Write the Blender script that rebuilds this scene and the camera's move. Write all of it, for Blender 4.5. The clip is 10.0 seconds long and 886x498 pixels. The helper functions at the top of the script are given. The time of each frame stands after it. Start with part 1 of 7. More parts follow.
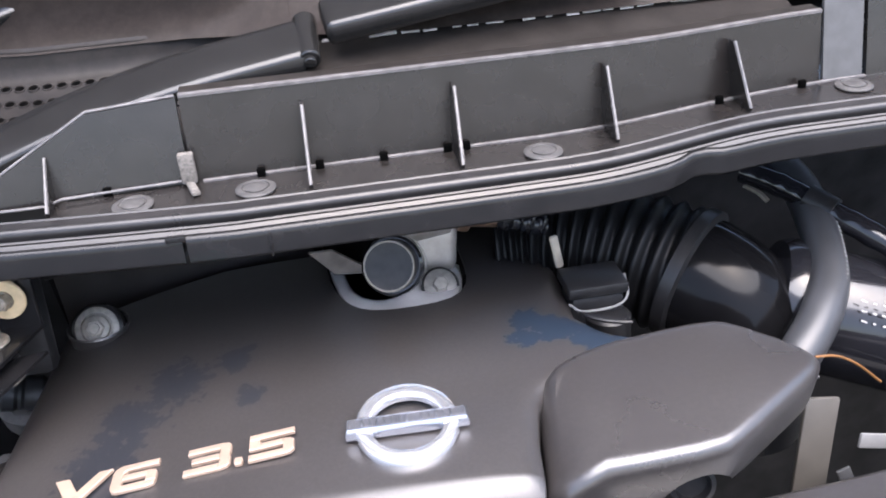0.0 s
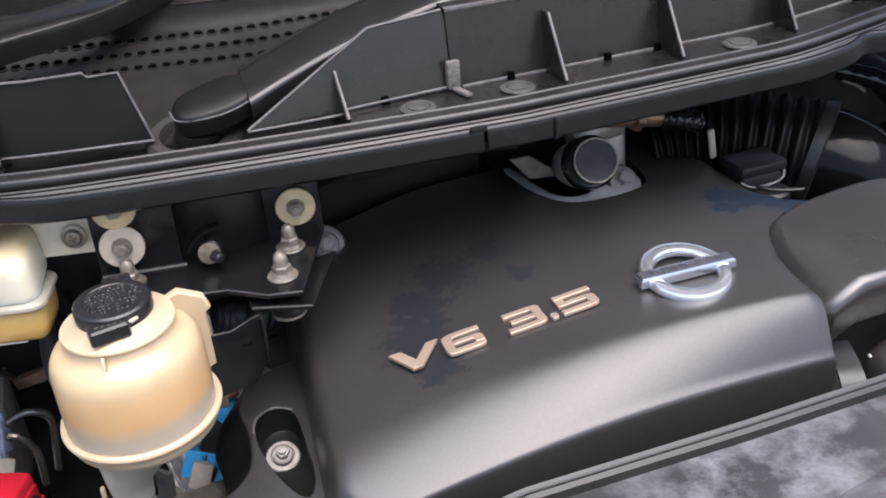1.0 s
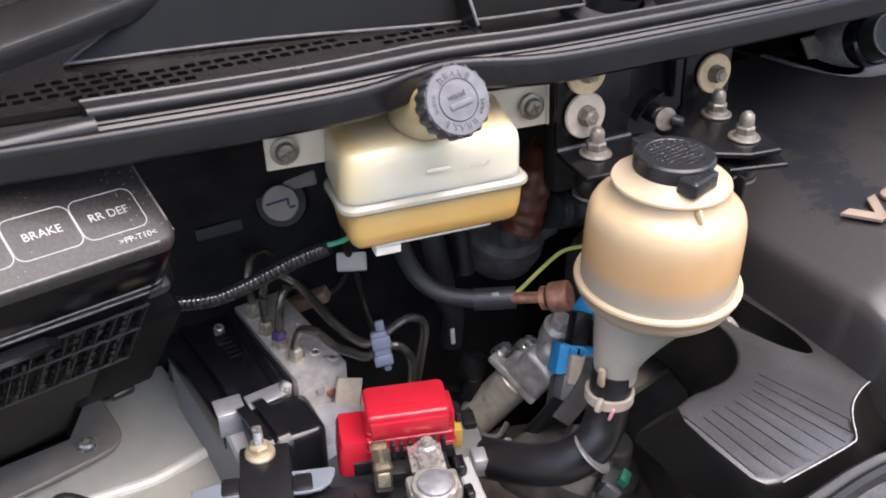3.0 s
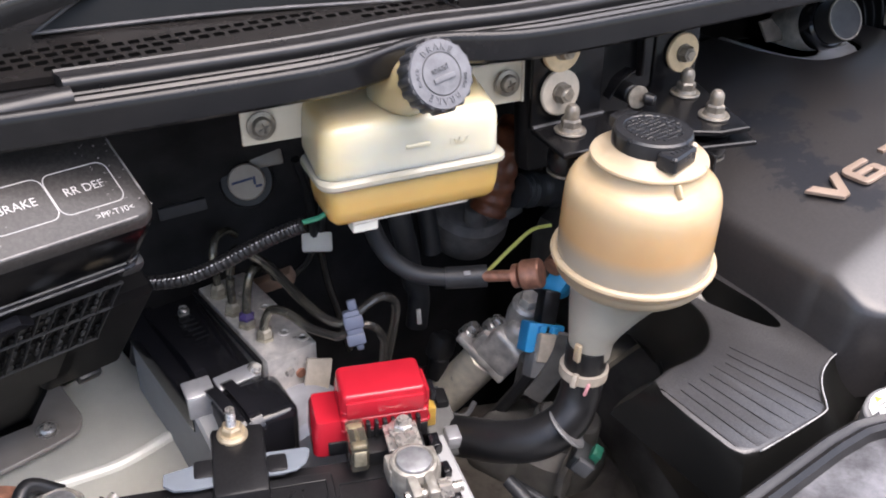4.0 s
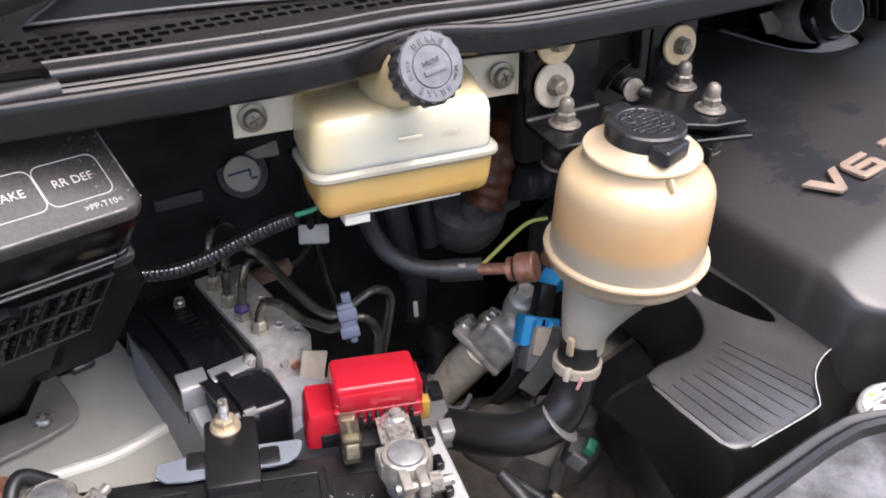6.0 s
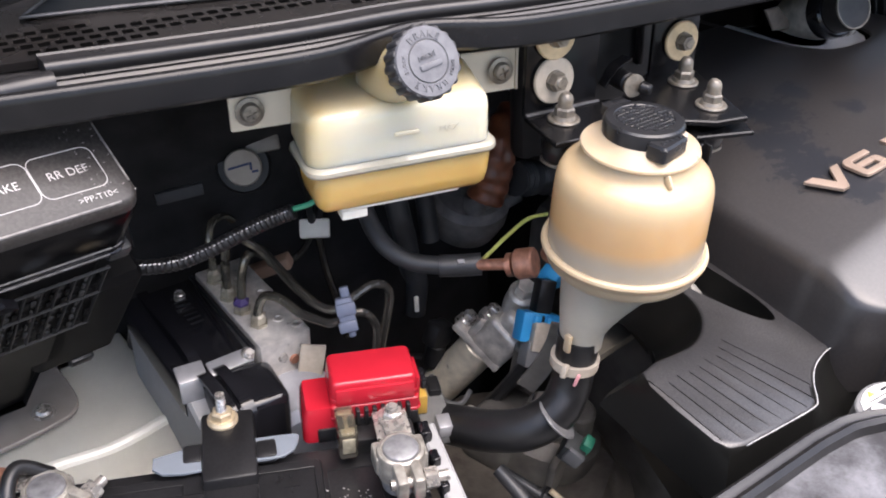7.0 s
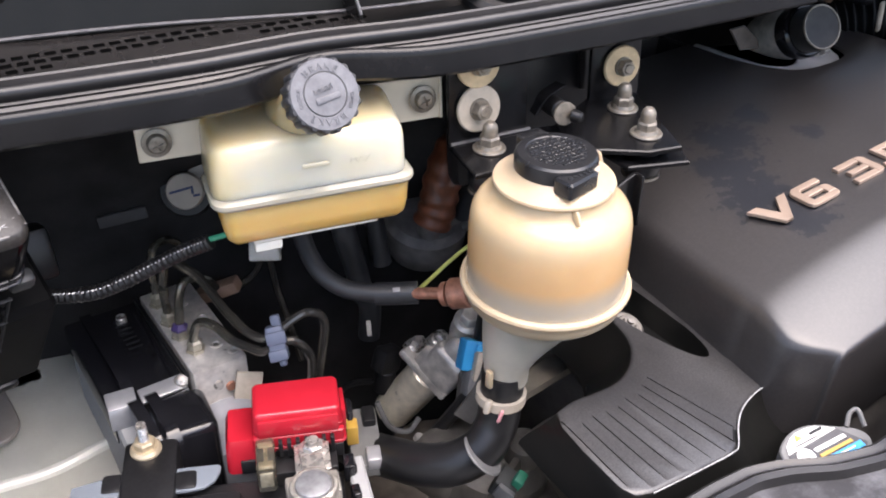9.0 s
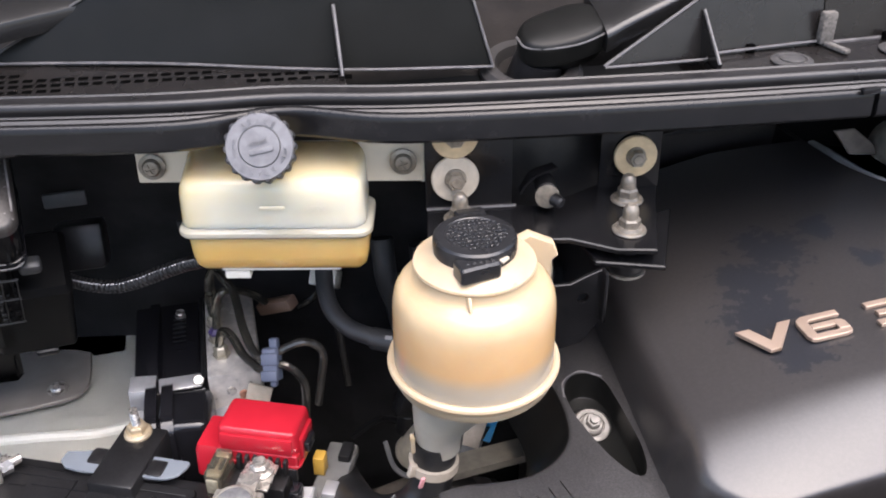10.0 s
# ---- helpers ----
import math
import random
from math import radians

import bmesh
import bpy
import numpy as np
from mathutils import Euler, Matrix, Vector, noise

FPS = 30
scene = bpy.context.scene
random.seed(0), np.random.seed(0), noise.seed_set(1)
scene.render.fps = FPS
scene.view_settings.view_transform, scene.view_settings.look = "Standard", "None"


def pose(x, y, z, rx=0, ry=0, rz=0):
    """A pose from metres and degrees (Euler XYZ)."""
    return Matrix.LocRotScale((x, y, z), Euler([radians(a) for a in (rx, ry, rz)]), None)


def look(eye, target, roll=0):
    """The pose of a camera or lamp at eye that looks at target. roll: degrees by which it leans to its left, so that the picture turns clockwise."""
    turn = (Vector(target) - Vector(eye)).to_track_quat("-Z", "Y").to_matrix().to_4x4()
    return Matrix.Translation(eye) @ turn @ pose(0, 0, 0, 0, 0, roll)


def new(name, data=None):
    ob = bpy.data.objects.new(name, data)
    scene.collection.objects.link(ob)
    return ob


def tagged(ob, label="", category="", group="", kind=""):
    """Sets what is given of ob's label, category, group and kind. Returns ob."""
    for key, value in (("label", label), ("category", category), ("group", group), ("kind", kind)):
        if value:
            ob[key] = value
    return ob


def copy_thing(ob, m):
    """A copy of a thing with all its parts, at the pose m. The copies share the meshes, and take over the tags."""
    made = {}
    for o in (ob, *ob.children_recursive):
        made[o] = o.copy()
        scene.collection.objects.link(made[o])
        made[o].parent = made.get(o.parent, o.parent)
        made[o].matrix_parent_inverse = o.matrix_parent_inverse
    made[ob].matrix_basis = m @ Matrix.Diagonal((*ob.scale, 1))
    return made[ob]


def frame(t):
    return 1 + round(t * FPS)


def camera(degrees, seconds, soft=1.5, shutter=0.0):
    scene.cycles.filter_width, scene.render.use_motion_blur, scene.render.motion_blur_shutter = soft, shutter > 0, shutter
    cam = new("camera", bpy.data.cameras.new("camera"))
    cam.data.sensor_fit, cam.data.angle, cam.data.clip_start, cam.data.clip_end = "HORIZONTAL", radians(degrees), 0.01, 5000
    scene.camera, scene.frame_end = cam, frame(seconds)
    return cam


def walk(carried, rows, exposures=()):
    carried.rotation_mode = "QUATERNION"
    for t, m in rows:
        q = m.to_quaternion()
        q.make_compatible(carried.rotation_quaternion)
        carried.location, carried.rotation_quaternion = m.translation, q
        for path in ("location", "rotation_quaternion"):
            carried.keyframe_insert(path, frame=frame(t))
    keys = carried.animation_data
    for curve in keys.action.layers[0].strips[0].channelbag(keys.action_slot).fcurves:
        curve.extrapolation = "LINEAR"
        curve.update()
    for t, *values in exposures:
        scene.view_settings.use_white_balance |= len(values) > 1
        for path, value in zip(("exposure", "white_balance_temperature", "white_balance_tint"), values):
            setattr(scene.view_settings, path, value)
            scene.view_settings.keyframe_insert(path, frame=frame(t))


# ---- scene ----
cam = camera(50.4, 10.0, soft=1.9)
METRES, EYE, TILT, LEAN, TURN = 1.15, 1.5, -30.0, 3.5, -10.3
ROWS = [
    (0.0, 0.0, 0.0, 0.0, 0.0, 0.0, -0.0),
    (0.5, -0.1086, -0.0194, -0.032, -2.71, 0.03, 1.07),
    (1.0, -0.2489, -0.0555, -0.0613, -8.88, -0.15, 5.41),
    (1.5, -0.3801, -0.0658, -0.0718, -13.08, -0.32, 5.38),
    (2.0, -0.544, -0.0166, -0.0713, -16.89, -0.45, 7.31),
    (2.5, -0.6065, 0.0294, -0.0731, -18.25, -1.38, 7.32),
    (3.0, -0.6264, 0.0726, -0.0731, -22.99, -3.45, 9.09),
    (4.5, -0.6482, 0.0835, -0.0764, -27.09, -4.83, 9.04),
    (5.0, -0.6443, 0.0808, -0.0756, -26.98, -4.96, 9.19),
    (5.5, -0.6413, 0.0815, -0.0762, -26.68, -5.08, 9.07),
    (7.0, -0.6301, 0.0787, -0.0773, -25.58, -5.43, 8.49),
    (7.5, -0.6313, 0.0797, -0.08, -25.32, -5.53, 8.3),
    (8.0, -0.6304, 0.0796, -0.0793, -25.09, -5.87, 8.15),
    (8.5, -0.6169, 0.0732, -0.0765, -24.98, -5.79, 8.14),
    (9.0, -0.5661, 0.0631, -0.0722, -23.08, -4.91, 8.21),
    (9.5, -0.481, 0.0374, -0.0673, -12.75, -2.98, 2.31),
    (10.0, -0.3906, 0.0127, -0.0636, -4.13, -2.05, -1.14),
]
walk(cam, [(t, pose(0, 0, EYE, TILT, LEAN, TURN) @ pose(METRES * x, METRES * y, METRES * z, 90 + pitch, roll, yaw)) for t, x, y, z, yaw, pitch, roll in ROWS], exposures=[(0.0, 2.2, 6560, 13), (0.5, 1.54, 6560, 12), (1.0, 1.22, 6640, 12.5), (2.0, 1.38, 6800, 13.5), (2.5, 1.36, 6850, 14), (4.5, 1.43, 6850, 14), (8.5, 1.43, 6850, 14), (9.5, 1.52, 6800, 13.8), (10.0, 1.40, 6760, 13.5)])

# ---- light ----
world = bpy.data.worlds.new("world")
scene.world = world
world.use_nodes = True
wn = world.node_tree
sky = wn.nodes.new("ShaderNodeTexSky")
sky.sky_type, sky.sun_disc = "NISHITA", False
sky.sun_elevation, sky.sun_rotation = radians(70), radians(157)
sky.air_density, sky.dust_density = 1.0, 3.0
wn.nodes["Background"].inputs["Strength"].default_value = 0.15
wn.links.new(sky.outputs[0], wn.nodes["Background"].inputs["Color"])
sun = new("sun", bpy.data.lights.new("sun", "SUN"))
sun.data.energy, sun.data.angle, sun.data.color = 2.9, radians(74), (0.98, 0.97, 1.03)
sun.matrix_world = look((0.32, -0.62, 2.85), (0, 0, 0))


# ---- materials ----
def mat(name, color, rough=0.5, metal=0.0, var=0.2, scale=40, bump=0.08, grain=700, dust=0.0, dusty=(0.3, 0.28, 0.26),
        coat=0.0, trans=0.0, sss=0.0, spec=0.5, alpha=1.0, dustscale=55):
    m = bpy.data.materials.new(name)
    m.use_nodes = True
    nt = m.node_tree
    b = nt.nodes["Principled BSDF"]
    geo = nt.nodes.new("ShaderNodeNewGeometry")
    n1 = nt.nodes.new("ShaderNodeTexNoise")
    n1.inputs["Scale"].default_value, n1.inputs["Detail"].default_value = scale, 6
    nt.links.new(geo.outputs["Position"], n1.inputs["Vector"])
    ramp = nt.nodes.new("ShaderNodeValToRGB")
    c = Vector(color)
    ramp.color_ramp.elements[0].position, ramp.color_ramp.elements[1].position = 0.3, 0.7
    ramp.color_ramp.elements[0].color = (*(c * (1 - var)), 1)
    ramp.color_ramp.elements[1].color = (*[min(1, v * (1 + var)) for v in c], 1)
    nt.links.new(n1.outputs["Fac"], ramp.inputs["Fac"])
    out = ramp.outputs["Color"]
    n2 = nt.nodes.new("ShaderNodeTexNoise")
    n2.inputs["Scale"].default_value, n2.inputs["Detail"].default_value = grain, 3
    nt.links.new(geo.outputs["Position"], n2.inputs["Vector"])
    rr = nt.nodes.new("ShaderNodeMapRange")
    rr.inputs["To Min"].default_value, rr.inputs["To Max"].default_value = max(0.02, rough - 0.07), min(1, rough + 0.07)
    nt.links.new(n1.outputs["Fac"], rr.inputs["Value"])
    rout = rr.outputs["Result"]
    if dust:
        n3 = nt.nodes.new("ShaderNodeTexNoise")
        n3.inputs["Scale"].default_value, n3.inputs["Detail"].default_value, n3.inputs["Roughness"].default_value = dustscale, 9, 0.75
        nt.links.new(geo.outputs["Position"], n3.inputs["Vector"])
        mr = nt.nodes.new("ShaderNodeMapRange")
        mr.inputs["From Min"].default_value, mr.inputs["From Max"].default_value = 0.42, 0.78
        mr.inputs["To Max"].default_value = dust
        nt.links.new(n3.outputs["Fac"], mr.inputs["Value"])
        mx = nt.nodes.new("ShaderNodeMix")
        mx.data_type = "RGBA"
        nt.links.new(mr.outputs["Result"], mx.inputs[0])
        nt.links.new(out, mx.inputs[6])
        mx.inputs[7].default_value = (*dusty, 1)
        out = mx.outputs[2]
    nt.links.new(out, b.inputs["Base Color"])
    nt.links.new(rout, b.inputs["Roughness"])
    bp = nt.nodes.new("ShaderNodeBump")
    bp.inputs["Strength"].default_value, bp.inputs["Distance"].default_value = bump, 0.0006
    nt.links.new(n2.outputs["Fac"], bp.inputs["Height"])
    nt.links.new(bp.outputs["Normal"], b.inputs["Normal"])
    b.inputs["Metallic"].default_value = metal
    b.inputs["Coat Weight"].default_value, b.inputs["Coat Roughness"].default_value = coat, 0.1
    b.inputs["Transmission Weight"].default_value = trans
    b.inputs["Specular IOR Level"].default_value = spec
    if sss:
        b.inputs["Subsurface Weight"].default_value = sss
        b.inputs["Subsurface Radius"].default_value = (0.014, 0.012, 0.009)
        b.inputs["Subsurface Scale"].default_value = 0.6 if sss < 0.8 else 1.6
    return m


def z_tones(m, stops):
    """Tints a plastic by height: the level of the fluid behind its wall. stops: (z, colour)."""
    nt = m.node_tree
    b = nt.nodes["Principled BSDF"]
    geo = nt.nodes.new("ShaderNodeNewGeometry")
    sep = nt.nodes.new("ShaderNodeSeparateXYZ")
    nt.links.new(geo.outputs["Position"], sep.inputs[0])
    mr = nt.nodes.new("ShaderNodeMapRange")
    z0, z1 = stops[0][0], stops[-1][0]
    mr.inputs["From Min"].default_value, mr.inputs["From Max"].default_value = z0, z1
    nt.links.new(sep.outputs["Z"], mr.inputs["Value"])
    ramp = nt.nodes.new("ShaderNodeValToRGB")
    while len(ramp.color_ramp.elements) < len(stops):
        ramp.color_ramp.elements.new(0.5)
    for e, (z, c) in zip(ramp.color_ramp.elements, stops):
        e.position, e.color = (z - z0) / (z1 - z0), (*c, 1)
    nt.links.new(mr.outputs["Result"], ramp.inputs["Fac"])
    old = b.inputs["Base Color"].links[0].from_socket
    mx = nt.nodes.new("ShaderNodeMix")
    mx.data_type, mx.blend_type = "RGBA", "MULTIPLY"
    mx.inputs[0].default_value = 1.0
    nt.links.new(ramp.outputs["Color"], mx.inputs[6])
    nt.links.new(old, mx.inputs[7])
    nt.links.new(mx.outputs[2], b.inputs["Base Color"])
    return m


def x_tones(m, x0, x1, tint):
    """Stains a plastic towards one end."""
    nt = m.node_tree
    b = nt.nodes["Principled BSDF"]
    geo = nt.nodes.new("ShaderNodeNewGeometry")
    sep = nt.nodes.new("ShaderNodeSeparateXYZ")
    nt.links.new(geo.outputs["Position"], sep.inputs[0])
    mr = nt.nodes.new("ShaderNodeMapRange")
    mr.interpolation_type = "SMOOTHSTEP"
    mr.inputs["From Min"].default_value, mr.inputs["From Max"].default_value = x1, x0
    nt.links.new(sep.outputs["X"], mr.inputs["Value"])
    old = b.inputs["Base Color"].links[0].from_socket
    mx = nt.nodes.new("ShaderNodeMix")
    mx.data_type, mx.blend_type = "RGBA", "MULTIPLY"
    nt.links.new(mr.outputs["Result"], mx.inputs[0])
    nt.links.new(old, mx.inputs[6])
    mx.inputs[7].default_value = (*tint, 1)
    nt.links.new(mx.outputs[2], b.inputs["Base Color"])
    return m


def stained(m, spots, color, rough, strength=0.85, fine=55, gloss=None):
    """Dark damp stains with ragged edges round the given places (x, y, radius)."""
    nt = m.node_tree
    b = nt.nodes["Principled BSDF"]
    geo = nt.nodes.new("ShaderNodeNewGeometry")
    noi = nt.nodes.new("ShaderNodeTexNoise")
    noi.inputs["Scale"].default_value, noi.inputs["Detail"].default_value, noi.inputs["Roughness"].default_value = fine, 8, 0.66
    nt.links.new(geo.outputs["Position"], noi.inputs["Vector"])
    total = None
    for x, y, r in spots:
        sub = nt.nodes.new("ShaderNodeVectorMath")
        sub.operation = "DISTANCE"
        flat = nt.nodes.new("ShaderNodeVectorMath")
        flat.operation = "MULTIPLY"
        flat.inputs[1].default_value = (1, 1, 0)
        nt.links.new(geo.outputs["Position"], flat.inputs[0])
        nt.links.new(flat.outputs[0], sub.inputs[0])
        sub.inputs[1].default_value = (x, y, 0)
        mr = nt.nodes.new("ShaderNodeMapRange")
        mr.inputs["From Min"].default_value, mr.inputs["From Max"].default_value = 0, r
        mr.inputs["To Min"].default_value, mr.inputs["To Max"].default_value = 0.5, 0.0
        nt.links.new(sub.outputs["Value"], mr.inputs["Value"])
        if total is None:
            total = mr.outputs["Result"]
        else:
            ad = nt.nodes.new("ShaderNodeMath")
            ad.operation = "MAXIMUM"
            nt.links.new(total, ad.inputs[0])
            nt.links.new(mr.outputs["Result"], ad.inputs[1])
            total = ad.outputs[0]
    ad = nt.nodes.new("ShaderNodeMath")
    ad.operation = "ADD"
    nt.links.new(total, ad.inputs[0])
    nt.links.new(noi.outputs["Fac"], ad.inputs[1])
    st = nt.nodes.new("ShaderNodeMapRange")
    st.inputs["From Min"].default_value, st.inputs["From Max"].default_value = 0.765, 0.785
    st.inputs["To Max"].default_value = strength
    nt.links.new(ad.outputs[0], st.inputs["Value"])
    for socket, value in (("Base Color", (*color, 1)), ("Roughness", rough), ("Specular IOR Level", gloss)):
        if value is None:
            continue
        old = b.inputs[socket].links[0].from_socket if b.inputs[socket].links else None
        mx = nt.nodes.new("ShaderNodeMix")
        if socket == "Base Color":
            mx.data_type = "RGBA"
            a, bb, res = mx.inputs[6], mx.inputs[7], mx.outputs[2]
        else:
            a, bb, res = mx.inputs[2], mx.inputs[3], mx.outputs[0]
        nt.links.new(st.outputs["Result"], mx.inputs[0])
        if old:
            nt.links.new(old, a)
        else:
            a.default_value = b.inputs[socket].default_value
        bb.default_value = value
        nt.links.new(res, b.inputs[socket])
    return m


COWL = mat("cowl plastic", (0.0100, 0.0088, 0.0084), 0.27, var=0.12, spec=0.5, dust=0.04, dusty=(0.16, 0.14, 0.13), bump=0.1)
# darker and less glossy than the cowl plastic, without the dust mix
TRAY = mat("darker black plastic", (0.0082, 0.0082, 0.0076), 0.36, var=0.12, spec=0.2, bump=0.08)
BATT = mat("battery plastic", (0.010, 0.010, 0.011), 0.3, var=0.25, spec=0.35, dust=0.05, dusty=(0.25, 0.24, 0.23), dustscale=420)
# near-black that paints the shade inside holes that are not cut
HOLE_BLACK = mat("painted black opening", (0.002, 0.002, 0.002), 1.0, var=0.0, spec=0.0, bump=0.0)
FAST = mat("dusty fastener plastic", (0.036, 0.035, 0.035), 0.5, var=0.25, scale=150, dust=0.3, dusty=(0.2, 0.19, 0.18), dustscale=180)
# pale colour that carries the light caught along edges, drawn as thin lines
COWL_EDGE = mat("lit cowl edge", (0.095, 0.09, 0.09), 0.42, var=0.35, scale=120)
VENT = mat("vent plastic", (0.013, 0.0112, 0.0102), 0.5, var=0.15, spec=0.2, dust=0.15, dusty=(0.1, 0.085, 0.075))
COVER = stained(stained(mat("engine cover plastic", (0.0235, 0.0215, 0.0213), 0.36, var=0.06, scale=12, bump=0.06, grain=1500, spec=0.75, dust=0.12, dusty=(0.17, 0.15, 0.14), dustscale=420),
                [(-0.140, 0.505, 0.05), (-0.112, 0.535, 0.05), (-0.152, 0.470, 0.05), (-0.07, 0.548, 0.03), (-0.150, 0.435, 0.04), (-0.06, 0.50, 0.02)], (0.010, 0.013, 0.019), 0.32, 0.64, 95, 0.5),
                [(0.128, 0.513, 0.024), (0.133, 0.535, 0.024), (0.152, 0.524, 0.042), (0.172, 0.512, 0.044), (0.200, 0.500, 0.04)], (0.013, 0.021, 0.034), 0.34, 0.95, 62, 0.28)
INTAKE = mat("intake plastic", (0.024, 0.0220, 0.0220), 0.28, var=0.08, scale=14, bump=0.08, grain=1500, spec=0.9, dust=0.1, dusty=(0.16, 0.14, 0.13), dustscale=260)
RUBBER = mat("rubber", (0.012, 0.0115, 0.0120), 0.30, var=0.12, spec=0.45, dust=0.05, dusty=(0.16, 0.14, 0.14), bump=0.1)
HOSE = mat("hose rubber", (0.011, 0.011, 0.0118), 0.36, var=0.25, dust=0.12, dusty=(0.1, 0.095, 0.09))
DUCT = mat("black duct plastic", (0.004, 0.004, 0.0045), 0.13, var=0.2, spec=0.12, bump=0.05)
BELLOWS = mat("bellows rubber", (0.005, 0.005, 0.0055), 0.4, var=0.25, spec=0.18)
GLOSS = mat("gloss black plastic", (0.010, 0.010, 0.012), 0.13, var=0.2, scale=30, bump=0.03)
BLACK = mat("black plastic", (0.011, 0.011, 0.012), 0.36, var=0.25, spec=0.35, dust=0.07, dusty=(0.12, 0.11, 0.105), dustscale=160)
PAINT = mat("black painted steel", (0.006, 0.006, 0.0066), 0.22, var=0.2, spec=0.32, dust=0.06, dusty=(0.1, 0.09, 0.09))
DEEP = mat("dark sound mat", (0.020, 0.0195, 0.020), 0.8, var=0.4, scale=25, bump=0.3, grain=300, spec=0.2)
GREY = mat("grey painted metal", (0.15, 0.15, 0.15), 0.5, var=0.2)
STEEL = mat("zinc plated steel", (0.52, 0.49, 0.45), 0.28, metal=0.7, var=0.3, scale=200, dust=0.2, dusty=(0.25, 0.2, 0.15), dustscale=250)
CAST = mat("cast aluminium", (0.62, 0.58, 0.52), 0.36, metal=0.35, var=0.35, scale=90, bump=0.5, grain=700, dust=0.4, dusty=(0.2, 0.17, 0.14))
ALU = mat("milled aluminium", (0.70, 0.66, 0.61), 0.3, metal=0.45, var=0.22, scale=120, bump=0.25, grain=900, dust=0.3, dusty=(0.35, 0.3, 0.25))
CHROME = mat("chrome", (0.88, 0.90, 0.95), 0.1, metal=0.88, var=0.05, bump=0.02)
GOLD = mat("champagne letter", (0.38, 0.285, 0.22), 0.42, metal=0.45, var=0.08)
CREAM_W = mat("yellow passivated washer", (0.58, 0.45, 0.28), 0.42, metal=0.3, var=0.15, scale=150)
WHITE_W = mat("white nylon washer", (0.46, 0.40, 0.32), 0.5, var=0.12, scale=150, dust=0.3, dusty=(0.28, 0.21, 0.15), dustscale=220)
GREY_NUT = mat("dull grey nut", (0.23, 0.205, 0.17), 0.36, metal=0.5, var=0.3, scale=260, dust=0.3, dusty=(0.2, 0.16, 0.12), dustscale=300)
BOLT = mat("dull cover bolt", (0.22, 0.205, 0.185), 0.5, metal=0.25, var=0.25, scale=220)
BRASS = mat("yellow zinc nut", (0.5, 0.41, 0.28), 0.4, metal=0.45, var=0.2, scale=200)
BRKT = mat("cream painted bracket", (0.66, 0.585, 0.455), 0.45, var=0.06, scale=60)
RED = mat("red plastic", (0.40, 0.014, 0.026), 0.2, var=0.08, bump=0.05)
BLUE = mat("blue connector plastic", (0.03, 0.36, 0.72), 0.4, var=0.1)
LILAC = mat("grey blue clip plastic", (0.095, 0.112, 0.16), 0.5, var=0.12)
WHITE = mat("white plastic", (0.86, 0.82, 0.72), 0.45, var=0.08)
COPPER = mat("copper fitting", (0.45, 0.22, 0.15), 0.42, metal=0.6, var=0.3, scale=160)
BROWN = mat("brown plastic", (0.3, 0.19, 0.13), 0.55, var=0.2)
RUST = mat("translucent brown rubber", (0.13, 0.042, 0.02), 0.4, var=0.4, scale=120)
PIPE = mat("coated brake pipe", (0.10, 0.094, 0.085), 0.2, metal=0.75, var=0.25, scale=120)
PIPE_END = mat("bare pipe", (0.19, 0.176, 0.145), 0.24, metal=0.85, var=0.25, scale=120)
WIRE_Y = mat("yellow wire", (0.5, 0.52, 0.14), 0.45, var=0.1)
WIRE_G = mat("green wire", (0.03, 0.25, 0.14), 0.45, var=0.1)
GREEN = mat("green connector plastic", (0.02, 0.2, 0.12), 0.45, var=0.15)
CABLE = mat("grey black cable sleeve", (0.034, 0.035, 0.037), 0.42, var=0.2)
BARE = mat("chipped bare edge", (0.36, 0.36, 0.36), 0.45, var=0.4, scale=500)
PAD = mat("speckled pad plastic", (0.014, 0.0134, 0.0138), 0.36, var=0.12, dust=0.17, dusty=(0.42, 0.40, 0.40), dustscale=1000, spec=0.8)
FENDER = mat("pale body paint", (0.76, 0.755, 0.68), 0.4, var=0.07, scale=18, coat=0.2, dust=0.12, dusty=(0.3, 0.27, 0.22))
TAUPE = mat("taupe painted plate", (0.24, 0.215, 0.19), 0.42, var=0.15)
CASE = mat("matt case plastic", (0.011, 0.011, 0.0118), 0.45, var=0.3, spec=0.3)
FUSE = mat("fuse box lid plastic", (0.024, 0.0218, 0.0205), 0.4, spec=0.4, var=0.1, bump=0.15, dust=0.16, dusty=(0.3, 0.28, 0.26), dustscale=520)
INK = mat("white print", (0.45, 0.435, 0.42), 0.6, var=0.05)
DUSTY = mat("dusty shroud plastic", (0.040, 0.039, 0.041), 0.36, var=0.3, scale=18, dust=0.7, dusty=(0.34, 0.34, 0.36), dustscale=22)
DUSTY = stained(DUSTY, [(-0.215, 0.285, 0.045), (-0.180, 0.295, 0.05), (-0.145, 0.300, 0.04), (-0.155, 0.27, 0.03)], (0.035, 0.032, 0.033), 0.36, 0.9)
CLEAR = mat("clear plastic", (0.22, 0.25, 0.285), 0.16, var=0.05, trans=0.3)
AMBERFUSE = mat("smoky clear plastic", (0.55, 0.50, 0.38), 0.04, var=0.1, spec=0.6, trans=0.92)
YELLOW = mat("yellow fuse", (0.55, 0.33, 0.06), 0.4, var=0.1)
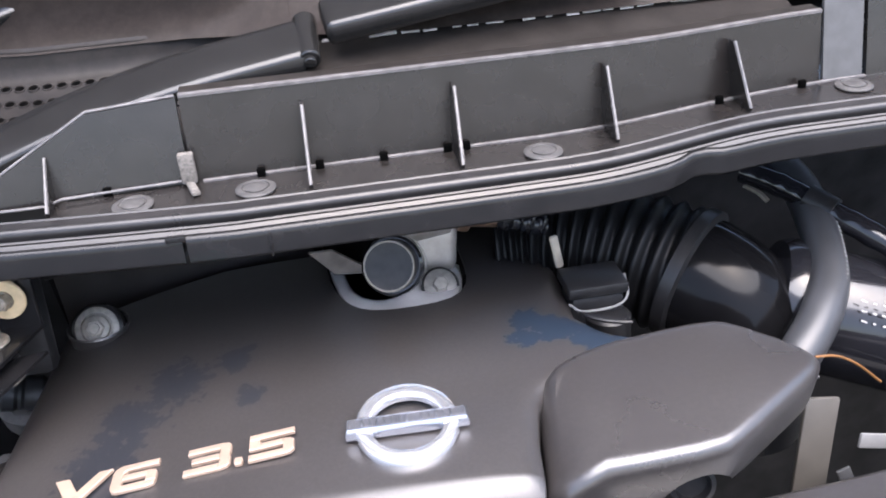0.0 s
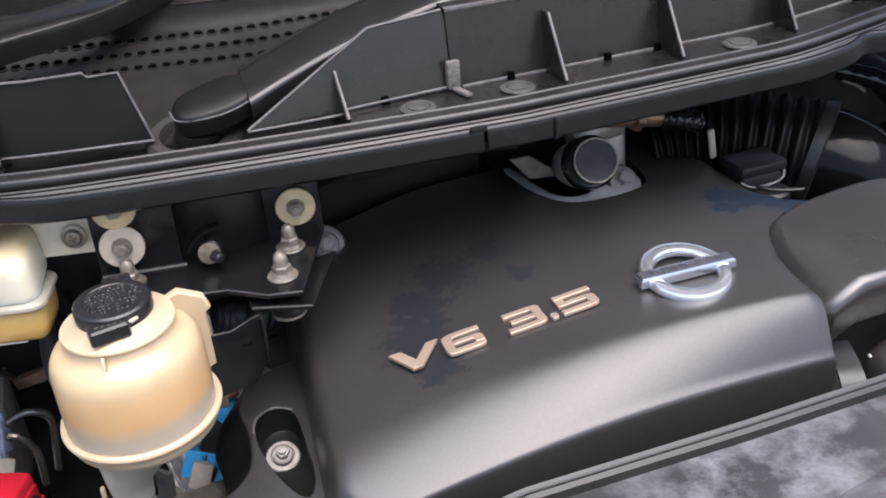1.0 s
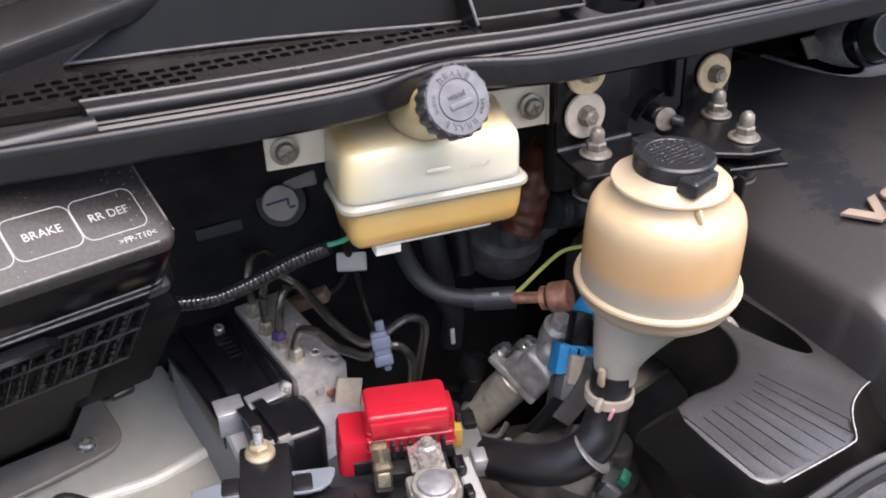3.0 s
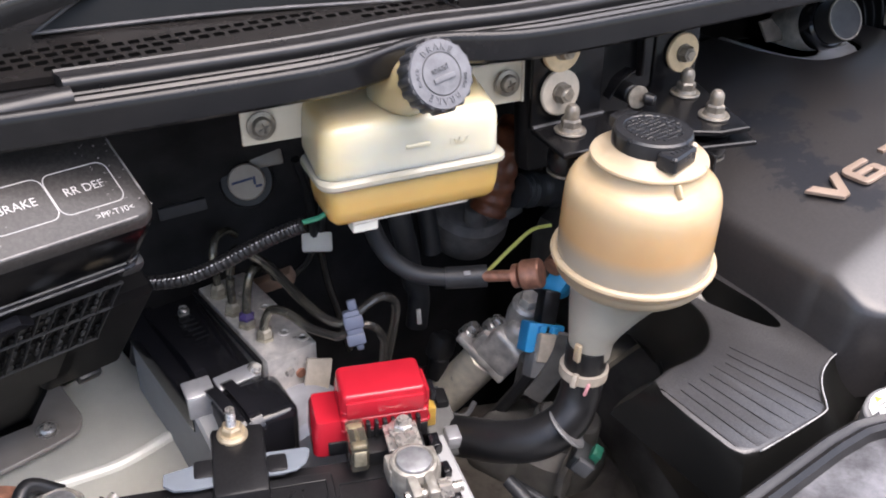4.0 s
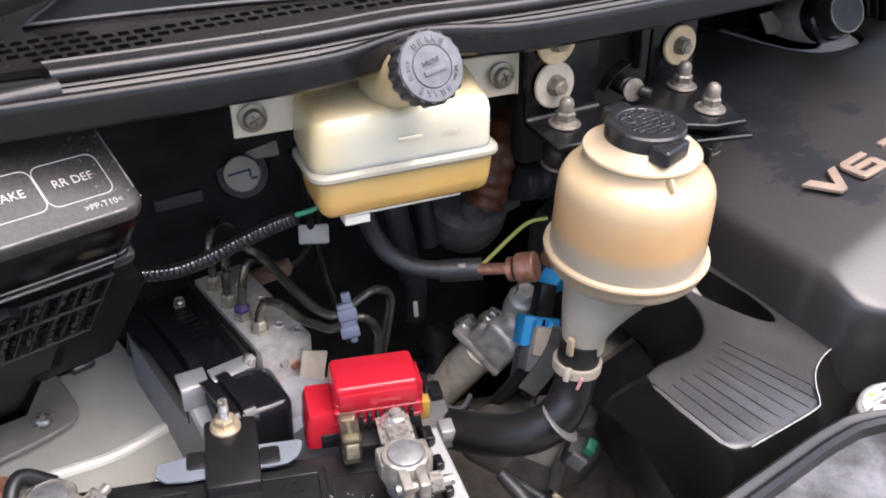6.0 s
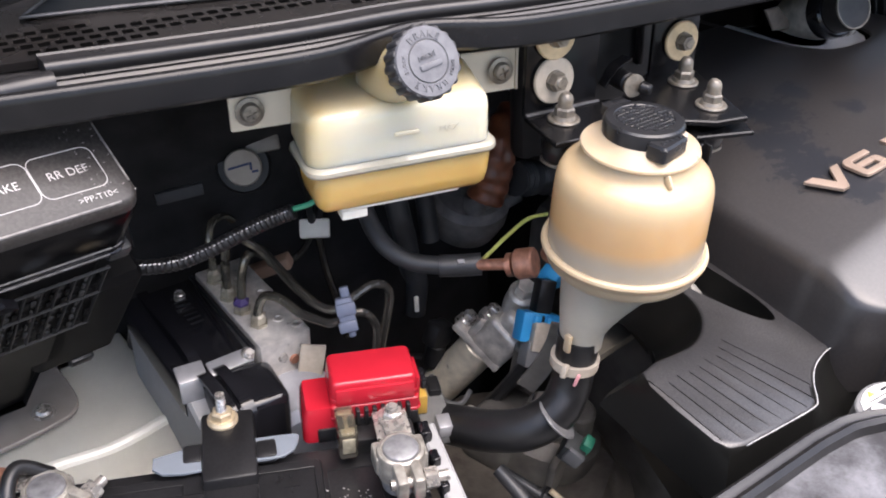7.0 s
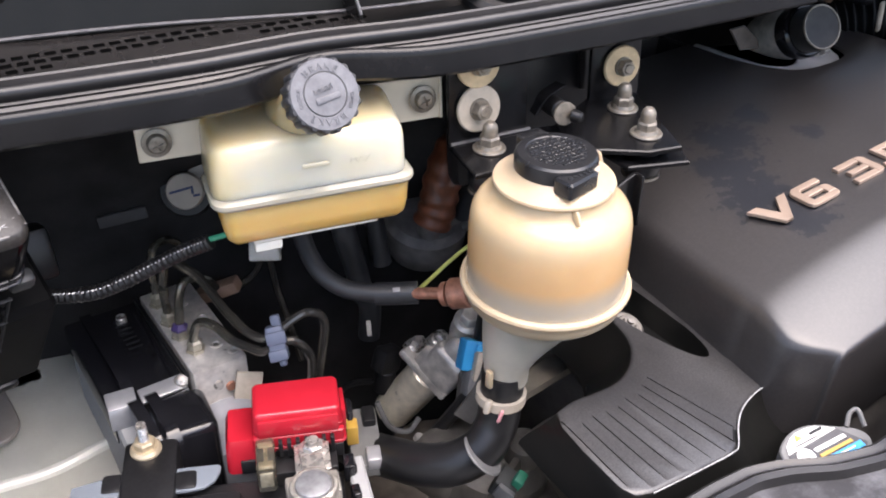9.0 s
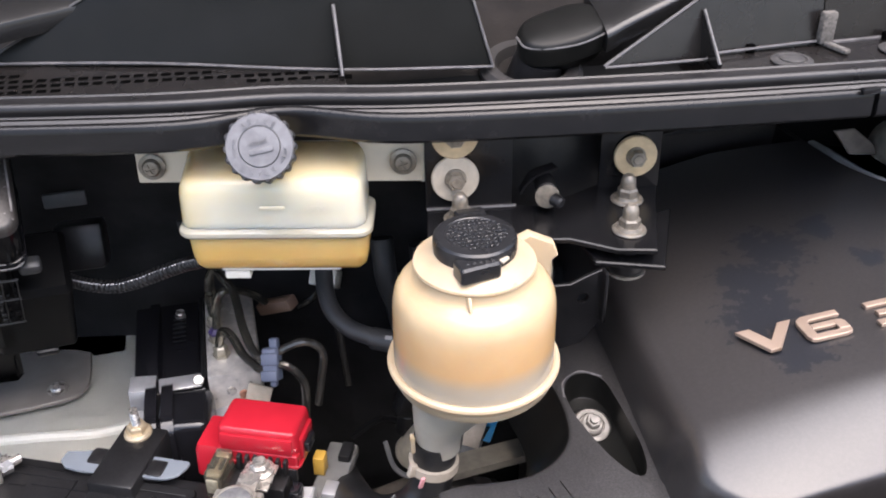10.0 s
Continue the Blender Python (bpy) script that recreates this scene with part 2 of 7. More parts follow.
PS = z_tones(mat("amber stained reservoir plastic", (0.61, 0.595, 0.585), 0.2, var=0.04, sss=0.6, bump=0.05),
             [(1.02, (0.5, 0.46, 0.36)), (1.08, (0.5, 0.44, 0.34)), (1.121, (0.62, 0.55, 0.44)), (1.1255, (0.66, 0.55, 0.41)), (1.134, (0.89, 0.57, 0.28)), (1.149, (0.92, 0.62, 0.33)), (1.158, (0.82, 0.63, 0.385)), (1.19, (0.80, 0.62, 0.385))])
PSRIM = mat("pale reservoir rim", (0.465, 0.365, 0.245), 0.3, var=0.05, sss=0.5)
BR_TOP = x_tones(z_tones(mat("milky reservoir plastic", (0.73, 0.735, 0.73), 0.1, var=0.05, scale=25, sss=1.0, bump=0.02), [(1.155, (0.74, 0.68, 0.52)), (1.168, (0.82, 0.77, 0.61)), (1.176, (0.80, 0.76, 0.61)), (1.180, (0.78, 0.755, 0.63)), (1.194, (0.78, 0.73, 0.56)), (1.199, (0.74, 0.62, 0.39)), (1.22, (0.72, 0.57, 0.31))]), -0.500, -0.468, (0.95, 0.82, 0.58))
BR_RIM = mat("milky reservoir flange plastic", (0.31, 0.295, 0.24), 0.16, var=0.04, sss=0.6, bump=0.02)
BR_LOW = z_tones(mat("amber fluid behind plastic", (0.80, 0.80, 0.80), 0.16, var=0.06, scale=30, sss=0.9, bump=0.03),
                 [(1.13, (0.78, 0.49, 0.15)), (1.15, (0.78, 0.50, 0.17)), (1.16, (0.76, 0.55, 0.24))])
CAP_G = mat("worn grey cap", (0.11, 0.11, 0.118), 0.5, var=0.2, scale=120, bump=0.2, dust=0.35, dusty=(0.27, 0.27, 0.285), dustscale=160)
CAP_SIDE = mat("black cap rim", (0.03, 0.03, 0.032), 0.5, var=0.2)
CAP_B = mat("satin black cap", (0.013, 0.013, 0.014), 0.28, var=0.2, dust=0.05, dusty=(0.15, 0.15, 0.16), dustscale=200)
TEAL = mat("teal print", (0.0, 0.45, 0.36), 0.4, var=0.03)
PAPER = mat("white label", (0.78, 0.78, 0.76), 0.4, var=0.03)
GLASS = mat("windscreen glass", (0.022, 0.018, 0.016), 0.22, var=0.1, bump=0.0, dust=0.35, dusty=(0.06, 0.048, 0.042), dustscale=60, spec=0.06)
ARM = mat("satin black wiper arm", (0.009, 0.0088, 0.0088), 0.24, spec=0.5, var=0.12, dust=0.03, dusty=(0.14, 0.14, 0.14))
GROUND = mat("worn pale asphalt", (0.13, 0.127, 0.12), 0.85, var=0.3, scale=12, bump=0.4, grain=150)
BODY = mat("pale body paint inside", (0.5, 0.5, 0.49), 0.3, var=0.08, coat=0.2)
ENGINE = mat("oily engine metal", (0.10, 0.092, 0.085), 0.5, metal=0.3, var=0.4, scale=40, dust=0.2, dusty=(0.12, 0.1, 0.08))


# ---- building helpers ----
ROOT = {}


def thing(name, loc, label, category, group="", kind=""):
    ob = new(name)
    ob.empty_display_size = 0.02
    ob.location = loc
    ROOT[ob] = Vector(loc)
    return tagged(ob, label, category, group, kind)


def root(ob):
    while ob.parent:
        ob = ob.parent
    return ROOT.get(ob, Vector((0, 0, 0)))


def to_mesh(name, bm, material, flat=35):
    bmesh.ops.recalc_face_normals(bm, faces=bm.faces)
    me = bpy.data.meshes.new(name)
    for f in bm.faces:
        f.smooth = True
    bm.to_mesh(me)
    bm.free()
    me.set_sharp_from_angle(angle=radians(flat))
    me.materials.append(material)
    return me


def part(name, bm, material, parent=None, label="", flat=35):
    """Links a bmesh in world coordinates as one mesh object under a thing or a part."""
    if parent is not None:
        bm.transform(Matrix.Translation(-root(parent)))
    ob = new(name, to_mesh(name, bm, material, flat))
    if parent is not None:
        ob.parent = parent
    return tagged(ob, label)


def solo(name, bm, material, label, category="", kind="", flat=35):
    """A thing that is one mesh, with its origin at the middle of its base."""
    vs = [v.co for v in bm.verts]
    c = Vector(((min(v.x for v in vs) + max(v.x for v in vs)) / 2, (min(v.y for v in vs) + max(v.y for v in vs)) / 2, min(v.z for v in vs)))
    bm.transform(Matrix.Translation(-c))
    ob = new(name, to_mesh(name, bm, material, flat))
    ob.location = c
    ROOT[ob] = c
    return tagged(ob, label, category, kind=kind)


def join(*bms):
    out = bmesh.new()
    for b in bms:
        me = bpy.data.meshes.new("tmp")
        b.to_mesh(me)
        b.free()
        out.from_mesh(me)
        bpy.data.meshes.remove(me)
    return out


def box(c, s, bev=0.0, m=None, seg=2):
    bm = bmesh.new()
    bmesh.ops.create_cube(bm, size=1)
    bmesh.ops.scale(bm, vec=s, verts=bm.verts)
    if bev:
        bmesh.ops.bevel(bm, geom=list(bm.edges), offset=bev, segments=seg, profile=0.5, affect="EDGES")
    if m is not None:
        bm.transform(m)
    bm.transform(Matrix.Translation(c))
    return bm


def axis_matrix(p, d):
    """A pose at p whose z runs along d."""
    return Matrix.Translation(p) @ Vector(d).to_track_quat("Z", "Y").to_matrix().to_4x4()


def lathe(profile, seg=28, m=None):
    """Turns (radius, height) pairs round z."""
    bm = bmesh.new()
    rings = []
    for r, z in profile:
        if r < 1e-6:
            rings.append([bm.verts.new((0, 0, z))])
        else:
            rings.append([bm.verts.new((r * math.cos(2 * math.pi * i / seg), r * math.sin(2 * math.pi * i / seg), z)) for i in range(seg)])
    for a, b in zip(rings, rings[1:]):
        for i in range(seg):
            j = (i + 1) % seg
            if len(a) == 1 and len(b) == 1:
                continue
            if len(a) == 1:
                bm.faces.new((a[0], b[j], b[i]))
            elif len(b) == 1:
                bm.faces.new((a[i], a[j], b[0]))
            else:
                bm.faces.new((a[i], a[j], b[j], b[i]))
    for ring in (rings[0], rings[-1]):
        if len(ring) > 1:
            bm.faces.new(ring)
    if m is not None:
        bm.transform(m)
    return bm


def hoop(profile, seg=40, m=None):
    """A turned ring with an open middle."""
    bm = lathe(list(profile) + [profile[0]], seg, m)
    bmesh.ops.delete(bm, geom=[f for f in bm.faces if len(f.verts) > 4], context="FACES_ONLY")
    bmesh.ops.remove_doubles(bm, verts=bm.verts, dist=1e-6)
    return bm


def cyl(p0, p1, r0, r1=None, seg=20, bev=0.0):
    p0, p1 = Vector(p0), Vector(p1)
    h = (p1 - p0).length
    r1 = r0 if r1 is None else r1
    prof = [(r0 - bev, 0), (r0, bev), (r1, h - bev), (r1 - bev, h)] if bev else [(r0, 0), (r1, h)]
    return lathe(prof, seg, axis_matrix(p0, p1 - p0))


def smooth_path(pts, n=6):
    pts = [Vector(p) for p in pts]
    if len(pts) < 3:
        return pts
    p = [2 * pts[0] - pts[1]] + pts + [2 * pts[-1] - pts[-2]]
    out = []
    for i in range(1, len(p) - 2):
        for k in range(n):
            t = k / n
            a, b, c, d = p[i - 1], p[i], p[i + 1], p[i + 2]
            out.append(0.5 * ((2 * b) + (c - a) * t + (2 * a - 5 * b + 4 * c - d) * t * t + (3 * b - a - 3 * c + d) * t ** 3))
    out.append(pts[-1])
    return out


def tube(pts, r, seg=10, n=6, radius=None):
    """A round tube along a smooth path. radius(k): factor at the k-th part of the way."""
    path = smooth_path(pts, n)
    bm = bmesh.new()
    rings = []
    up = Vector((0, 0, 1))
    for i, p in enumerate(path):
        d = (path[min(i + 1, len(path) - 1)] - path[max(i - 1, 0)]).normalized()
        a = d.cross(up)
        if a.length < 0.1:
            a = d.cross(Vector((1, 0, 0)))
        a.normalize()
        b = a.cross(d).normalized()
        up = b if abs(b.dot(up)) > 0.3 else up
        rr = r * (radius(i / (len(path) - 1)) if radius else 1)
        rings.append([bm.verts.new(p + rr * (math.cos(2 * math.pi * k / seg) * a + math.sin(2 * math.pi * k / seg) * b)) for k in range(seg)])
    for a, b in zip(rings, rings[1:]):
        for k in range(seg):
            bm.faces.new((a[k], a[(k + 1) % seg], b[(k + 1) % seg], b[k]))
    bm.faces.new(rings[0])
    bm.faces.new(rings[-1])
    return bm


def rounded(outline, times=2):
    """Cuts the corners of a closed outline."""
    pts = [Vector(p) for p in outline]
    for _ in range(times):
        out = []
        for a, b in zip(pts, pts[1:] + pts[:1]):
            out += [a * 0.75 + b * 0.25, a * 0.25 + b * 0.75]
        pts = out
    return pts


def pillow(outline, loops, z, lift=None, m=None):
    """Stacked loops of a flat outline: (inset, height) from below to the top, closed at both ends. z: base height; lift(x, y): extra height."""
    pts = [Vector((p[0], p[1])) for p in outline]
    if sum(a.x * b.y - b.x * a.y for a, b in zip(pts, pts[1:] + pts[:1])) < 0:
        pts.reverse()
    n = len(pts)
    nor = []
    for i in range(n):
        e0, e1 = (pts[i] - pts[i - 1]).normalized(), (pts[(i + 1) % n] - pts[i]).normalized()
        v = Vector((-e0.y - e1.y, e0.x + e1.x))
        nor.append(v / max(0.6, v.length_squared / 2) if v.length > 1e-6 else v)
    bm = bmesh.new()
    rings = []
    for inset, h in loops:
        ring = []
        for p, q in zip(pts, nor):
            a = p + q * inset
            ring.append(bm.verts.new((a.x, a.y, z + h + (lift(a.x, a.y) if lift else 0))))
        rings.append(ring)
    for a, b in zip(rings, rings[1:]):
        for i in range(n):
            bm.faces.new((a[i], a[(i + 1) % n], b[(i + 1) % n], b[i]))
    bm.faces.new(rings[0])
    bmesh.ops.triangulate(bm, faces=[bm.faces.new(rings[-1])])
    if m is not None:
        bm.transform(m)
    return bm


def slab(outline, z0, z1, bev=0.0008, m=None):
    return pillow(outline, [(bev, 0), (0, bev), (0, z1 - z0 - bev), (bev, z1 - z0)], z0, m=m)


def strip(path, width, thick, up=(0, 0, 1)):
    """A flat band along a path, its width across the way."""
    path = smooth_path(path, 5)
    bm = bmesh.new()
    rings = []
    for i, p in enumerate(path):
        d = (path[min(i + 1, len(path) - 1)] - path[max(i - 1, 0)]).normalized()
        a = d.cross(Vector(up)).normalized()
        b = a.cross(d)
        rings.append([bm.verts.new(p + a * u * width / 2 + b * v * thick / 2) for u, v in ((-1, -1), (1, -1), (1, 1), (-1, 1))])
    for a, b in zip(rings, rings[1:]):
        for k in range(4):
            bm.faces.new((a[k], a[(k + 1) % 4], b[(k + 1) % 4], b[k]))
    bm.faces.new(rings[0])
    bm.faces.new(rings[-1])
    return bm


def along(xs, section, close=True):
    """Sweeps a section along x: section(x) gives (y, z) pairs."""
    bm = bmesh.new()
    rings = [[bm.verts.new((x, y, z)) for y, z in section(x)] for x in xs]
    n = len(rings[0])
    for a, b in zip(rings, rings[1:]):
        for k in range(n if close else n - 1):
            bm.faces.new((a[k], a[(k + 1) % n], b[(k + 1) % n], b[k]))
    if close:
        bm.faces.new(rings[0])
        bm.faces.new(rings[-1])
    return bm


def cut(bm, *holes):
    """Takes the hole solids out of a solid."""
    obs = [new("tmp", bpy.data.meshes.new("tmp"))]
    for b in (bm, *holes):
        bmesh.ops.recalc_face_normals(b, faces=b.faces)
    bm.to_mesh(obs[0].data)
    bm.free()
    for h in holes:
        o = new("tmp", bpy.data.meshes.new("tmp"))
        h.to_mesh(o.data)
        h.free()
        obs.append(o)
        md = obs[0].modifiers.new("cut", "BOOLEAN")
        md.operation, md.object, md.solver = "DIFFERENCE", o, "EXACT"
    bpy.context.view_layer.update()
    me = bpy.data.meshes.new_from_object(obs[0].evaluated_get(bpy.context.evaluated_depsgraph_get()))
    out = bmesh.new()
    out.from_mesh(me)
    for o in obs:
        d = o.data
        bpy.data.objects.remove(o)
        bpy.data.meshes.remove(d)
    bpy.data.meshes.remove(me)
    return out


def lettering(text, size, m, depth=0.0003, wide=1.0, thin=0.0):
    """Raised words in the built-in font, centred at the pose m."""
    cu = bpy.data.curves.new("tmp", "FONT")
    cu.body, cu.size, cu.extrude, cu.align_x, cu.align_y = text, size, depth, "CENTER", "CENTER"
    cu.resolution_u, cu.offset = 3, -thin * size
    ob = new("tmp", cu)
    bpy.context.view_layer.update()
    me = bpy.data.meshes.new_from_object(ob.evaluated_get(bpy.context.evaluated_depsgraph_get()))
    bm = bmesh.new()
    bm.from_mesh(me)
    bpy.data.objects.remove(ob)
    bpy.data.curves.remove(cu)
    bpy.data.meshes.remove(me)
    bm.transform(m @ Matrix.Diagonal((wide, 1, 1, 1)))
    return bm


def hexagon(p, d, r, h, chamfer=True):
    """A six-sided head at p along d."""
    prof = [(r, 0), (r, h * 0.8), (r * 0.85, h)] if chamfer else [(r, 0), (r, h)]
    return lathe(prof, 6, axis_matrix(p, d))


def frame_of(p, right, up):
    """A pose at p with x to the right, y up along the surface and z out of it."""
    x = Vector(right).normalized()
    z = x.cross(Vector(up)).normalized()
    y = z.cross(x)
    return Matrix.Translation(p) @ Matrix((x, y, z)).transposed().to_4x4()


def smoothstep(a, b, x):
    t = max(0.0, min(1.0, (x - a) / (b - a)))
    return t * t * (3 - 2 * t)


def table(x, pts):
    for (a, va), (b, vb) in zip(pts, pts[1:]):
        if x <= b:
            return va + (vb - va) * max(0.0, x - a) / (b - a)
    return pts[-1][1]


def soft_rect(x0, y0, x1, y1, r=0.008):
    out = []
    for cx, cy, a0 in ((x1 - r, y1 - r, 0), (x0 + r, y1 - r, 90), (x0 + r, y0 + r, 180), (x1 - r, y0 + r, 270)):
        out += [(cx + r * math.cos(radians(a0 + 18 * k)), cy + r * math.sin(radians(a0 + 18 * k))) for k in range(6)]
    return out


# ---- the large structure ----
def seal_y(x):
    d = max(0.0, -0.05 - x)
    return 0.520 + 0.0766 * d + 0.117 * d * d + 0.018 * smoothstep(0.17, 0.33, x) + 0.006 * math.exp(-((x + 0.425) / 0.045) ** 2)


def seal_z(x):
    return 1.243 + 0.006 * smoothstep(0.15, 0.3, x)


def wall_y(x):
    """The foot of the upright back of the cowl tray."""
    return 0.574 + (0.0 if x > -0.16 else 0.18 * (-0.16 - x)) + 0.02 * smoothstep(0.2, 0.4, x)


XS = [-1.0 + 0.02 * i for i in range(91)]

g = bmesh.new()
bmesh.ops.create_grid(g, x_segments=40, y_segments=40, size=400)
solo("ground", g, GROUND, "worn pale grey asphalt ground under the car", "ground", "structure")

# bulkhead behind the engine, below the cowl
bh = along(XS, lambda x: [(wall_y(x) + 0.06 + (0.10 if x < -0.38 else 0.08 if x < -0.21 else 0.14), 0.2), (wall_y(x) + 0.06 + (0.10 if x < -0.38 else 0.08 if x < -0.21 else 0.14), 1.0), (wall_y(x) + (0.075 if x < -0.21 else 0.15), 1.232),
                          (wall_y(x) + 0.25, 1.232), (wall_y(x) + 0.25, 0.2)])
solo("firewall", bh, mat("black bulkhead felt", (0.024, 0.0235, 0.024), 0.85, var=0.4, scale=25, bump=0.3, grain=300, spec=0.12), "dark bulkhead behind the engine under the cowl", "bulkhead", "structure")

# smooth panel of the bulkhead behind the cover, turned forward at its end
def panel_section(x):
    f = 0.026 * smoothstep(-0.165, -0.212, x)
    face = [(0.712 - f, 1.02), (0.708 - f, 1.10), (0.702 - f, 1.15), (0.690 - 1.3 * f, 1.20), (0.672 - 1.4 * f, 1.2235)]
    return face + [(y + 0.003, z) for y, z in reversed(face)]


solo("bulkhead_panel", along([-0.212, -0.205, -0.198, -0.19, -0.18, -0.17, -0.15, -0.10, -0.05, -0.02, -0.008], panel_section), mat("satin brown black panel", (0.036, 0.032, 0.030), 0.32, var=0.2, scale=30, spec=0.5), "satin brown black sheet panel behind the engine cover", "bulkhead", "structure")

# cowl: ledge, back wall with pale lit rims, perforated shelf
cowl = thing("cowl_panel", (0, 0.58, 1.232), "dusty black plastic cowl panel with ribs below the windscreen", "cowl panel", kind="structure")
def ledge_section(x):
    return [(seal_y(x) + 0.012, 1.238), (seal_y(x) + 0.012, seal_z(x) - 0.001), (wall_y(x) + 0.03, seal_z(x)), (wall_y(x) + 0.03, 1.238)]


part("ledge", along([-0.164] + [x for x in XS if x > -0.155], ledge_section), COWL, cowl)
part("ledge", along([x for x in XS if -0.70 < x < -0.395] + [-0.386], ledge_section), COWL, cowl)
part("well_floor", along([-0.386, -0.35, -0.32, -0.29, -0.26, -0.23, -0.20, -0.164], lambda x: [(seal_y(x) + 0.012, 1.2285), (wall_y(x) + 0.012, 1.2255), (wall_y(x) + 0.05, 1.2300), (wall_y(x) + 0.05, 1.2262), (wall_y(x) + 0.012, 1.2220), (seal_y(x) + 0.012, 1.2250)]), TRAY, cowl)
xr = [x for x in XS if -0.075 <= x <= 0.36]
part("back_wall", along([-0.0765] + xr + [0.369], lambda x: [(wall_y(x), 1.241), (wall_y(x) + 0.010, 1.2965), (wall_y(x) + 0.0125, 1.2965), (wall_y(x) + 0.004, 1.241)]), COWL, cowl)
part("rim", along([-0.0765] + xr + [0.369], lambda x: [(wall_y(x) + 0.0092, 1.2967), (wall_y(x) + 0.0092, 1.2985), (wall_y(x) + 0.0128, 1.2990), (wall_y(x) + 0.0128, 1.2967)]), COWL_EDGE, cowl, "pale lit rim")
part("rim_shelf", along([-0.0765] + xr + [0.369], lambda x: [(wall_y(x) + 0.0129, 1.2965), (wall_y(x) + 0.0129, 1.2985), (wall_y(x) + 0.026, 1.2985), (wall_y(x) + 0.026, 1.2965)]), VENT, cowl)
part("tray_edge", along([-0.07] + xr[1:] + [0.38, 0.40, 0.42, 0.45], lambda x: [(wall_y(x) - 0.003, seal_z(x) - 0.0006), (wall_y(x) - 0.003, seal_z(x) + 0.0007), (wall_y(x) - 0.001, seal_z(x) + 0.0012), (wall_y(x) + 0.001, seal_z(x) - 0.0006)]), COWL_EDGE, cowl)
# the part with the slanting end beside the wiper spindle
sl = bmesh.new()
fr = [(-0.229, 0.567, 1.2425), (-0.0785, 0.572, 1.243), (-0.0785, 0.584, 1.297), (-0.134, 0.583, 1.2935)]
vs = [sl.verts.new(p) for p in fr] + [sl.verts.new((p[0], p[1] + 0.004, p[2])) for p in fr]
for q in ((0, 1, 2, 3), (7, 6, 5, 4), (0, 4, 5, 1), (1, 5, 6, 2), (2, 6, 7, 3), (3, 7, 4, 0)):
    sl.faces.new([vs[i] for i in q])
part("end_wall", sl, COWL, cowl)
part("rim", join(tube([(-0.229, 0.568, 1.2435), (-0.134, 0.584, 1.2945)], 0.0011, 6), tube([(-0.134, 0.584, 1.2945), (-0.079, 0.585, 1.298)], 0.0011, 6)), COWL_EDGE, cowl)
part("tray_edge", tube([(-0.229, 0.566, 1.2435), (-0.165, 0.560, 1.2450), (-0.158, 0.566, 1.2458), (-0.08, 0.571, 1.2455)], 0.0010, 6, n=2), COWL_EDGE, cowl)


def rib(x, y0, y1, z0, z1, lean=0.0):
    """A thin triangular web from the wall down to the front of the ledge."""
    bm = bmesh.new()
    pr = [(y1 + 0.001, z0), (y0, z0), (y0, z0 + 0.003), (y1 - 0.003, z1), (y1 + 0.004, z1)]
    a = [bm.verts.new((x - 0.0012 + lean * (z - z0), y, z)) for y, z in pr]
    b = [bm.verts.new((x + 0.0012 + lean * (z - z0), y, z)) for y, z in pr]
    bm.faces.new(a)
    bm.faces.new(b)
    for i in range(5):
        bm.faces.new((a[i], a[(i + 1) % 5], b[(i + 1) % 5], b[i]))
    return bm


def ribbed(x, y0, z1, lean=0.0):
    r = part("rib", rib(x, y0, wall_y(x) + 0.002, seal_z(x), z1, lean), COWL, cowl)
    # the bright edge of the rib is a pale tube, its light put into colour
    part("edge_line", tube([(x, y0 - 0.0004, seal_z(x) + 0.002), (x + lean * (z1 - seal_z(x)), wall_y(x) - 0.0015, z1 + 0.0004)], 0.0012, 6), COWL_EDGE, r, "pale lit edge")


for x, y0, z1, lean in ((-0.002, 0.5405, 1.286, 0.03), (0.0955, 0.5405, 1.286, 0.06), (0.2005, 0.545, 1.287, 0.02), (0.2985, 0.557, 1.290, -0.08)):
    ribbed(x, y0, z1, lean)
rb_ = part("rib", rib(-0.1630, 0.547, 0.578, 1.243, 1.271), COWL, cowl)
part("edge_line", tube([(-0.1630, 0.5468, 1.246), (-0.1630, 0.5745, 1.2714)], 0.0010, 6), COWL_EDGE, rb_)
# foam block, and clip slots as black blocks that paint the dark inside
part("foam_strip", join(box((-0.0780, 0.5700, 1.2545), (0.010, 0.006, 0.021), 0.0015), box((-0.0755, 0.559, 1.2445), (0.0055, 0.018, 0.003), 0.001, pose(0, 0, 0, 0, 0, 15))), mat("crumbling foam", (0.12, 0.11, 0.1), 0.9, var=0.5, scale=400, bump=1.0, grain=1500), cowl, "crumbling grey foam strip")
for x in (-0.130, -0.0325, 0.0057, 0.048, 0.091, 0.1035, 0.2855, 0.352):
    part("clip_slot", box((x, wall_y(x) - 0.0040, seal_z(x) + 0.0012), (0.0056, 0.004, 0.0078), 0.0012), HOLE_BLACK, cowl)
# pale end panel
part("end_panel", along([0.3705, 0.380, 0.390, 0.4015], lambda x: [(wall_y(x) - 0.002, 1.247), (wall_y(x) + 0.011, 1.306), (wall_y(x) + 0.014, 1.306), (wall_y(x) + 0.002, 1.247)]), mat("dusty end panel", (0.06, 0.06, 0.062), 0.4, var=0.15, scale=90), cowl, "dusty grey end panel")
part("end_block", along([0.404, 0.43, 0.47, 0.55, 0.8], lambda x: [(wall_y(x) - 0.004, 1.245), (wall_y(x) + 0.012, 1.315), (wall_y(x) + 0.05, 1.315), (wall_y(x) + 0.05, 1.245)]), COWL, cowl)

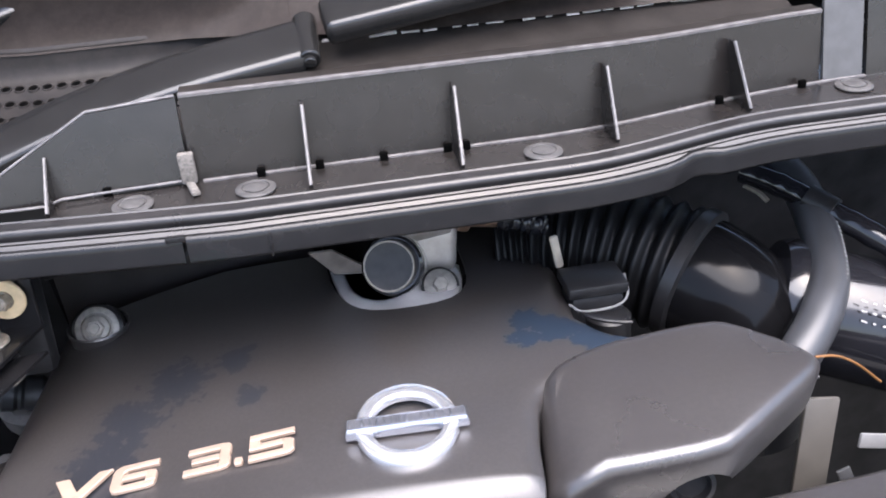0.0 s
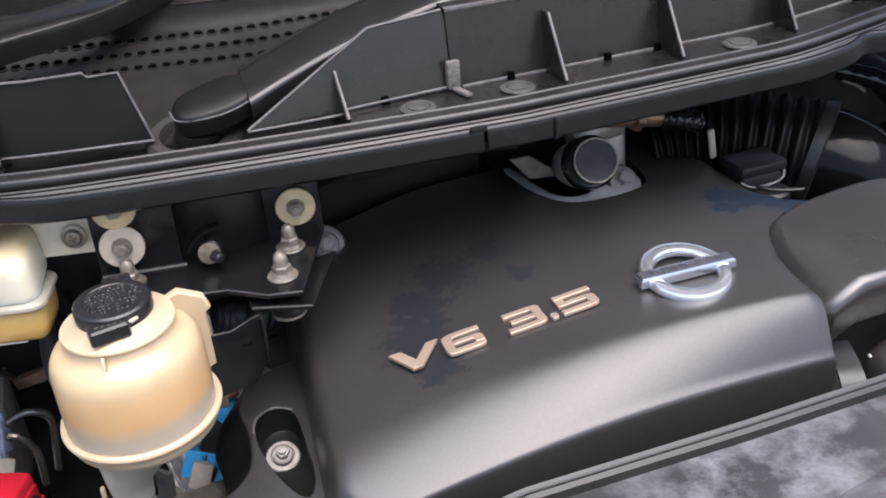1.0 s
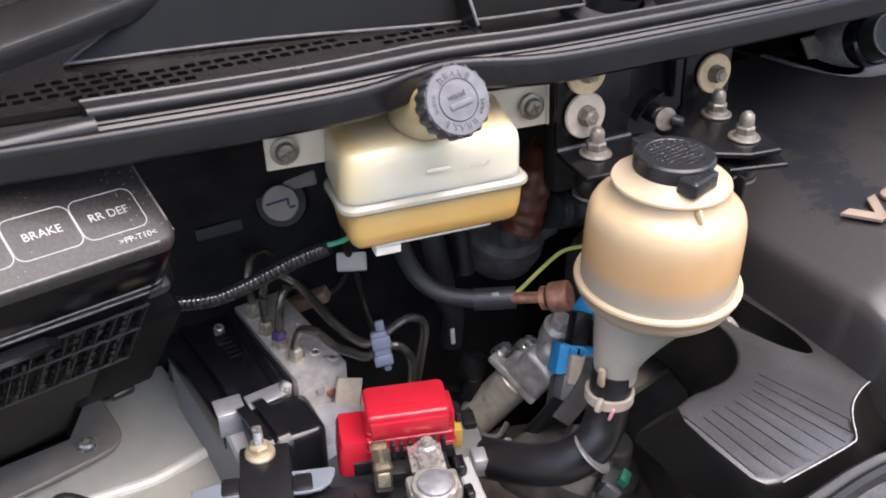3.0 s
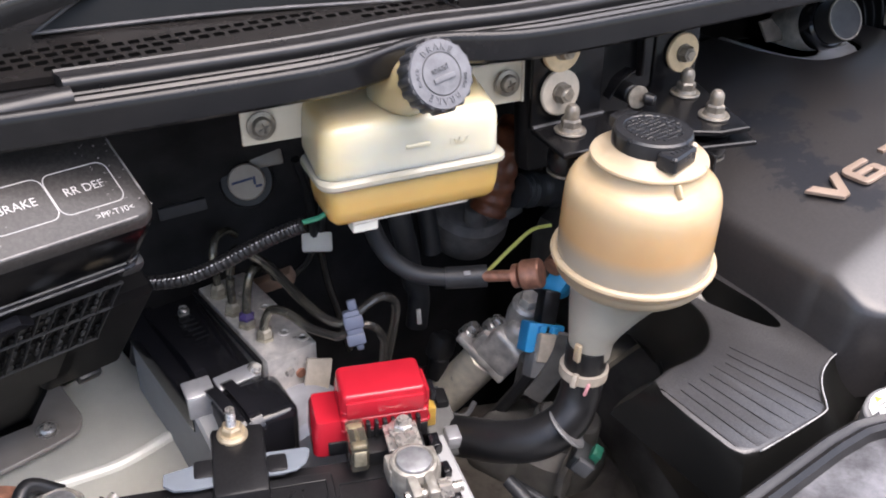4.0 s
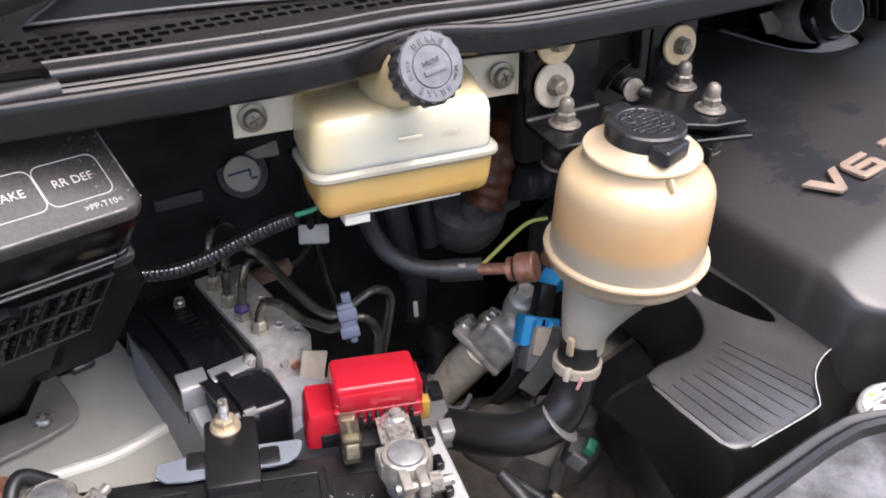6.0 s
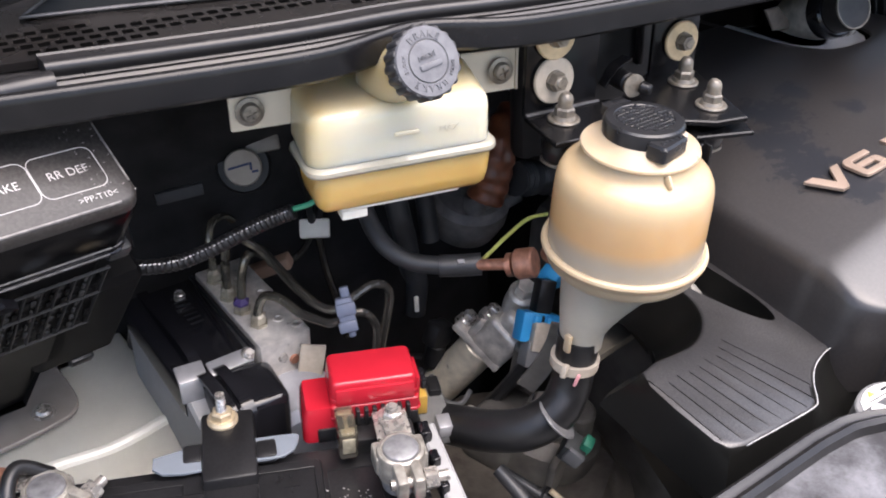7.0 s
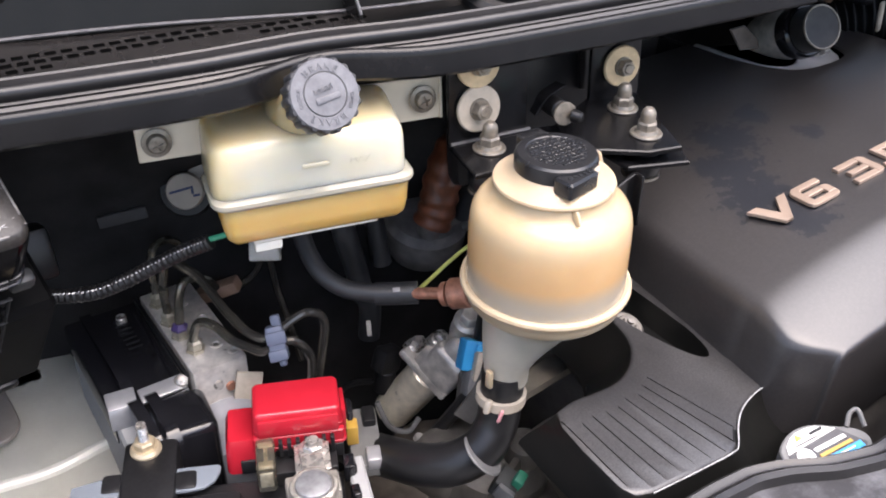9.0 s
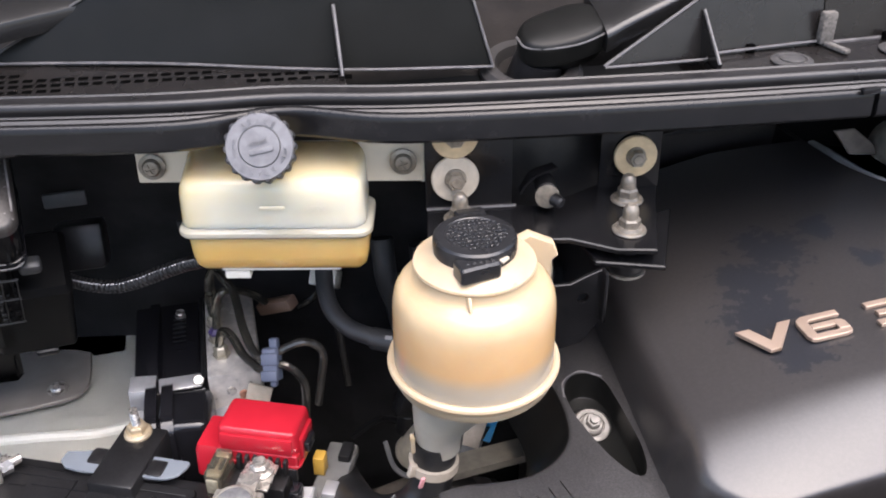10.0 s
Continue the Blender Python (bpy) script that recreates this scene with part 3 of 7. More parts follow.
# left tray with its bent rim
lt = bmesh.new()
low, top = [(-0.604, 0.668, 1.2425), (-0.50, 0.640, 1.2435), (-0.39, 0.606, 1.2420), (-0.2895, 0.6045, 1.2350)], [(-0.528, 0.668, 1.283), (-0.46, 0.632, 1.2915), (-0.36, 0.612, 1.289), (-0.3025, 0.6155, 1.2835)]
fr = low + top[::-1]
a = [lt.verts.new(p) for p in fr]
b = [lt.verts.new((p[0], p[1] + 0.004, p[2])) for p in fr]
n = len(fr)
for k in range(3):
    lt.faces.new((a[k], a[k + 1], a[n - 2 - k], a[n - 1 - k]))
    lt.faces.new((b[k], b[k + 1], b[n - 2 - k], b[n - 1 - k]))
for k in range(n):
    lt.faces.new((a[k], a[(k + 1) % n], b[(k + 1) % n], b[k]))
part("side_wall", lt, TRAY, cowl)
part("rim", tube([(-0.604, 0.667, 1.2435), (-0.528, 0.667, 1.284), (-0.46, 0.631, 1.2925), (-0.36, 0.611, 1.290), (-0.325, 0.613, 1.2885), (-0.322, 0.613, 1.2850), (-0.3025, 0.6145, 1.2845), (-0.2895, 0.6035, 1.2360)], 0.0010, 6, n=1), COWL_EDGE, cowl)
part("tray_edge", tube([(-0.604, 0.666, 1.2445), (-0.50, 0.638, 1.2455), (-0.39, 0.604, 1.2435), (-0.2895, 0.6030, 1.2362)], 0.0010, 6, n=4), COWL_EDGE, cowl)
part("rib", rib(-0.3875, 0.588, 0.615, 1.2435, 1.281), COWL, cowl)
part("edge_line", tube([(-0.3875, 0.5876, 1.2455), (-0.3875, 0.6115, 1.2815)], 0.0010, 6), COWL_EDGE, cowl)

# fine intake mesh in the ledge in front of the left tray: uncut slots painted as black blocks, in groups of four
# columns
slot_me = to_mesh("slot", box((0, 0, 0), (0.0058, 0.0046, 0.0016), 0.0003, None, 1), HOLE_BLACK)
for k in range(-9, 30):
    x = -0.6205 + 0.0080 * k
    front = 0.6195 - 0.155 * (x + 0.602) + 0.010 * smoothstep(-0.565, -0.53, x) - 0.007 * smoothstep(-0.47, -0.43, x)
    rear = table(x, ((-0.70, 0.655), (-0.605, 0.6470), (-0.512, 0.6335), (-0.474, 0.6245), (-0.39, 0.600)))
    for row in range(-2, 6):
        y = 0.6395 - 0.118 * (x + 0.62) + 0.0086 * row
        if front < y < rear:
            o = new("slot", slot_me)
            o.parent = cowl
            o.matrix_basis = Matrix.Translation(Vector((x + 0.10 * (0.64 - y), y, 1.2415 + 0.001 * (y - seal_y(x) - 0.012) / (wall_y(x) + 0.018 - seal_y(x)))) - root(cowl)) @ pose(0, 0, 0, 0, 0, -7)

# perforated shelf up to the windscreen
def shelf_section(x):
    b = 0.2 * max(0, -0.2 - x)
    face = [(0.60 + 0.6 * b, 1.225), (0.70 + b, 1.252), (0.744 + b, 1.2655), (0.7485 + b, 1.2700), (0.7510 + b, 1.2780), (0.7525 + b, 1.2885), (0.7545 + b, 1.2905), (0.760 + b, 1.2915)]
    return face + [(y + 0.004, z - 0.006) for y, z in reversed(face)]


shelf = along([-1.0 + 0.05 * i for i in range(37)], shelf_section)
part("vent_shelf", shelf, VENT, cowl, "brown-grey perforated vent shelf")
# each hole is a rim round a black disc; its depth is only colour
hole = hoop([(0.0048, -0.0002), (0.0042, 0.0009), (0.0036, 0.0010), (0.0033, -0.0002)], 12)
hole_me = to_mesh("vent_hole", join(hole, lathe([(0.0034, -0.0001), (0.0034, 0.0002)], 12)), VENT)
hole_me.materials.append(HOLE_BLACK)
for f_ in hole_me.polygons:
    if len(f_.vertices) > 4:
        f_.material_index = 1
for row in range(3):
    for k in range(58):
        x = -0.70 + k * 0.0106 + (row % 2) * 0.0053
        if x > -0.08:
            continue
        bend = 0.2 * max(0, -0.2 - x)
        y = 0.7005 + row * 0.0186
        z = 1.252 + (y - 0.70) * (0.04 / 0.13 if y > 0.7 else 0.27)
        o = new("vent_hole", hole_me)
        o.parent = cowl
        o.matrix_basis = Matrix.Translation(Vector((x, y + bend, z + 0.0002)) - root(cowl)) @ pose(0, 0, 0, 16, 0, 0)

# spindle boss round the wiper pivot
part("spindle_boss", lathe([(0.034, 0), (0.034, 0.012), (0.031, 0.016), (0.024, 0.016), (0.021, 0.006)], 32, pose(-0.262, 0.612, 1.218, 10, 0, 0)), mat("dusty spindle boss", (0.03, 0.028, 0.027), 0.5, var=0.2), cowl, "dusty grey spindle boss")

# push fasteners on the ledge
fastener = thing("push_fastener", (0, 0, 0), "round dusty black plastic push fastener in the cowl ledge", "fastener", "cowl fasteners")
part("head", lathe([(0.0130, 0), (0.0130, 0.0008), (0.0118, 0.0016), (0.0090, 0.0019), (0.0084, 0.0012), (0.0078, 0.0012)], 28), FAST, fastener)
part("pin", lathe([(0.0076, 0.0010), (0.0076, 0.0020), (0.0066, 0.0025), (0, 0.0027)], 24), FAST, fastener)
fastener.location = (-0.1125, 0.5495, 1.2428)
for x, y in ((-0.0365, 0.5495), (0.1505, 0.548), (0.386, 0.5765)):
    copy_thing(fastener, pose(x, y, seal_z(x), 0, 0, 20 * x))

# hood seal: rubber strip with grooves, and the painted flange below it
def seal_section(x):
    y, z = seal_y(x), seal_z(x)
    crown = [(y + 0.0034 + 0.0040 * math.cos(radians(a)), z - 0.0024 + 0.0040 * math.sin(radians(a))) for a in (82, 100, 116, 130, 144, 158, 172, 186)]
    return [(y + 0.0135, z - 0.006), (y + 0.0134, z + 0.0012), (y + 0.0129, z + 0.0020), (y + 0.0120, z + 0.0021), (y + 0.0112, z + 0.0012), (y + 0.0075, z + 0.0013)] + crown + [(y - 0.0004, z - 0.0046), (y + 0.0002, z - 0.0056), (y - 0.0012, z - 0.0066), (y - 0.0008, z - 0.0078), (y - 0.0026, z - 0.0090), (y - 0.0042, z - 0.0112), (y - 0.0062, z - 0.0125), (y + 0.010, z - 0.0135)]


def lip_section(x):
    up = 0.008 * math.exp(-((x + 0.425) / 0.035) ** 2) + 0.006 * math.exp(-((x - 0.245) / 0.012) ** 2)
    y, z = seal_y(x) - 0.0135 + up * 0.9, seal_z(x) - 0.006 + up * 0.25
    return [(y + 0.008, z - 0.006), (y + 0.004, z - 0.0008), (y + 0.0022, z + 0.0004), (y + 0.0004, z + 0.0003), (y - 0.0011, z - 0.0007), (y - 0.0020, z - 0.0022), (y - 0.0025, z - 0.005), (y - 0.003, z - 0.0155), (y - 0.0005, z - 0.018), (y + 0.001, z - 0.012)]


xs_s = [-0.612 + 0.012 * i for i in range(103)]
seal = thing("hood_seal", (0, 0.52, 1.235), "long black rubber hood seal with grooves along the cowl", "rubber seal")
part("bulb", along(xs_s, seal_section), RUBBER, seal)
part("end_stub", tube([(-0.78, 0.622, 1.234), (-0.68, 0.606, 1.2335), (-0.64, 0.601, 1.2345), (-0.622, 0.598, 1.2355), (-0.610, 0.597, 1.2355)], 0.0062, 14), RUBBER, seal)
part("under_fold", along([-0.9 + 0.02 * i for i in range(76)], lambda x: [(seal_y(x) + 0.02, seal_z(x) - 0.004), (seal_y(x) - 0.006, seal_z(x) - 0.0105), (seal_y(x) - 0.006, seal_z(x) - 0.014), (seal_y(x) + 0.02, seal_z(x) - 0.012)]), RUBBER, seal)
lip = thing("cowl_flange", (0, 0.505, 1.22), "black painted sheet metal flange along the cowl edge", "flange", kind="structure")
part("flange_left", along([-0.9 + 0.01 * i for i in range(82)] + [-0.0815], lip_section), PAINT, lip)
part("flange_right", along([-0.079 + 0.01 * i for i in range(70)], lambda x: [(y - 0.0012, z + 0.0008) for y, z in lip_section(x)]), PAINT, lip)
part("joint_tab", box((-0.085, 0.507, 1.2375), (0.012, 0.004, 0.004), 0.001), PAINT, lip)
part("joint_tab", box((-0.03, 0.5015, 1.2285), (0.0015, 0.003, 0.015), 0.0003), PAINT, lip)

# windscreen
def screen_y(x):
    return 0.757 + 0.2 * max(0, -0.2 - x) - 0.107 * smoothstep(-0.1, 0.1, x)


ws = along([-1.0 + 0.04 * i for i in range(46)], lambda x: [(screen_y(x), 1.292 + 0.018 * smoothstep(-0.1, 0.1, x)), (1.3, 1.9), (1.3, 1.89), (screen_y(x) - 0.006, 1.286 + 0.018 * smoothstep(-0.1, 0.1, x))])
solo("windscreen", ws, GLASS, "dark dusty windscreen above the cowl", "windscreen", "structure")
solo("screen_trim", along([-0.08 + 0.04 * i for i in range(12)], lambda x: [(0.601 + 0.01 * smoothstep(0.1, 0.4, x), 1.286), (0.603, 1.289), (0.652, 1.302), (0.652, 1.297)]), VENT, "dusty brown trim strip under the windscreen edge", "trim", "structure")
dirt = bmesh.new()
for k in range(26):
    x = 0.02 + k * 0.016 + random.uniform(-0.005, 0.005)
    dirt = join(dirt, box((x, 0.648 + random.uniform(-0.002, 0.002), 1.3025), (random.uniform(0.004, 0.014), random.uniform(0.0015, 0.003), 0.0016), 0.0005, pose(0, 0, 0, 16, 0, random.uniform(-8, 8))))
solo("dried_dirt", dirt, mat("pale dried dirt", (0.45, 0.42, 0.4), 0.8, var=0.2, scale=200), "pale dried dirt line along the windscreen edge", "dirt", "stuff")

# open hood above the bay, body sides and front that close the engine bay
hood = along([-0.85 + 0.1 * i for i in range(18)], lambda x: [(0.755, 1.335), (0.745, 1.60), (0.725, 1.85), (0.68, 2.15), (0.66, 2.165), (0.705, 1.86), (0.725, 1.61), (0.735, 1.345)])
solo("hood", hood, mat("dark hood lining", (0.06, 0.056, 0.054), 0.7, var=0.2, scale=20), "open hood with a dark lining standing over the bay", "hood", "structure")
solo("fender_right", box((0.74, 0.2, 0.7), (0.06, 1.6, 1.0), 0.02), BODY, "pale body side at the end of the bay", "fender", "structure")
solo("fender_left", box((-0.98, 0.2, 0.62), (0.06, 1.6, 0.7), 0.02), BODY, "pale body side beyond the battery", "fender", "structure")

# pale inner wheel housing beside the battery
hous = bmesh.new()
grid = {}
for i in range(15):
    for j in range(13):
        x, y = -0.86 + 0.028 * i, 0.56 + 0.025 * j
        z = 0.912 - 0.12 * smoothstep(-0.556, -0.50, x) + 0.010 * smoothstep(0.72, 0.78, y) - 0.018 * smoothstep(0.70, 0.66, y)
        grid[i, j] = hous.verts.new((x, y, z))
for i in range(14):
    for j in range(12):
        hous.faces.new((grid[i, j], grid[i + 1, j], grid[i + 1, j + 1], grid[i, j + 1]))
bmesh.ops.solidify(hous, geom=list(hous.faces), thickness=0.004)
inner = solo("inner_fender", hous, FENDER, "pale painted inner fender sheet beside the battery", "inner fender", "structure")
part("swage", tube([(-0.80, 0.704, 0.9095), (-0.70, 0.7030, 0.9095), (-0.645, 0.6995, 0.9085), (-0.605, 0.6945, 0.9075), (-0.582, 0.6955, 0.9080), (-0.562, 0.6990, 0.9080), (-0.545, 0.702, 0.905)], 0.0048, 10), FENDER, inner)

# dark bottom of the bay: engine block and subframe
block = thing("engine_block", (0, 0.5, 0.3), "oily dark engine block deep under its cover", "engine")
part("block", box((-0.03, 0.50, 0.78), (0.44, 0.32, 0.5), 0.03), ENGINE, block)
part("gearbox", box((-0.36, 0.60, 0.66), (0.24, 0.22, 0.20), 0.05, None, 3), ENGINE, block)

solo("undertray", box((-0.1, 0.4, 0.33), (1.6, 0.9, 0.02), 0.005), DEEP, "dark undertray at the bottom of the bay", "undertray", "structure")


# ---- engine cover ----
def cover_top(x, y):
    return 1.129 - 0.43 * (x - 0.05) ** 2 - 0.05 * (y - 0.445)


def cover_left(y):
    return -0.208 - 0.028 * (0.66 - y) / 0.27 + (0.022 * ((0.376 - y) / 0.025) ** 2 if y < 0.376 else 0.0)


def cover_right(y):
    pts = ((0.34, 0.097), (0.36, 0.099), (0.424, 0.1095), (0.450, 0.117), (0.468, 0.129), (0.483, 0.163), (0.502, 0.205), (0.512, 0.212), (0.522, 0.188), (0.547, 0.171), (0.60, 0.176), (0.70, 0.18))
    for (a, xa), (b, xb) in zip(pts, pts[1:]):
        if y <= b:
            return xa + (xb - xa) * (y - a) / (b - a)
    return pts[-1][1]


cover = thing("engine_cover", (-0.03, 0.5, 1.03), "dark grey plastic engine cover with damp stains and dust", "engine cover")


def slope_start(x):
    """Where the flat top begins to bend down to the front edge."""
    return table(x, ((-0.24, 0.402), (-0.17, 0.402), (-0.10, 0.399), (-0.03, 0.392), (0.06, 0.382), (0.12, 0.376)))


def front_drop(x):
    return table(x, ((-0.24, 0.0155), (-0.20, 0.0175), (-0.15, 0.0200), (-0.10, 0.0225), (-0.05, 0.0255), (0.0, 0.029), (0.05, 0.032), (0.12, 0.035)))


# the steps of the front: (share of the bend, drop under the edge, step forward of the edge)
EDGE = ((1.0, 0.07, 0.0048), (1.0, 0.03, 0.0042), (1.0, 0.008, 0.0036), (1.0, 0.0042, 0.0033), (1.0, 0.0022, 0.0026), (1.0, 0.0008, 0.0014))
rows_y = [(u, d, f) for u, d, f in EDGE] + [(u, 0.0, 0.0) for u in (1.0, 0.92, 0.84, 0.76, 0.68, 0.6, 0.52, 0.44, 0.36, 0.28, 0.2, 0.12, 0.06, 0.0)] + [(-back / 0.41, 0.0, 0.0) for back in [0.004 + 0.006 * i for i in range(30)] + [0.19 + 0.018 * i for i in range(13)]]
LEFT = ((-0.010, 0.07), (-0.007, 0.045), (-0.0035, 0.022), (-0.0012, 0.010), (0.0012, 0.0042), (0.0045, 0.0012), (0.010, 0.0))
bm = bmesh.new()
grid = []
for u, under, fore in rows_y:
    yg = 0.350 if u >= 0 else 0.39 - u * 0.41
    l, r = cover_left(yg if u < 0 else 0.350 + (1 - u) * 0.05), cover_right(yg if u < 0 else 0.350 + (1 - u) * 0.04)
    row = [(l + off, d) for off, d in LEFT]
    row += [(l + 0.010 + (r - 0.012 - l - 0.010) * k / 24, 0.0) for k in range(1, 24)]
    row += [(r - 0.012, 0.0004), (r - 0.005, 0.002), (r - 0.001, 0.006), (r, 0.014), (r + 0.001, 0.05)]
    ring = []
    for x, d in row:
        ys = slope_start(x)
        if u >= 0:
            y = ys - u * (ys - 0.350) - fore
            drop = front_drop(x) * u ** 1.6 + under
        else:
            y, drop = ys - u * (0.80 - ys), 0.0
        ring.append(bm.verts.new((x, y, max(1.005, cover_top(x, y) - math.hypot(drop, d)))))
    grid.append(ring)
for a, b in zip(grid, grid[1:]):
    for k in range(len(a) - 1):
        bm.faces.new((a[k], a[k + 1], b[k + 1], b[k]))
bmesh.ops.recalc_face_normals(bm, faces=bm.faces)
if sum(f.normal.z for f in bm.faces) < 0:
    bmesh.ops.reverse_faces(bm, faces=bm.faces)
bmesh.ops.solidify(bm, geom=list(bm.faces), thickness=0.003)
notch = rounded([(-0.002, 0.85), (0.000, 0.640), (0.006, 0.607), (0.016, 0.584), (0.034, 0.573), (0.07, 0.572), (0.094, 0.580), (0.105, 0.602), (0.108, 0.640), (0.110, 0.85)], 1)
well = slab(notch, 1.0, 1.2)
pocket = lathe([(0.021, 0), (0.021, 0.2)], 32, pose(-0.178, 0.640, 1.0))
rear = slab([(-0.33, 0.664), (-0.20, 0.667), (-0.14, 0.677), (-0.08, 0.685), (-0.001, 0.677), (-0.001, 0.95), (-0.33, 0.95)], 0.95, 1.25)
bm = cut(bm, well, pocket, rear)
shell = part("shell", bm, COVER, cover)
part("pocket_wall", lathe([(0.0195, 0), (0.0215, 0.012), (0.0225, 0.0135), (0.0235, 0.012), (0.0215, -0.002)], 32, pose(-0.178, 0.640, 1.092)), COVER, cover)

# raised letters in plain strokes
LM = frame_of((-0.106, 0.443, cover_top(-0.106, 0.443)), (1, -0.045, 0.125), (0.09, 1, -0.05))


def strokes(polys, x0):
    out = bmesh.new()
    for p in polys:
        out = join(out, slab([(x0 + a * 0.0265, (b - 0.5) * 0.0235) for a, b in p], 0.0, 0.0028, 0.0004))
    out.transform(LM)
    return out


def bar(x0, y0, x1, y1):
    return [(x0, y0), (x1, y0), (x1, y1), (x0, y1)]


letters = {
    "V": (-0.0715, [[(-0.03, 0.98), (0.30, 0.98), (0.60, 0.32), (0.64, 0.0), (0.40, 0.0)], [(0.64, 0.0), (0.46, 0.0), (0.52, 0.30), (0.98, 1.0), (1.30, 1.0)]]),
    "6": (-0.036, [bar(0.24, 0.79, 1.04, 1.0), [(0.0, 0.18), (0.25, 0.18), (0.25, 0.70), (0.32, 0.79), (0.32, 1.0), (0.20, 1.0), (0.05, 0.90), (0.0, 0.78)], [(0.0, 0.18), (0.05, 0.05), (0.16, 0.0), (0.88, 0.0), (1.0, 0.05), (1.04, 0.16), (1.04, 0.22), (0.0, 0.22)], [(0.79, 0.22), (1.04, 0.22), (1.04, 0.48), (1.0, 0.58), (0.88, 0.62), (0.79, 0.62)], bar(0.25, 0.42, 0.79, 0.62)]),
    "3": (0.0085, [bar(0.03, 0.79, 0.78, 1.0), [(0.78, 0.0), (0.96, 0.04), (1.03, 0.14), (1.03, 0.42), (0.97, 0.51), (1.03, 0.59), (1.03, 0.86), (0.96, 0.96), (0.78, 1.0)], bar(0.14, 0.40, 0.78, 0.60), bar(-0.02, 0.0, 0.78, 0.22)]),
    ".": (0.0378, [[(0.04, 0.0), (0.19, 0.0), (0.22, 0.12), (0.19, 0.26), (0.04, 0.26), (0.01, 0.12)]]),
    "5": (0.0468, [bar(0.0, 0.79, 1.03, 1.0), bar(0.0, 0.41, 0.24, 0.79), bar(0.24, 0.41, 0.78, 0.62), [(0.78, 0.0), (0.96, 0.04), (1.03, 0.14), (1.03, 0.48), (0.96, 0.58), (0.78, 0.62)], bar(0.0, 0.0, 0.78, 0.22)]),
}
for name, (x0, polys) in letters.items():
    part("raised_letter", strokes(polys, x0), GOLD, cover, "raised champagne coloured character " + name, flat=25)

# chrome ring badge with a plain bar
badge = thing("chrome_badge", (0.033, 0.432, 1.127), "chrome ring badge with a plain bar on the cover", "badge")
BM_ = frame_of((0.034, 0.4315, cover_top(0.034, 0.43) + 0.0022), (1, -0.06, 0.01), (0.06, 1, 0.05))
ring = bmesh.new()
sec = ((-0.0042, 0), (-0.0040, 0.0036), (-0.0032, 0.0050), (0.0, 0.0058), (0.0032, 0.0050), (0.0040, 0.0036), (0.0042, 0))
loops = []
for i in range(48):
    a = 2 * math.pi * i / 48
    loops.append([ring.verts.new(((0.0262 + u * 1.15) * math.cos(a), (0.0284 + u * 1.3) * math.sin(a), h)) for u, h in sec])
for i in range(48):
    p, q = loops[i], loops[(i + 1) % 48]
    for k in range(len(sec) - 1):
        ring.faces.new((p[k], p[k + 1], q[k + 1], q[k]))
ring.transform(BM_)
part("ring", ring, CHROME, badge, "chrome ring")
bb = pillow([(-0.0365, -0.0058), (0.0365, -0.0058), (0.0365, 0.0058), (-0.0365, 0.0058)], [(0, 0.0), (0, 0.004), (0.0008, 0.0062), (0.0016, 0.0072)], 0)
bb.transform(BM_)
crossbar = part("crossbar", bb, mat("dark chrome", (0.50, 0.52, 0.58), 0.14, metal=0.9, var=0.05, bump=0.02), badge, "dark chrome bar")
# groove shade on the bar, put into darker chrome on raised marks
groove_mat = mat("shaded chrome groove", (0.16, 0.17, 0.20), 0.25, metal=0.8, var=0.1)
for k in range(13):
    mk = box((-0.0262 + 0.00437 * k, 0, 0.0072), (0.0007 if k % 2 else 0.0013, 0.0062, 0.0006), 0.0002, pose(0, 0, 0, 0, 0, 12 if k % 2 else 0))
    mk.transform(BM_)
    part("raised_mark", mk, groove_mat, crossbar)
for v in (-0.0040, 0.0040):
    mk = box((0, v, 0.0072), (0.060, 0.0006, 0.0006), 0.0002)
    mk.transform(BM_)
    part("raised_line", mk, groove_mat, crossbar)

# lower side wing with its ribbed pad, cut round the fluid reservoir
wing = [(-0.222, 0.3715), (-0.233, 0.3735), (-0.246, 0.3745), (-0.263, 0.3705), (-0.276, 0.3645), (-0.287, 0.3565), (-0.296, 0.3485), (-0.304, 0.3455), (-0.335, 0.3455), (-0.364, 0.3460), (-0.3735, 0.3490), (-0.3770, 0.3570), (-0.3770, 0.385), (-0.3755, 0.405), (-0.3700, 0.4160)]
cutout = [(-0.3700, 0.4160), (-0.355, 0.4190), (-0.340, 0.4190), (-0.322, 0.4205), (-0.306, 0.4265), (-0.2915, 0.4375), (-0.282, 0.451), (-0.2775, 0.468), (-0.2760, 0.490), (-0.2770, 0.52), (-0.262, 0.55), (-0.225, 0.56), (-0.205, 0.54), (-0.205, 0.40)]
wing += [(p.x, p.y) for p in smooth_path([(x, y, 0) for x, y in cutout], 4)[1:]]


def wing_lift(x, y):
    return 0.10 * max(0.0, -0.25 - x) + 0.05 * (y - 0.37) * smoothstep(-0.28, -0.36, x)


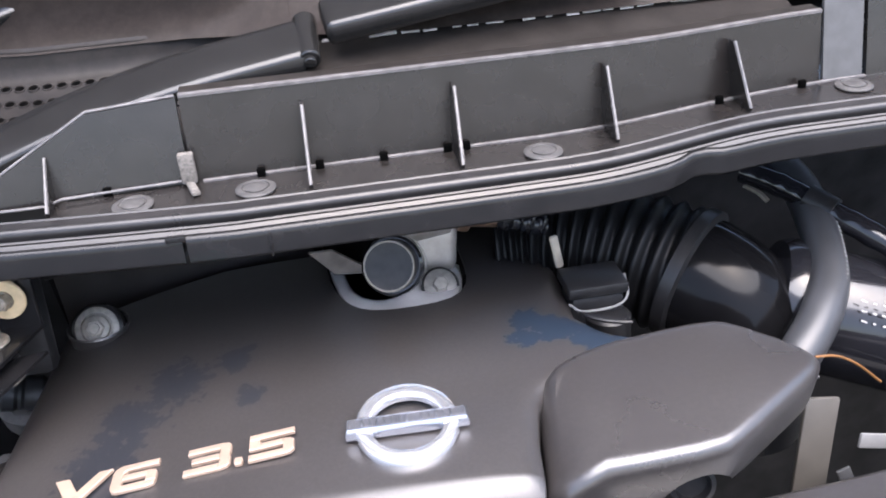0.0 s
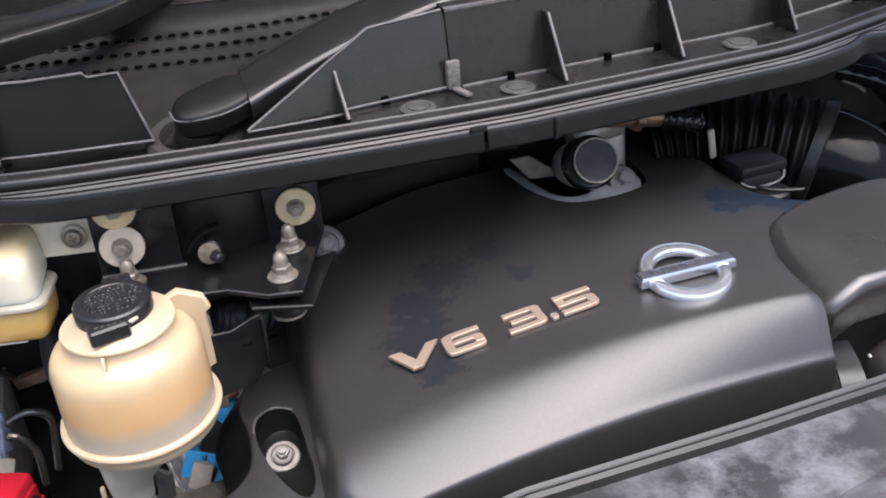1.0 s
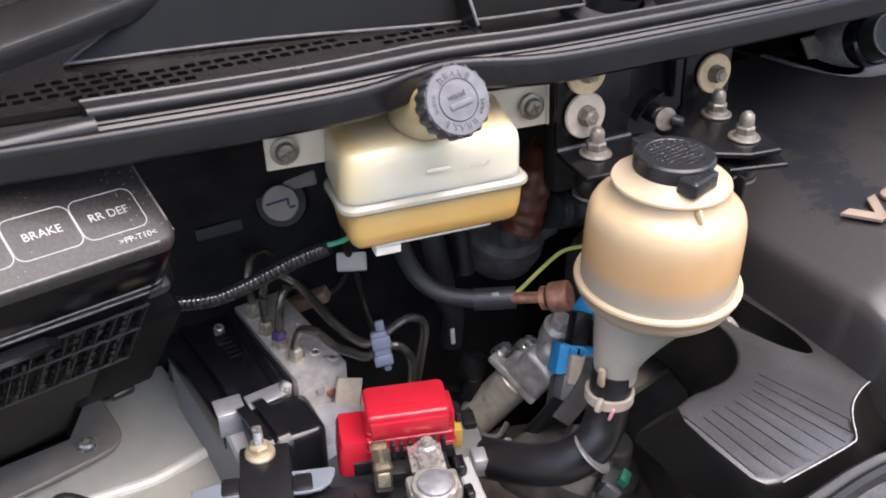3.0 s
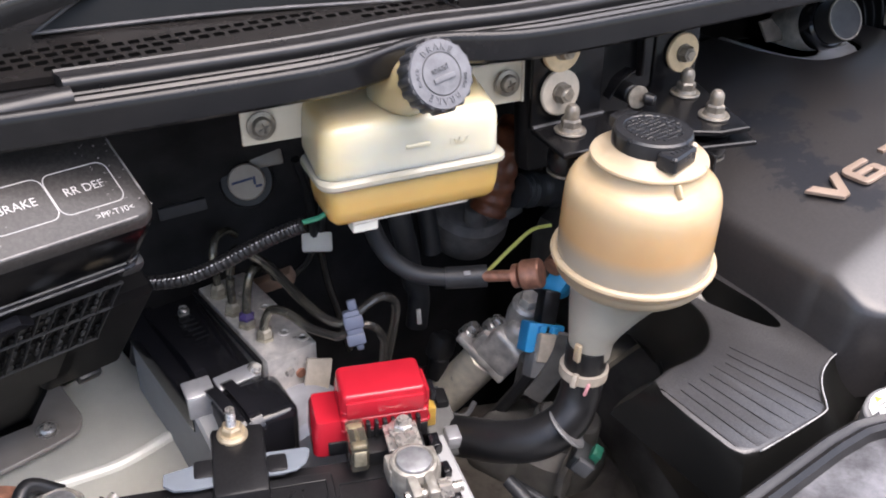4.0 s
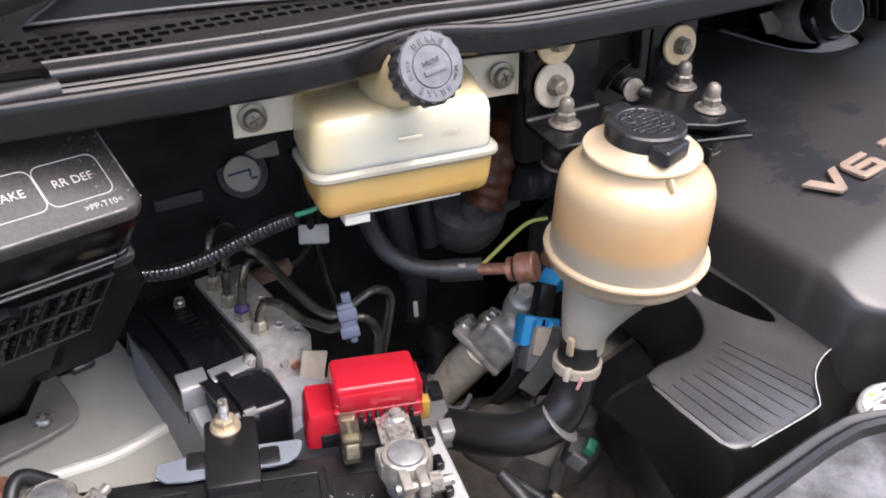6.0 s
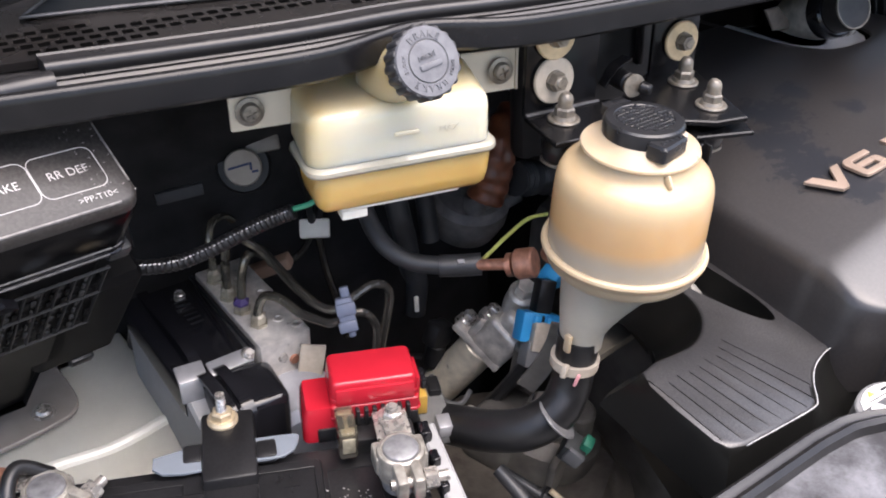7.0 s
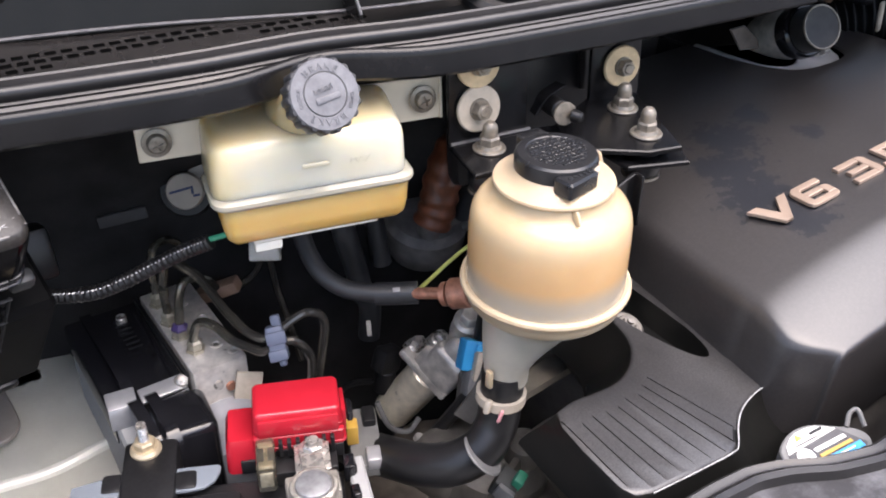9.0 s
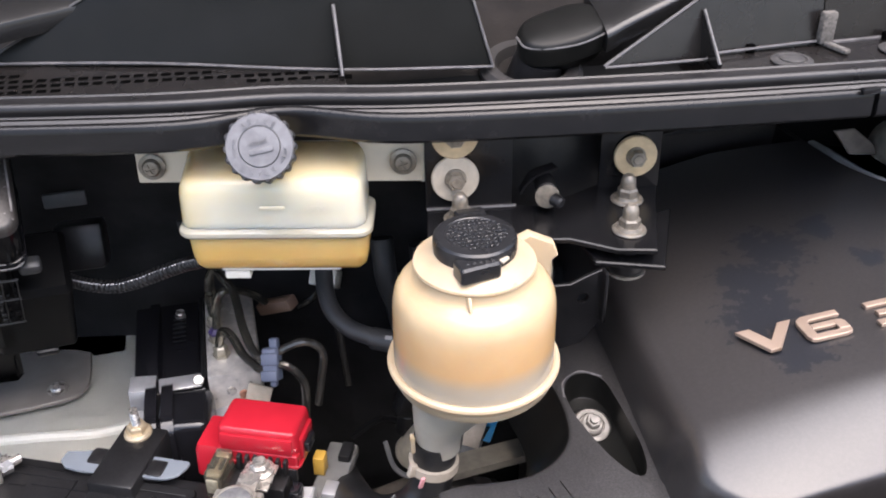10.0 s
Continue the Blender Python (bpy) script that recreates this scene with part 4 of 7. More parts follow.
wb = pillow(wing, [(-0.023, -0.040), (-0.021, -0.035), (-0.016, -0.027), (-0.0085, -0.017), (-0.0028, -0.008), (-0.0004, -0.0035), (0.0006, -0.001), (0.003, 0.0)], 1.0545, wing_lift)
wb.verts.ensure_lookup_table()
for k, v in enumerate(wb.verts):
    if v.co.x < -0.3770:
        v.co.x = -0.3770 + (v.co.x + 0.3770) * 0.15
    if v.co.y < 0.345:
        v.co.y = 0.345 + (v.co.y - 0.345) * 0.25
    if k < len(wing) and v.co.x > -0.368 and v.co.y < 0.40:
        v.co.z -= 0.05
slot = slab(rounded([(-0.2400, 0.500), (-0.2400, 0.470), (-0.2410, 0.432), (-0.247, 0.411), (-0.255, 0.412), (-0.2645, 0.432), (-0.2695, 0.455), (-0.2720, 0.475), (-0.270, 0.497), (-0.255, 0.508)], 2), 1.035, 1.2)
grooves = []
for k in range(9):
    f = k / 8
    x0, y0 = -0.3725 + 0.0725 * f, 0.409 + 0.006 * f
    x1, y1 = -0.3740 + 0.091 * f, 0.340
    d = Vector((x1 - x0, y1 - y0, 0))
    grooves.append(box(((x0 + x1) / 2, (y0 + y1) / 2, 1.0545 + wing_lift((x0 + x1) / 2, (y0 + y1) / 2)), (d.length, 0.0008, 0.0027), 0, pose(0, 0, 0, 0, 0, math.degrees(math.atan2(d.y, d.x))) ))
wb = cut(wb, slot, *grooves)
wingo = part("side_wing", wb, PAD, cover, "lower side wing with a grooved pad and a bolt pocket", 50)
# steep faces and those below z 1.0515 take the darker plastic
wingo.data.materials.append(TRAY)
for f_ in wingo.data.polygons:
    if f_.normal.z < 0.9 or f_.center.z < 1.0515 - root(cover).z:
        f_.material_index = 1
part("edge_line", tube([(p[0], p[1] - 0.0002, 1.0545 + wing_lift(*p)) for p in wing[:10]], 0.00045, 6, n=3), BARE, cover, "pale chipped edge")
part("pocket_rim", tube([(-0.2725, 0.485, 1.0565), (-0.268, 0.500, 1.0565), (-0.254, 0.508, 1.056), (-0.241, 0.500, 1.056)], 0.0009, 6), COWL_EDGE, wingo)


def cover_bolt(p, r=0.0125, lean=45):
    """A flanged bolt on a rubber grommet."""
    t = thing("cover_bolt", p, "grey flanged bolt in a rubber grommet holding the engine cover", "bolt", "engine cover bolts")
    m = Matrix.Translation(p) @ pose(0, 0, 0, lean, 0, 0)
    part("grommet", lathe([(r * 1.12, -0.012), (r * 1.15, 0.003), (r * 1.0, 0.005), (r * 0.9, 0.004)], 28, m), RUBBER, t)
    part("washer", lathe([(r, 0.003), (r, 0.0052), (r * 0.92, 0.006), (r * 0.72, 0.0062), (r * 0.68, 0.0048)], 28, m), BOLT, t)
    part("head", join(lathe([(r * 0.62, 0.004), (r * 0.6, 0.0085), (r * 0.5, 0.0095)], 28, m), lathe([(r * 0.42, 0.009), (r * 0.42, 0.012), (r * 0.36, 0.013)], 6, m), lathe([(r * 0.24, 0.013), (r * 0.22, 0.015), (0, 0.0155)], 14, m)), BOLT, t)
    return t


cover_bolt((-0.177, 0.634, 1.1050), 0.0165, 56)
cover_bolt((-0.2565, 0.4765, 1.0340), 0.0120, 22)

# ---- intake box cover ----
intake = thing("intake_cover", (0.21, 0.43, 1.05), "smooth dark grey plastic intake box with rounded shoulders", "intake cover")
io = rounded([(0.1040, 0.372), (0.1115, 0.41), (0.1180, 0.446), (0.1265, 0.466), (0.160, 0.484), (0.205, 0.491), (0.250, 0.494), (0.264, 0.490), (0.290, 0.466), (0.302, 0.450), (0.304, 0.436), (0.262, 0.405), (0.224, 0.380), (0.207, 0.373), (0.150, 0.372)], 1)
ib = pillow(io, [(0.004, -0.036), (0.002, -0.028), (0.0, -0.0105), (0.0002, -0.0072), (0.0010, -0.0042), (0.0025, -0.0020), (0.0046, -0.0007), (0.0070, -0.0001), (0.010, 0.0)], 1.131,
                    lambda x, y: -0.018 * smoothstep(0.134, 0.106, x) - 0.10 * max(0, x - 0.245) - 0.0015 * max(0, 0.42 - y) / 0.04)
arch = cyl((0.196, 0.36, 1.083), (0.196, 0.394, 1.083), 0.025, 0.025, 32)
part("body", cut(ib, arch), INTAKE, intake)
part("seam_lip", tube([(0.1085, 0.41, 1.0975), (0.1140, 0.437, 1.099), (0.1190, 0.457, 1.103), (0.1280, 0.4700, 1.1115), (0.150, 0.4815, 1.1185), (0.168, 0.4880, 1.119)], 0.0007, 6), COWL_EDGE, intake, "thin pale seam")
part("seam_lip", tube([(0.262, 0.4935, 1.117), (0.285, 0.474, 1.114), (0.301, 0.455, 1.110), (0.3055, 0.442, 1.106)], 0.0009, 6), COWL_EDGE, intake)
rb = thing("resonator_box", (0.25, 0.34, 1.0), "black plastic resonator box in front of the intake", "resonator")
part("body", pillow(rounded([(0.150, 0.27), (0.143, 0.345), (0.146, 0.374), (0.165, 0.382), (0.203, 0.390), (0.331, 0.396), (0.43, 0.41), (0.46, 0.27)], 2), [(0, -0.1), (0, -0.018), (0.002, -0.008), (0.006, -0.002), (0.010, 0)], 1.070), INTAKE, rb)
part("outlet", lathe([(0.012, -0.02), (0.0145, -0.004), (0.0140, 0.004), (0.011, 0.005), (0.010, -0.002)], 28, axis_matrix((0.198, 0.392, 1.086), (-0.15, -0.9, 0.3))), BLACK, rb)
st_ = thing("grey_strut", (0.135, 0.38, 1.0), "grey metal strut under the front of the intake box", "strut")
part("strut", strip([(0.143, 0.395, 1.062), (0.138, 0.38, 1.060), (0.130, 0.36, 1.055), (0.126, 0.345, 1.03)], 0.018, 0.003), CABLE, st_)
part("clip", tube([(0.150, 0.37, 1.066), (0.152, 0.362, 1.060), (0.150, 0.352, 1.045)], 0.0012, 6), STEEL, st_)
ap = thing("pale_plate", (0.325, 0.44, 1.0), "pale beige plate with a wire beside the intake box", "plate")
part("plate", box((0.318, 0.452, 1.035), (0.026, 0.004, 0.075), 0.001, pose(0, 0, 0, -15, 10, 0)), mat("beige painted steel", (0.06, 0.055, 0.048), 0.5, var=0.15), ap)
part("tab", box((0.375, 0.45, 1.030), (0.05, 0.003, 0.011), 0.001, pose(0, 0, 0, -15, 14, 0)), GREY, ap)
part("tab", box((0.335, 0.43, 1.015), (0.010, 0.003, 0.03), 0.001, pose(0, 0, 0, -15, -20, 0)), CABLE, ap)
part("wire", tube([(0.318, 0.468, 1.102), (0.335, 0.47, 1.098), (0.352, 0.47, 1.088), (0.372, 0.468, 1.07)], 0.0009, 8), mat("orange wire", (0.16, 0.07, 0.02), 0.5), ap, "orange wire")

# ---- oil filler with silver bracket, in the notch of the cover ----
fill = thing("filler_cap", (0.043, 0.585, 1.10), "round satin black filler cap on a neck behind the cover", "cap")
ax = Vector((-0.199, -0.845, 0.472)).normalized()
fc = Vector((0.044, 0.5775, 1.156))
part("cap", lathe([(0.0190, -0.030), (0.0194, -0.006), (0.0184, -0.003), (0.0172, -0.0010), (0.0155, -0.0012), (0.0145, -0.0014), (0, -0.0012)], 36, axis_matrix(fc, ax)), mat("dark moulded cap", (0.026, 0.0255, 0.0255), 0.34, var=0.25, scale=90, spec=0.22), fill)
part("collar", lathe([(0.0222, -0.034), (0.0235, -0.028), (0.0228, -0.020), (0.0208, -0.018)], 36, axis_matrix(fc, ax)), GLOSS, fill)
part("ring", hoop([(0.0172, -0.0016), (0.0183, -0.0022), (0.0188, -0.0014), (0.0182, -0.0004), (0.0175, -0.0005)], 40, axis_matrix(fc, ax)), GREY_NUT, fill, "worn bright ring")
part("neck", lathe([(0.022, -0.075), (0.022, -0.034)], 28, axis_matrix(fc, ax)), CAST, fill)
sb = thing("lifting_bracket", (0.05, 0.60, 1.09), "bare silver stamped bracket round the filler neck", "bracket")
part("plate", slab(rounded([(0.001, 0.675), (0.005, 0.622), (0.013, 0.593), (0.032, 0.5765), (0.07, 0.5755), (0.092, 0.583), (0.102, 0.604), (0.104, 0.640), (0.074, 0.640), (0.064, 0.606), (0.040, 0.594), (0.022, 0.604), (0.015, 0.625), (0.011, 0.675)], 1), 1.1135, 1.1165), mat("satin silver steel", (0.66, 0.65, 0.65), 0.3, metal=0.5, var=0.15), sb, "bent silver plate")
flap = slab([(-0.012, 1.149), (0.006, 1.149), (0.027, 1.133), (0.031, 1.124), (0.006, 1.127)], 0, 0.003)
flap.transform(Matrix.Translation((0, 0.628, 0)) @ pose(0, 0, 0, 90, 0, 0))
part("flap", flap, mat("tan stained steel", (0.15, 0.13, 0.112), 0.4, metal=0.25, var=0.35, scale=70), sb, "tan stained flap")
part("bolt_seat", lathe([(0.0148, -0.002), (0.0148, 0.0012), (0.0128, 0.0016)], 28, pose(0.0835, 0.603, 1.1172, 42, 0, 0)), CASE, sb)
part("bolt", join(lathe([(0.0125, 0), (0.0125, 0.003), (0.0095, 0.004)], 24, pose(0.0835, 0.603, 1.1175, 42, 0, 0)), hexagon((0.0835, 0.6005, 1.1195), (0, -0.67, 0.74), 0.0062, 0.006)), BOLT, sb)
part("strap", strip([(0.030, 0.64, 1.165), (0.045, 0.64, 1.180), (0.062, 0.64, 1.174), (0.085, 0.645, 1.178), (0.10, 0.65, 1.17)], 0.008, 0.002, (0, -0.7, 0.7)), STEEL, sb)
BRONZE = mat("stained bronze brown steel", (0.22, 0.14, 0.095), 0.3, metal=0.6, var=0.35, scale=90)
wp = thing("water_outlet", (0.0, 0.665, 1.10), "stained cast housing with a brown pipe branch behind the cover", "pipe")
part("housing", join(box((0.080, 0.640, 1.140), (0.048, 0.022, 0.052), 0.007, pose(0, 0, 0, -18, 8, 0), 3), cyl((0.052, 0.640, 1.150), (0.100, 0.640, 1.156), 0.014, 0.013, 24, 0.003)), mat("stained cast alloy", (0.30, 0.27, 0.245), 0.35, metal=0.35, var=0.35, scale=60), wp, "stained cast housing")
part("bracket_arm", strip([(0.056, 0.622, 1.172), (0.070, 0.620, 1.172), (0.084, 0.620, 1.170), (0.097, 0.622, 1.167)], 0.014, 0.003, (0, -0.8, 0.6)), BRONZE, wp)
part("branch", tube([(0.074, 0.622, 1.170), (0.1006, 0.624, 1.164), (0.122, 0.626, 1.159), (0.139, 0.626, 1.156)], 0.0078, 16), BRONZE, wp)
part("branch_nut", hexagon((0.104, 0.623, 1.163), (0.95, 0.05, -0.25), 0.0105, 0.009), BRONZE, wp)
part("stud", cyl((0.089, 0.618, 1.168), (0.089, 0.611, 1.176), 0.004, 0.0035, 12, 0.0006), STEEL, wp)
part("ribbed_hose", tube([(0.134, 0.626, 1.157), (0.152, 0.624, 1.153), (0.172, 0.622, 1.147)], 0.0095, 18, n=16, radius=lambda k: 1 + 0.09 * math.sin(k * 2 * math.pi * 9)), GLOSS, wp, "black ribbed hose end")

# ---- air duct with bellows ----
duct = thing("air_duct", (0.3, 0.58, 1.0), "glossy black air duct with a corrugated rubber bellows", "air duct")
path = [(0.150, 0.676, 1.100), (0.180, 0.666, 1.104), (0.212, 0.650, 1.106), (0.246, 0.627, 1.104), (0.281, 0.599, 1.098)]
part("bellows", tube(path, 0.051, 36, n=40, radius=lambda k: 1.0 + 0.055 * math.sin(k * 2 * math.pi * 12.5)), BELLOWS, duct, "corrugated rubber bellows")
part("collar", lathe([(0.050, -0.006), (0.055, -0.005), (0.0555, 0.005), (0.050, 0.007)], 40, axis_matrix((0.283, 0.5975, 1.0975), (0.55, -0.6, -0.16))), BLACK, duct)
part("elbow", tube([(0.281, 0.599, 1.098), (0.292, 0.587, 1.094), (0.305, 0.572, 1.084), (0.314, 0.560, 1.060), (0.316, 0.556, 1.02), (0.316, 0.556, 0.98)], 0.050, 40, n=10), DUCT, duct, "glossy black elbow")
sens = thing("sensor_housing", (0.19, 0.566, 1.05), "black plastic sensor housing with a wire clip", "sensor")
part("body", box((0.193, 0.568, 1.095), (0.042, 0.03, 0.05), 0.006), BLACK, sens)
part("lid", box((0.193, 0.569, 1.124), (0.046, 0.034, 0.010), 0.003), BLACK, sens)
part("wire_clip", tube([(0.171, 0.555, 1.115), (0.18, 0.548, 1.112), (0.205, 0.549, 1.112), (0.216, 0.556, 1.116), (0.218, 0.57, 1.125)], 0.0010, 6), GREY, sens)
part("outlet", cyl((0.20, 0.55, 1.07), (0.20, 0.552, 1.105), 0.017, 0.017, 24, 0.002), BLACK, sens)
part("gasket_flange", slab(rounded([(0.172, 0.540), (0.178, 0.530), (0.19, 0.5215), (0.205, 0.516), (0.207, 0.5185), (0.192, 0.526), (0.180, 0.536)], 1), 1.1165, 1.1195), BLACK, sens)
part("chipped_tab", box((0.1765, 0.607, 1.130), (0.007, 0.004, 0.030), 0.002, pose(0, 0, 0, 0, -12, 10)), WHITE_W, sens, "pale chipped tab")

hose = thing("heater_hose", (0.36, 0.52, 1.05), "thick grey rubber hose with a printed white line", "hose")
hp = [(0.384, 0.680, 1.150), (0.390, 0.64, 1.143), (0.386, 0.60, 1.130), (0.377, 0.565, 1.120), (0.361, 0.53, 1.112), (0.336, 0.50, 1.103), (0.310, 0.480, 1.088), (0.285, 0.465, 1.06)]
part("tube", tube(hp, 0.0148, 20, n=8), mat("grey hose rubber", (0.032, 0.033, 0.036), 0.4, var=0.15), hose)
hs = smooth_path(hp, 8)
for k in range(14, 38, 1):
    p, q = hs[k], hs[k + 1]
    part("print_mark", box((p + q) / 2 + Vector((0.0120, -0.001, 0.0090)), (0.0026, 0.0032, 0.0006), 0, pose(0, 0, 0, 0, 50, random.uniform(0, 40))), INK, hose)
tank = thing("black_canister", (0.44, 0.50, 0.95), "glossy black canister with faded white print", "canister")
part("body", lathe([(0.03, 0), (0.046, 0.004), (0.050, 0.012), (0.050, 0.20), (0.045, 0.21), (0, 0.212)], 40, axis_matrix((0.335, 0.575, 1.082), (0.88, -0.30, -0.25))), GLOSS, tank)
PM = frame_of((0.392, 0.5125, 1.094), (0.88, -0.30, -0.25), (0.15, 0.35, 0.9))
for k in range(12):
    b_ = box((-0.014 + 0.0078 * (k % 4) + 0.003 * (k // 4), 0.008 - 0.0075 * (k // 4), 0.0065 - 0.0022 * (k // 4)), (random.uniform(0.002, 0.0056), 0.0014, 0.0005), 0, pose(0, 0, 0, -20, 0, random.uniform(-25, 25)))
    b_.transform(PM)
    part("print_mark", b_, mat("faded print", (0.22, 0.21, 0.2), 0.6), tank)
pipe = thing("rubber_elbow", (0.42, 0.6, 1.1), "shiny black rubber elbow beside the duct", "hose")
part("tube", tube([(0.350, 0.655, 1.152), (0.372, 0.63, 1.147), (0.394, 0.600, 1.138), (0.421, 0.560, 1.126), (0.455, 0.51, 1.106)], 0.0098, 18, n=14, radius=lambda k: 1 + 0.06 * math.sin(k * 47) * math.sin(k * 19)), GLOSS, pipe)
part("cuff", tube([(0.385, 0.6125, 1.1425), (0.398, 0.594, 1.1365)], 0.0118, 18), BLACK, pipe)
part("bracket", strip([(0.345, 0.64, 1.146), (0.352, 0.628, 1.144), (0.357, 0.622, 1.139)], 0.005, 0.002, (0.5, -0.5, 0.7)), GREY_NUT, pipe)

# ---- front shroud ----
shroud = thing("radiator_shroud", (-0.1, 0.15, 1.0), "dusty black plastic shroud panel in front of the engine", "shroud panel", kind="structure")


def front_y(x):
    return table(x, ((-0.62, 0.318), (-0.365, 0.317), (-0.342, 0.315), (-0.325, 0.309), (-0.305, 0.298), (-0.280, 0.290), (-0.250, 0.290), (-0.220, 0.303), (-0.197, 0.311), (-0.166, 0.320), (-0.141, 0.323), (0.0, 0.319), (0.78, 0.318)))


sx = [-0.62 + 0.02 * i for i in range(12)] + [-0.38 + 0.006 * i for i in range(44)] + [-0.10 + 0.02 * i for i in range(44)]
part("panel", along(sx, lambda x: [(-0.35, 1.085), (0.18, 1.088), (0.24, 1.094 + 0.012 * smoothstep(-0.05, 0.05, x)), (0.27, 1.096), (front_y(x) - 0.014, 1.094), (front_y(x) - 0.004, 1.09), (front_y(x) - 0.003, 0.95), (-0.35, 0.95)]), DUSTY, shroud)
part("edge_seal", along(sx, lambda x: [(front_y(x) - 0.012, 1.093), (front_y(x) - 0.011, 1.0985), (front_y(x) - 0.0085, 1.1005), (front_y(x) - 0.006, 1.0985), (front_y(x) - 0.0045, 1.0985), (front_y(x) - 0.002, 1.1), (front_y(x), 1.098), (front_y(x) + 0.0005, 1.09)]), RUBBER, shroud, "rubber edge seal")
part("hump", pillow(rounded([(-0.02, 0.20), (-0.01, 0.255), (0.30, 0.255), (0.34, 0.1), (0.0, 0.1)], 2), [(0, 0), (0.003, 0.01), (0.012, 0.016), (0.02, 0.017)], 1.094), DUSTY, shroud)
tag = thing("teal_label", (-0.150, 0.275, 1.096), "teal and white paper label on the shroud", "label")
TM = frame_of((-0.1425, 0.2745, 1.0975), (1, -0.13, 0), (0.13, 1, 0))
for nm, cxy, sz, mt in (("sheet", (0, -0.012), (0.046, 0.052), PAPER), ("header", (0, 0.0015), (0.046, 0.027), TEAL)):
    b_ = slab(soft_rect(cxy[0] - sz[0] / 2, cxy[1] - sz[1] / 2, cxy[0] + sz[0] / 2, cxy[1] + sz[1] / 2, 0.004), 0.0001 if nm == "sheet" else 0.0008, 0.0007 if nm == "sheet" else 0.0012)
    b_.transform(TM)
    part(nm, b_, mt, tag)
for k, (x, y, w) in enumerate(((-0.0150, 0.0085, 0.0085), (0.004, 0.0088, 0.026), (-0.0085, -0.0035, 0.017), (0.0, -0.018, 0.034), (0.0, -0.025, 0.034))):
    b_ = slab(soft_rect(x - w / 2, y - (0.0035 if k == 0 else 0.002), x + w / 2, y + (0.0035 if k == 0 else 0.002), 0.0018), 0.0012, 0.0016)
    b_.transform(TM)
    part("print_bar", b_, PAPER if k < 3 else TEAL, tag)
part("printed_word", lettering("LLC", 0.0085, TM @ pose(0.0105, -0.0030, 0.0014), wide=1.05), PAPER, tag)
capl = thing("radiator_cap_label", (-0.252, 0.325, 1.04), "round white warning label with yellow and blue fields", "cap label")
CM = frame_of((-0.253, 0.3235, 1.052), (1, -0.22, 0.06), (0.22, 1, 0.12))
def tilted(x, y, w, h, z=0.0013):
    return box((x, y, z), (w, h, 0.0006), 0, pose(0, 0, 0, 0, 0, 6.6))


for nm, bmx, mt in (("cap", slab(rounded([(-0.0258, 0.0019), (-0.0228, 0.0100), (-0.0090, 0.0178), (0.006, 0.0172), (0.0174, 0.0105), (0.0231, 0.0080), (0.0300, 0.0026), (0.0305, -0.0050), (0.022, -0.016), (0.0, -0.024), (-0.02, -0.018)], 2), -0.010, 0.0), GREY),
                    ("face", slab([(-0.0210, 0.0032), (-0.0185, 0.0088), (-0.0130, 0.0128), (-0.0078, 0.0148), (-0.001, 0.0153), (0.005, 0.0146), (0.0156, 0.0090)], 0.0, 0.0008, 0.0002), PAPER),
                    ("dark_field", slab([(-0.0215, 0.0026), (0.0162, 0.0084), (0.0262, -0.0050), (0.016, -0.016), (-0.004, -0.020), (-0.0195, -0.013)], 0.0, 0.0007, 0.0002), mat("dark label field", (0.06, 0.06, 0.065), 0.45)),
                    ("print_bar", tilted(0.0052, 0.0014, 0.0225, 0.0026), PAPER), ("yellow_bar", tilted(0.0064, -0.0026, 0.0235, 0.0020), YELLOW),
                    ("blue_field", tilted(0.0080, -0.0068, 0.0290, 0.0042), BLUE), ("print_bar", tilted(0.0085, -0.0066, 0.016, 0.0009, 0.0018), PAPER), ("print_bar", tilted(0.003, 0.0114, 0.009, 0.0016), BLACK), ("print_bar", tilted(-0.006, 0.0072, 0.016, 0.0006), BLACK),
                    ("mark", join(lathe([(0.0052, 0.0008), (0.0052, 0.0014), (0.0040, 0.0014), (0.0040, 0.0008)], 24, pose(-0.0128, -0.0012, 0)), lathe([(0.0028, 0.0008), (0.0028, 0.0014), (0.0016, 0.0014), (0.0016, 0.0008)], 20, pose(-0.0124, -0.0014, 0))), PAPER),
                    ("triangle", slab([(-0.0120, 0.0092), (-0.0068, 0.0098), (-0.0098, 0.0132)], 0.001, 0.0016, 0.0001), YELLOW),
                    ("lever", tube([(0.0225, 0.0078, 0.0), (0.0270, 0.0125, 0.004), (0.0315, 0.0118, 0.006), (0.0305, 0.003, 0.002)], 0.0014, 8), GREY)):
    bmx.transform(CM)
    part(nm, bmx, mt, capl)


# ---- power steering reservoir ----
ps = thing("power_steering_reservoir", (-0.3362, 0.4718, 1.02), "cream translucent plastic fluid reservoir with amber stains", "fluid reservoir")
PX, PY = -0.3362, 0.4718
part("body", lathe([(0.0462, 1.114), (0.0462, 1.120), (0.0460, 1.135), (0.0459, 1.148), (0.0455, 1.1555), (0.0445, 1.1605), (0.0425, 1.1645), (0.0395, 1.1675), (0.0355, 1.1700), (0.0325, 1.1730), (0.0312, 1.178)], 56, pose(PX, PY, 0)), PS, ps)
part("neck_disc", lathe([(0.0312, 1.1772), (0.0332, 1.1780), (0.0339, 1.1791), (0.0335, 1.1803), (0.0310, 1.1815), (0.026, 1.1835), (0.0225, 1.187)], 56, pose(PX, PY, 0)), PSRIM, ps)
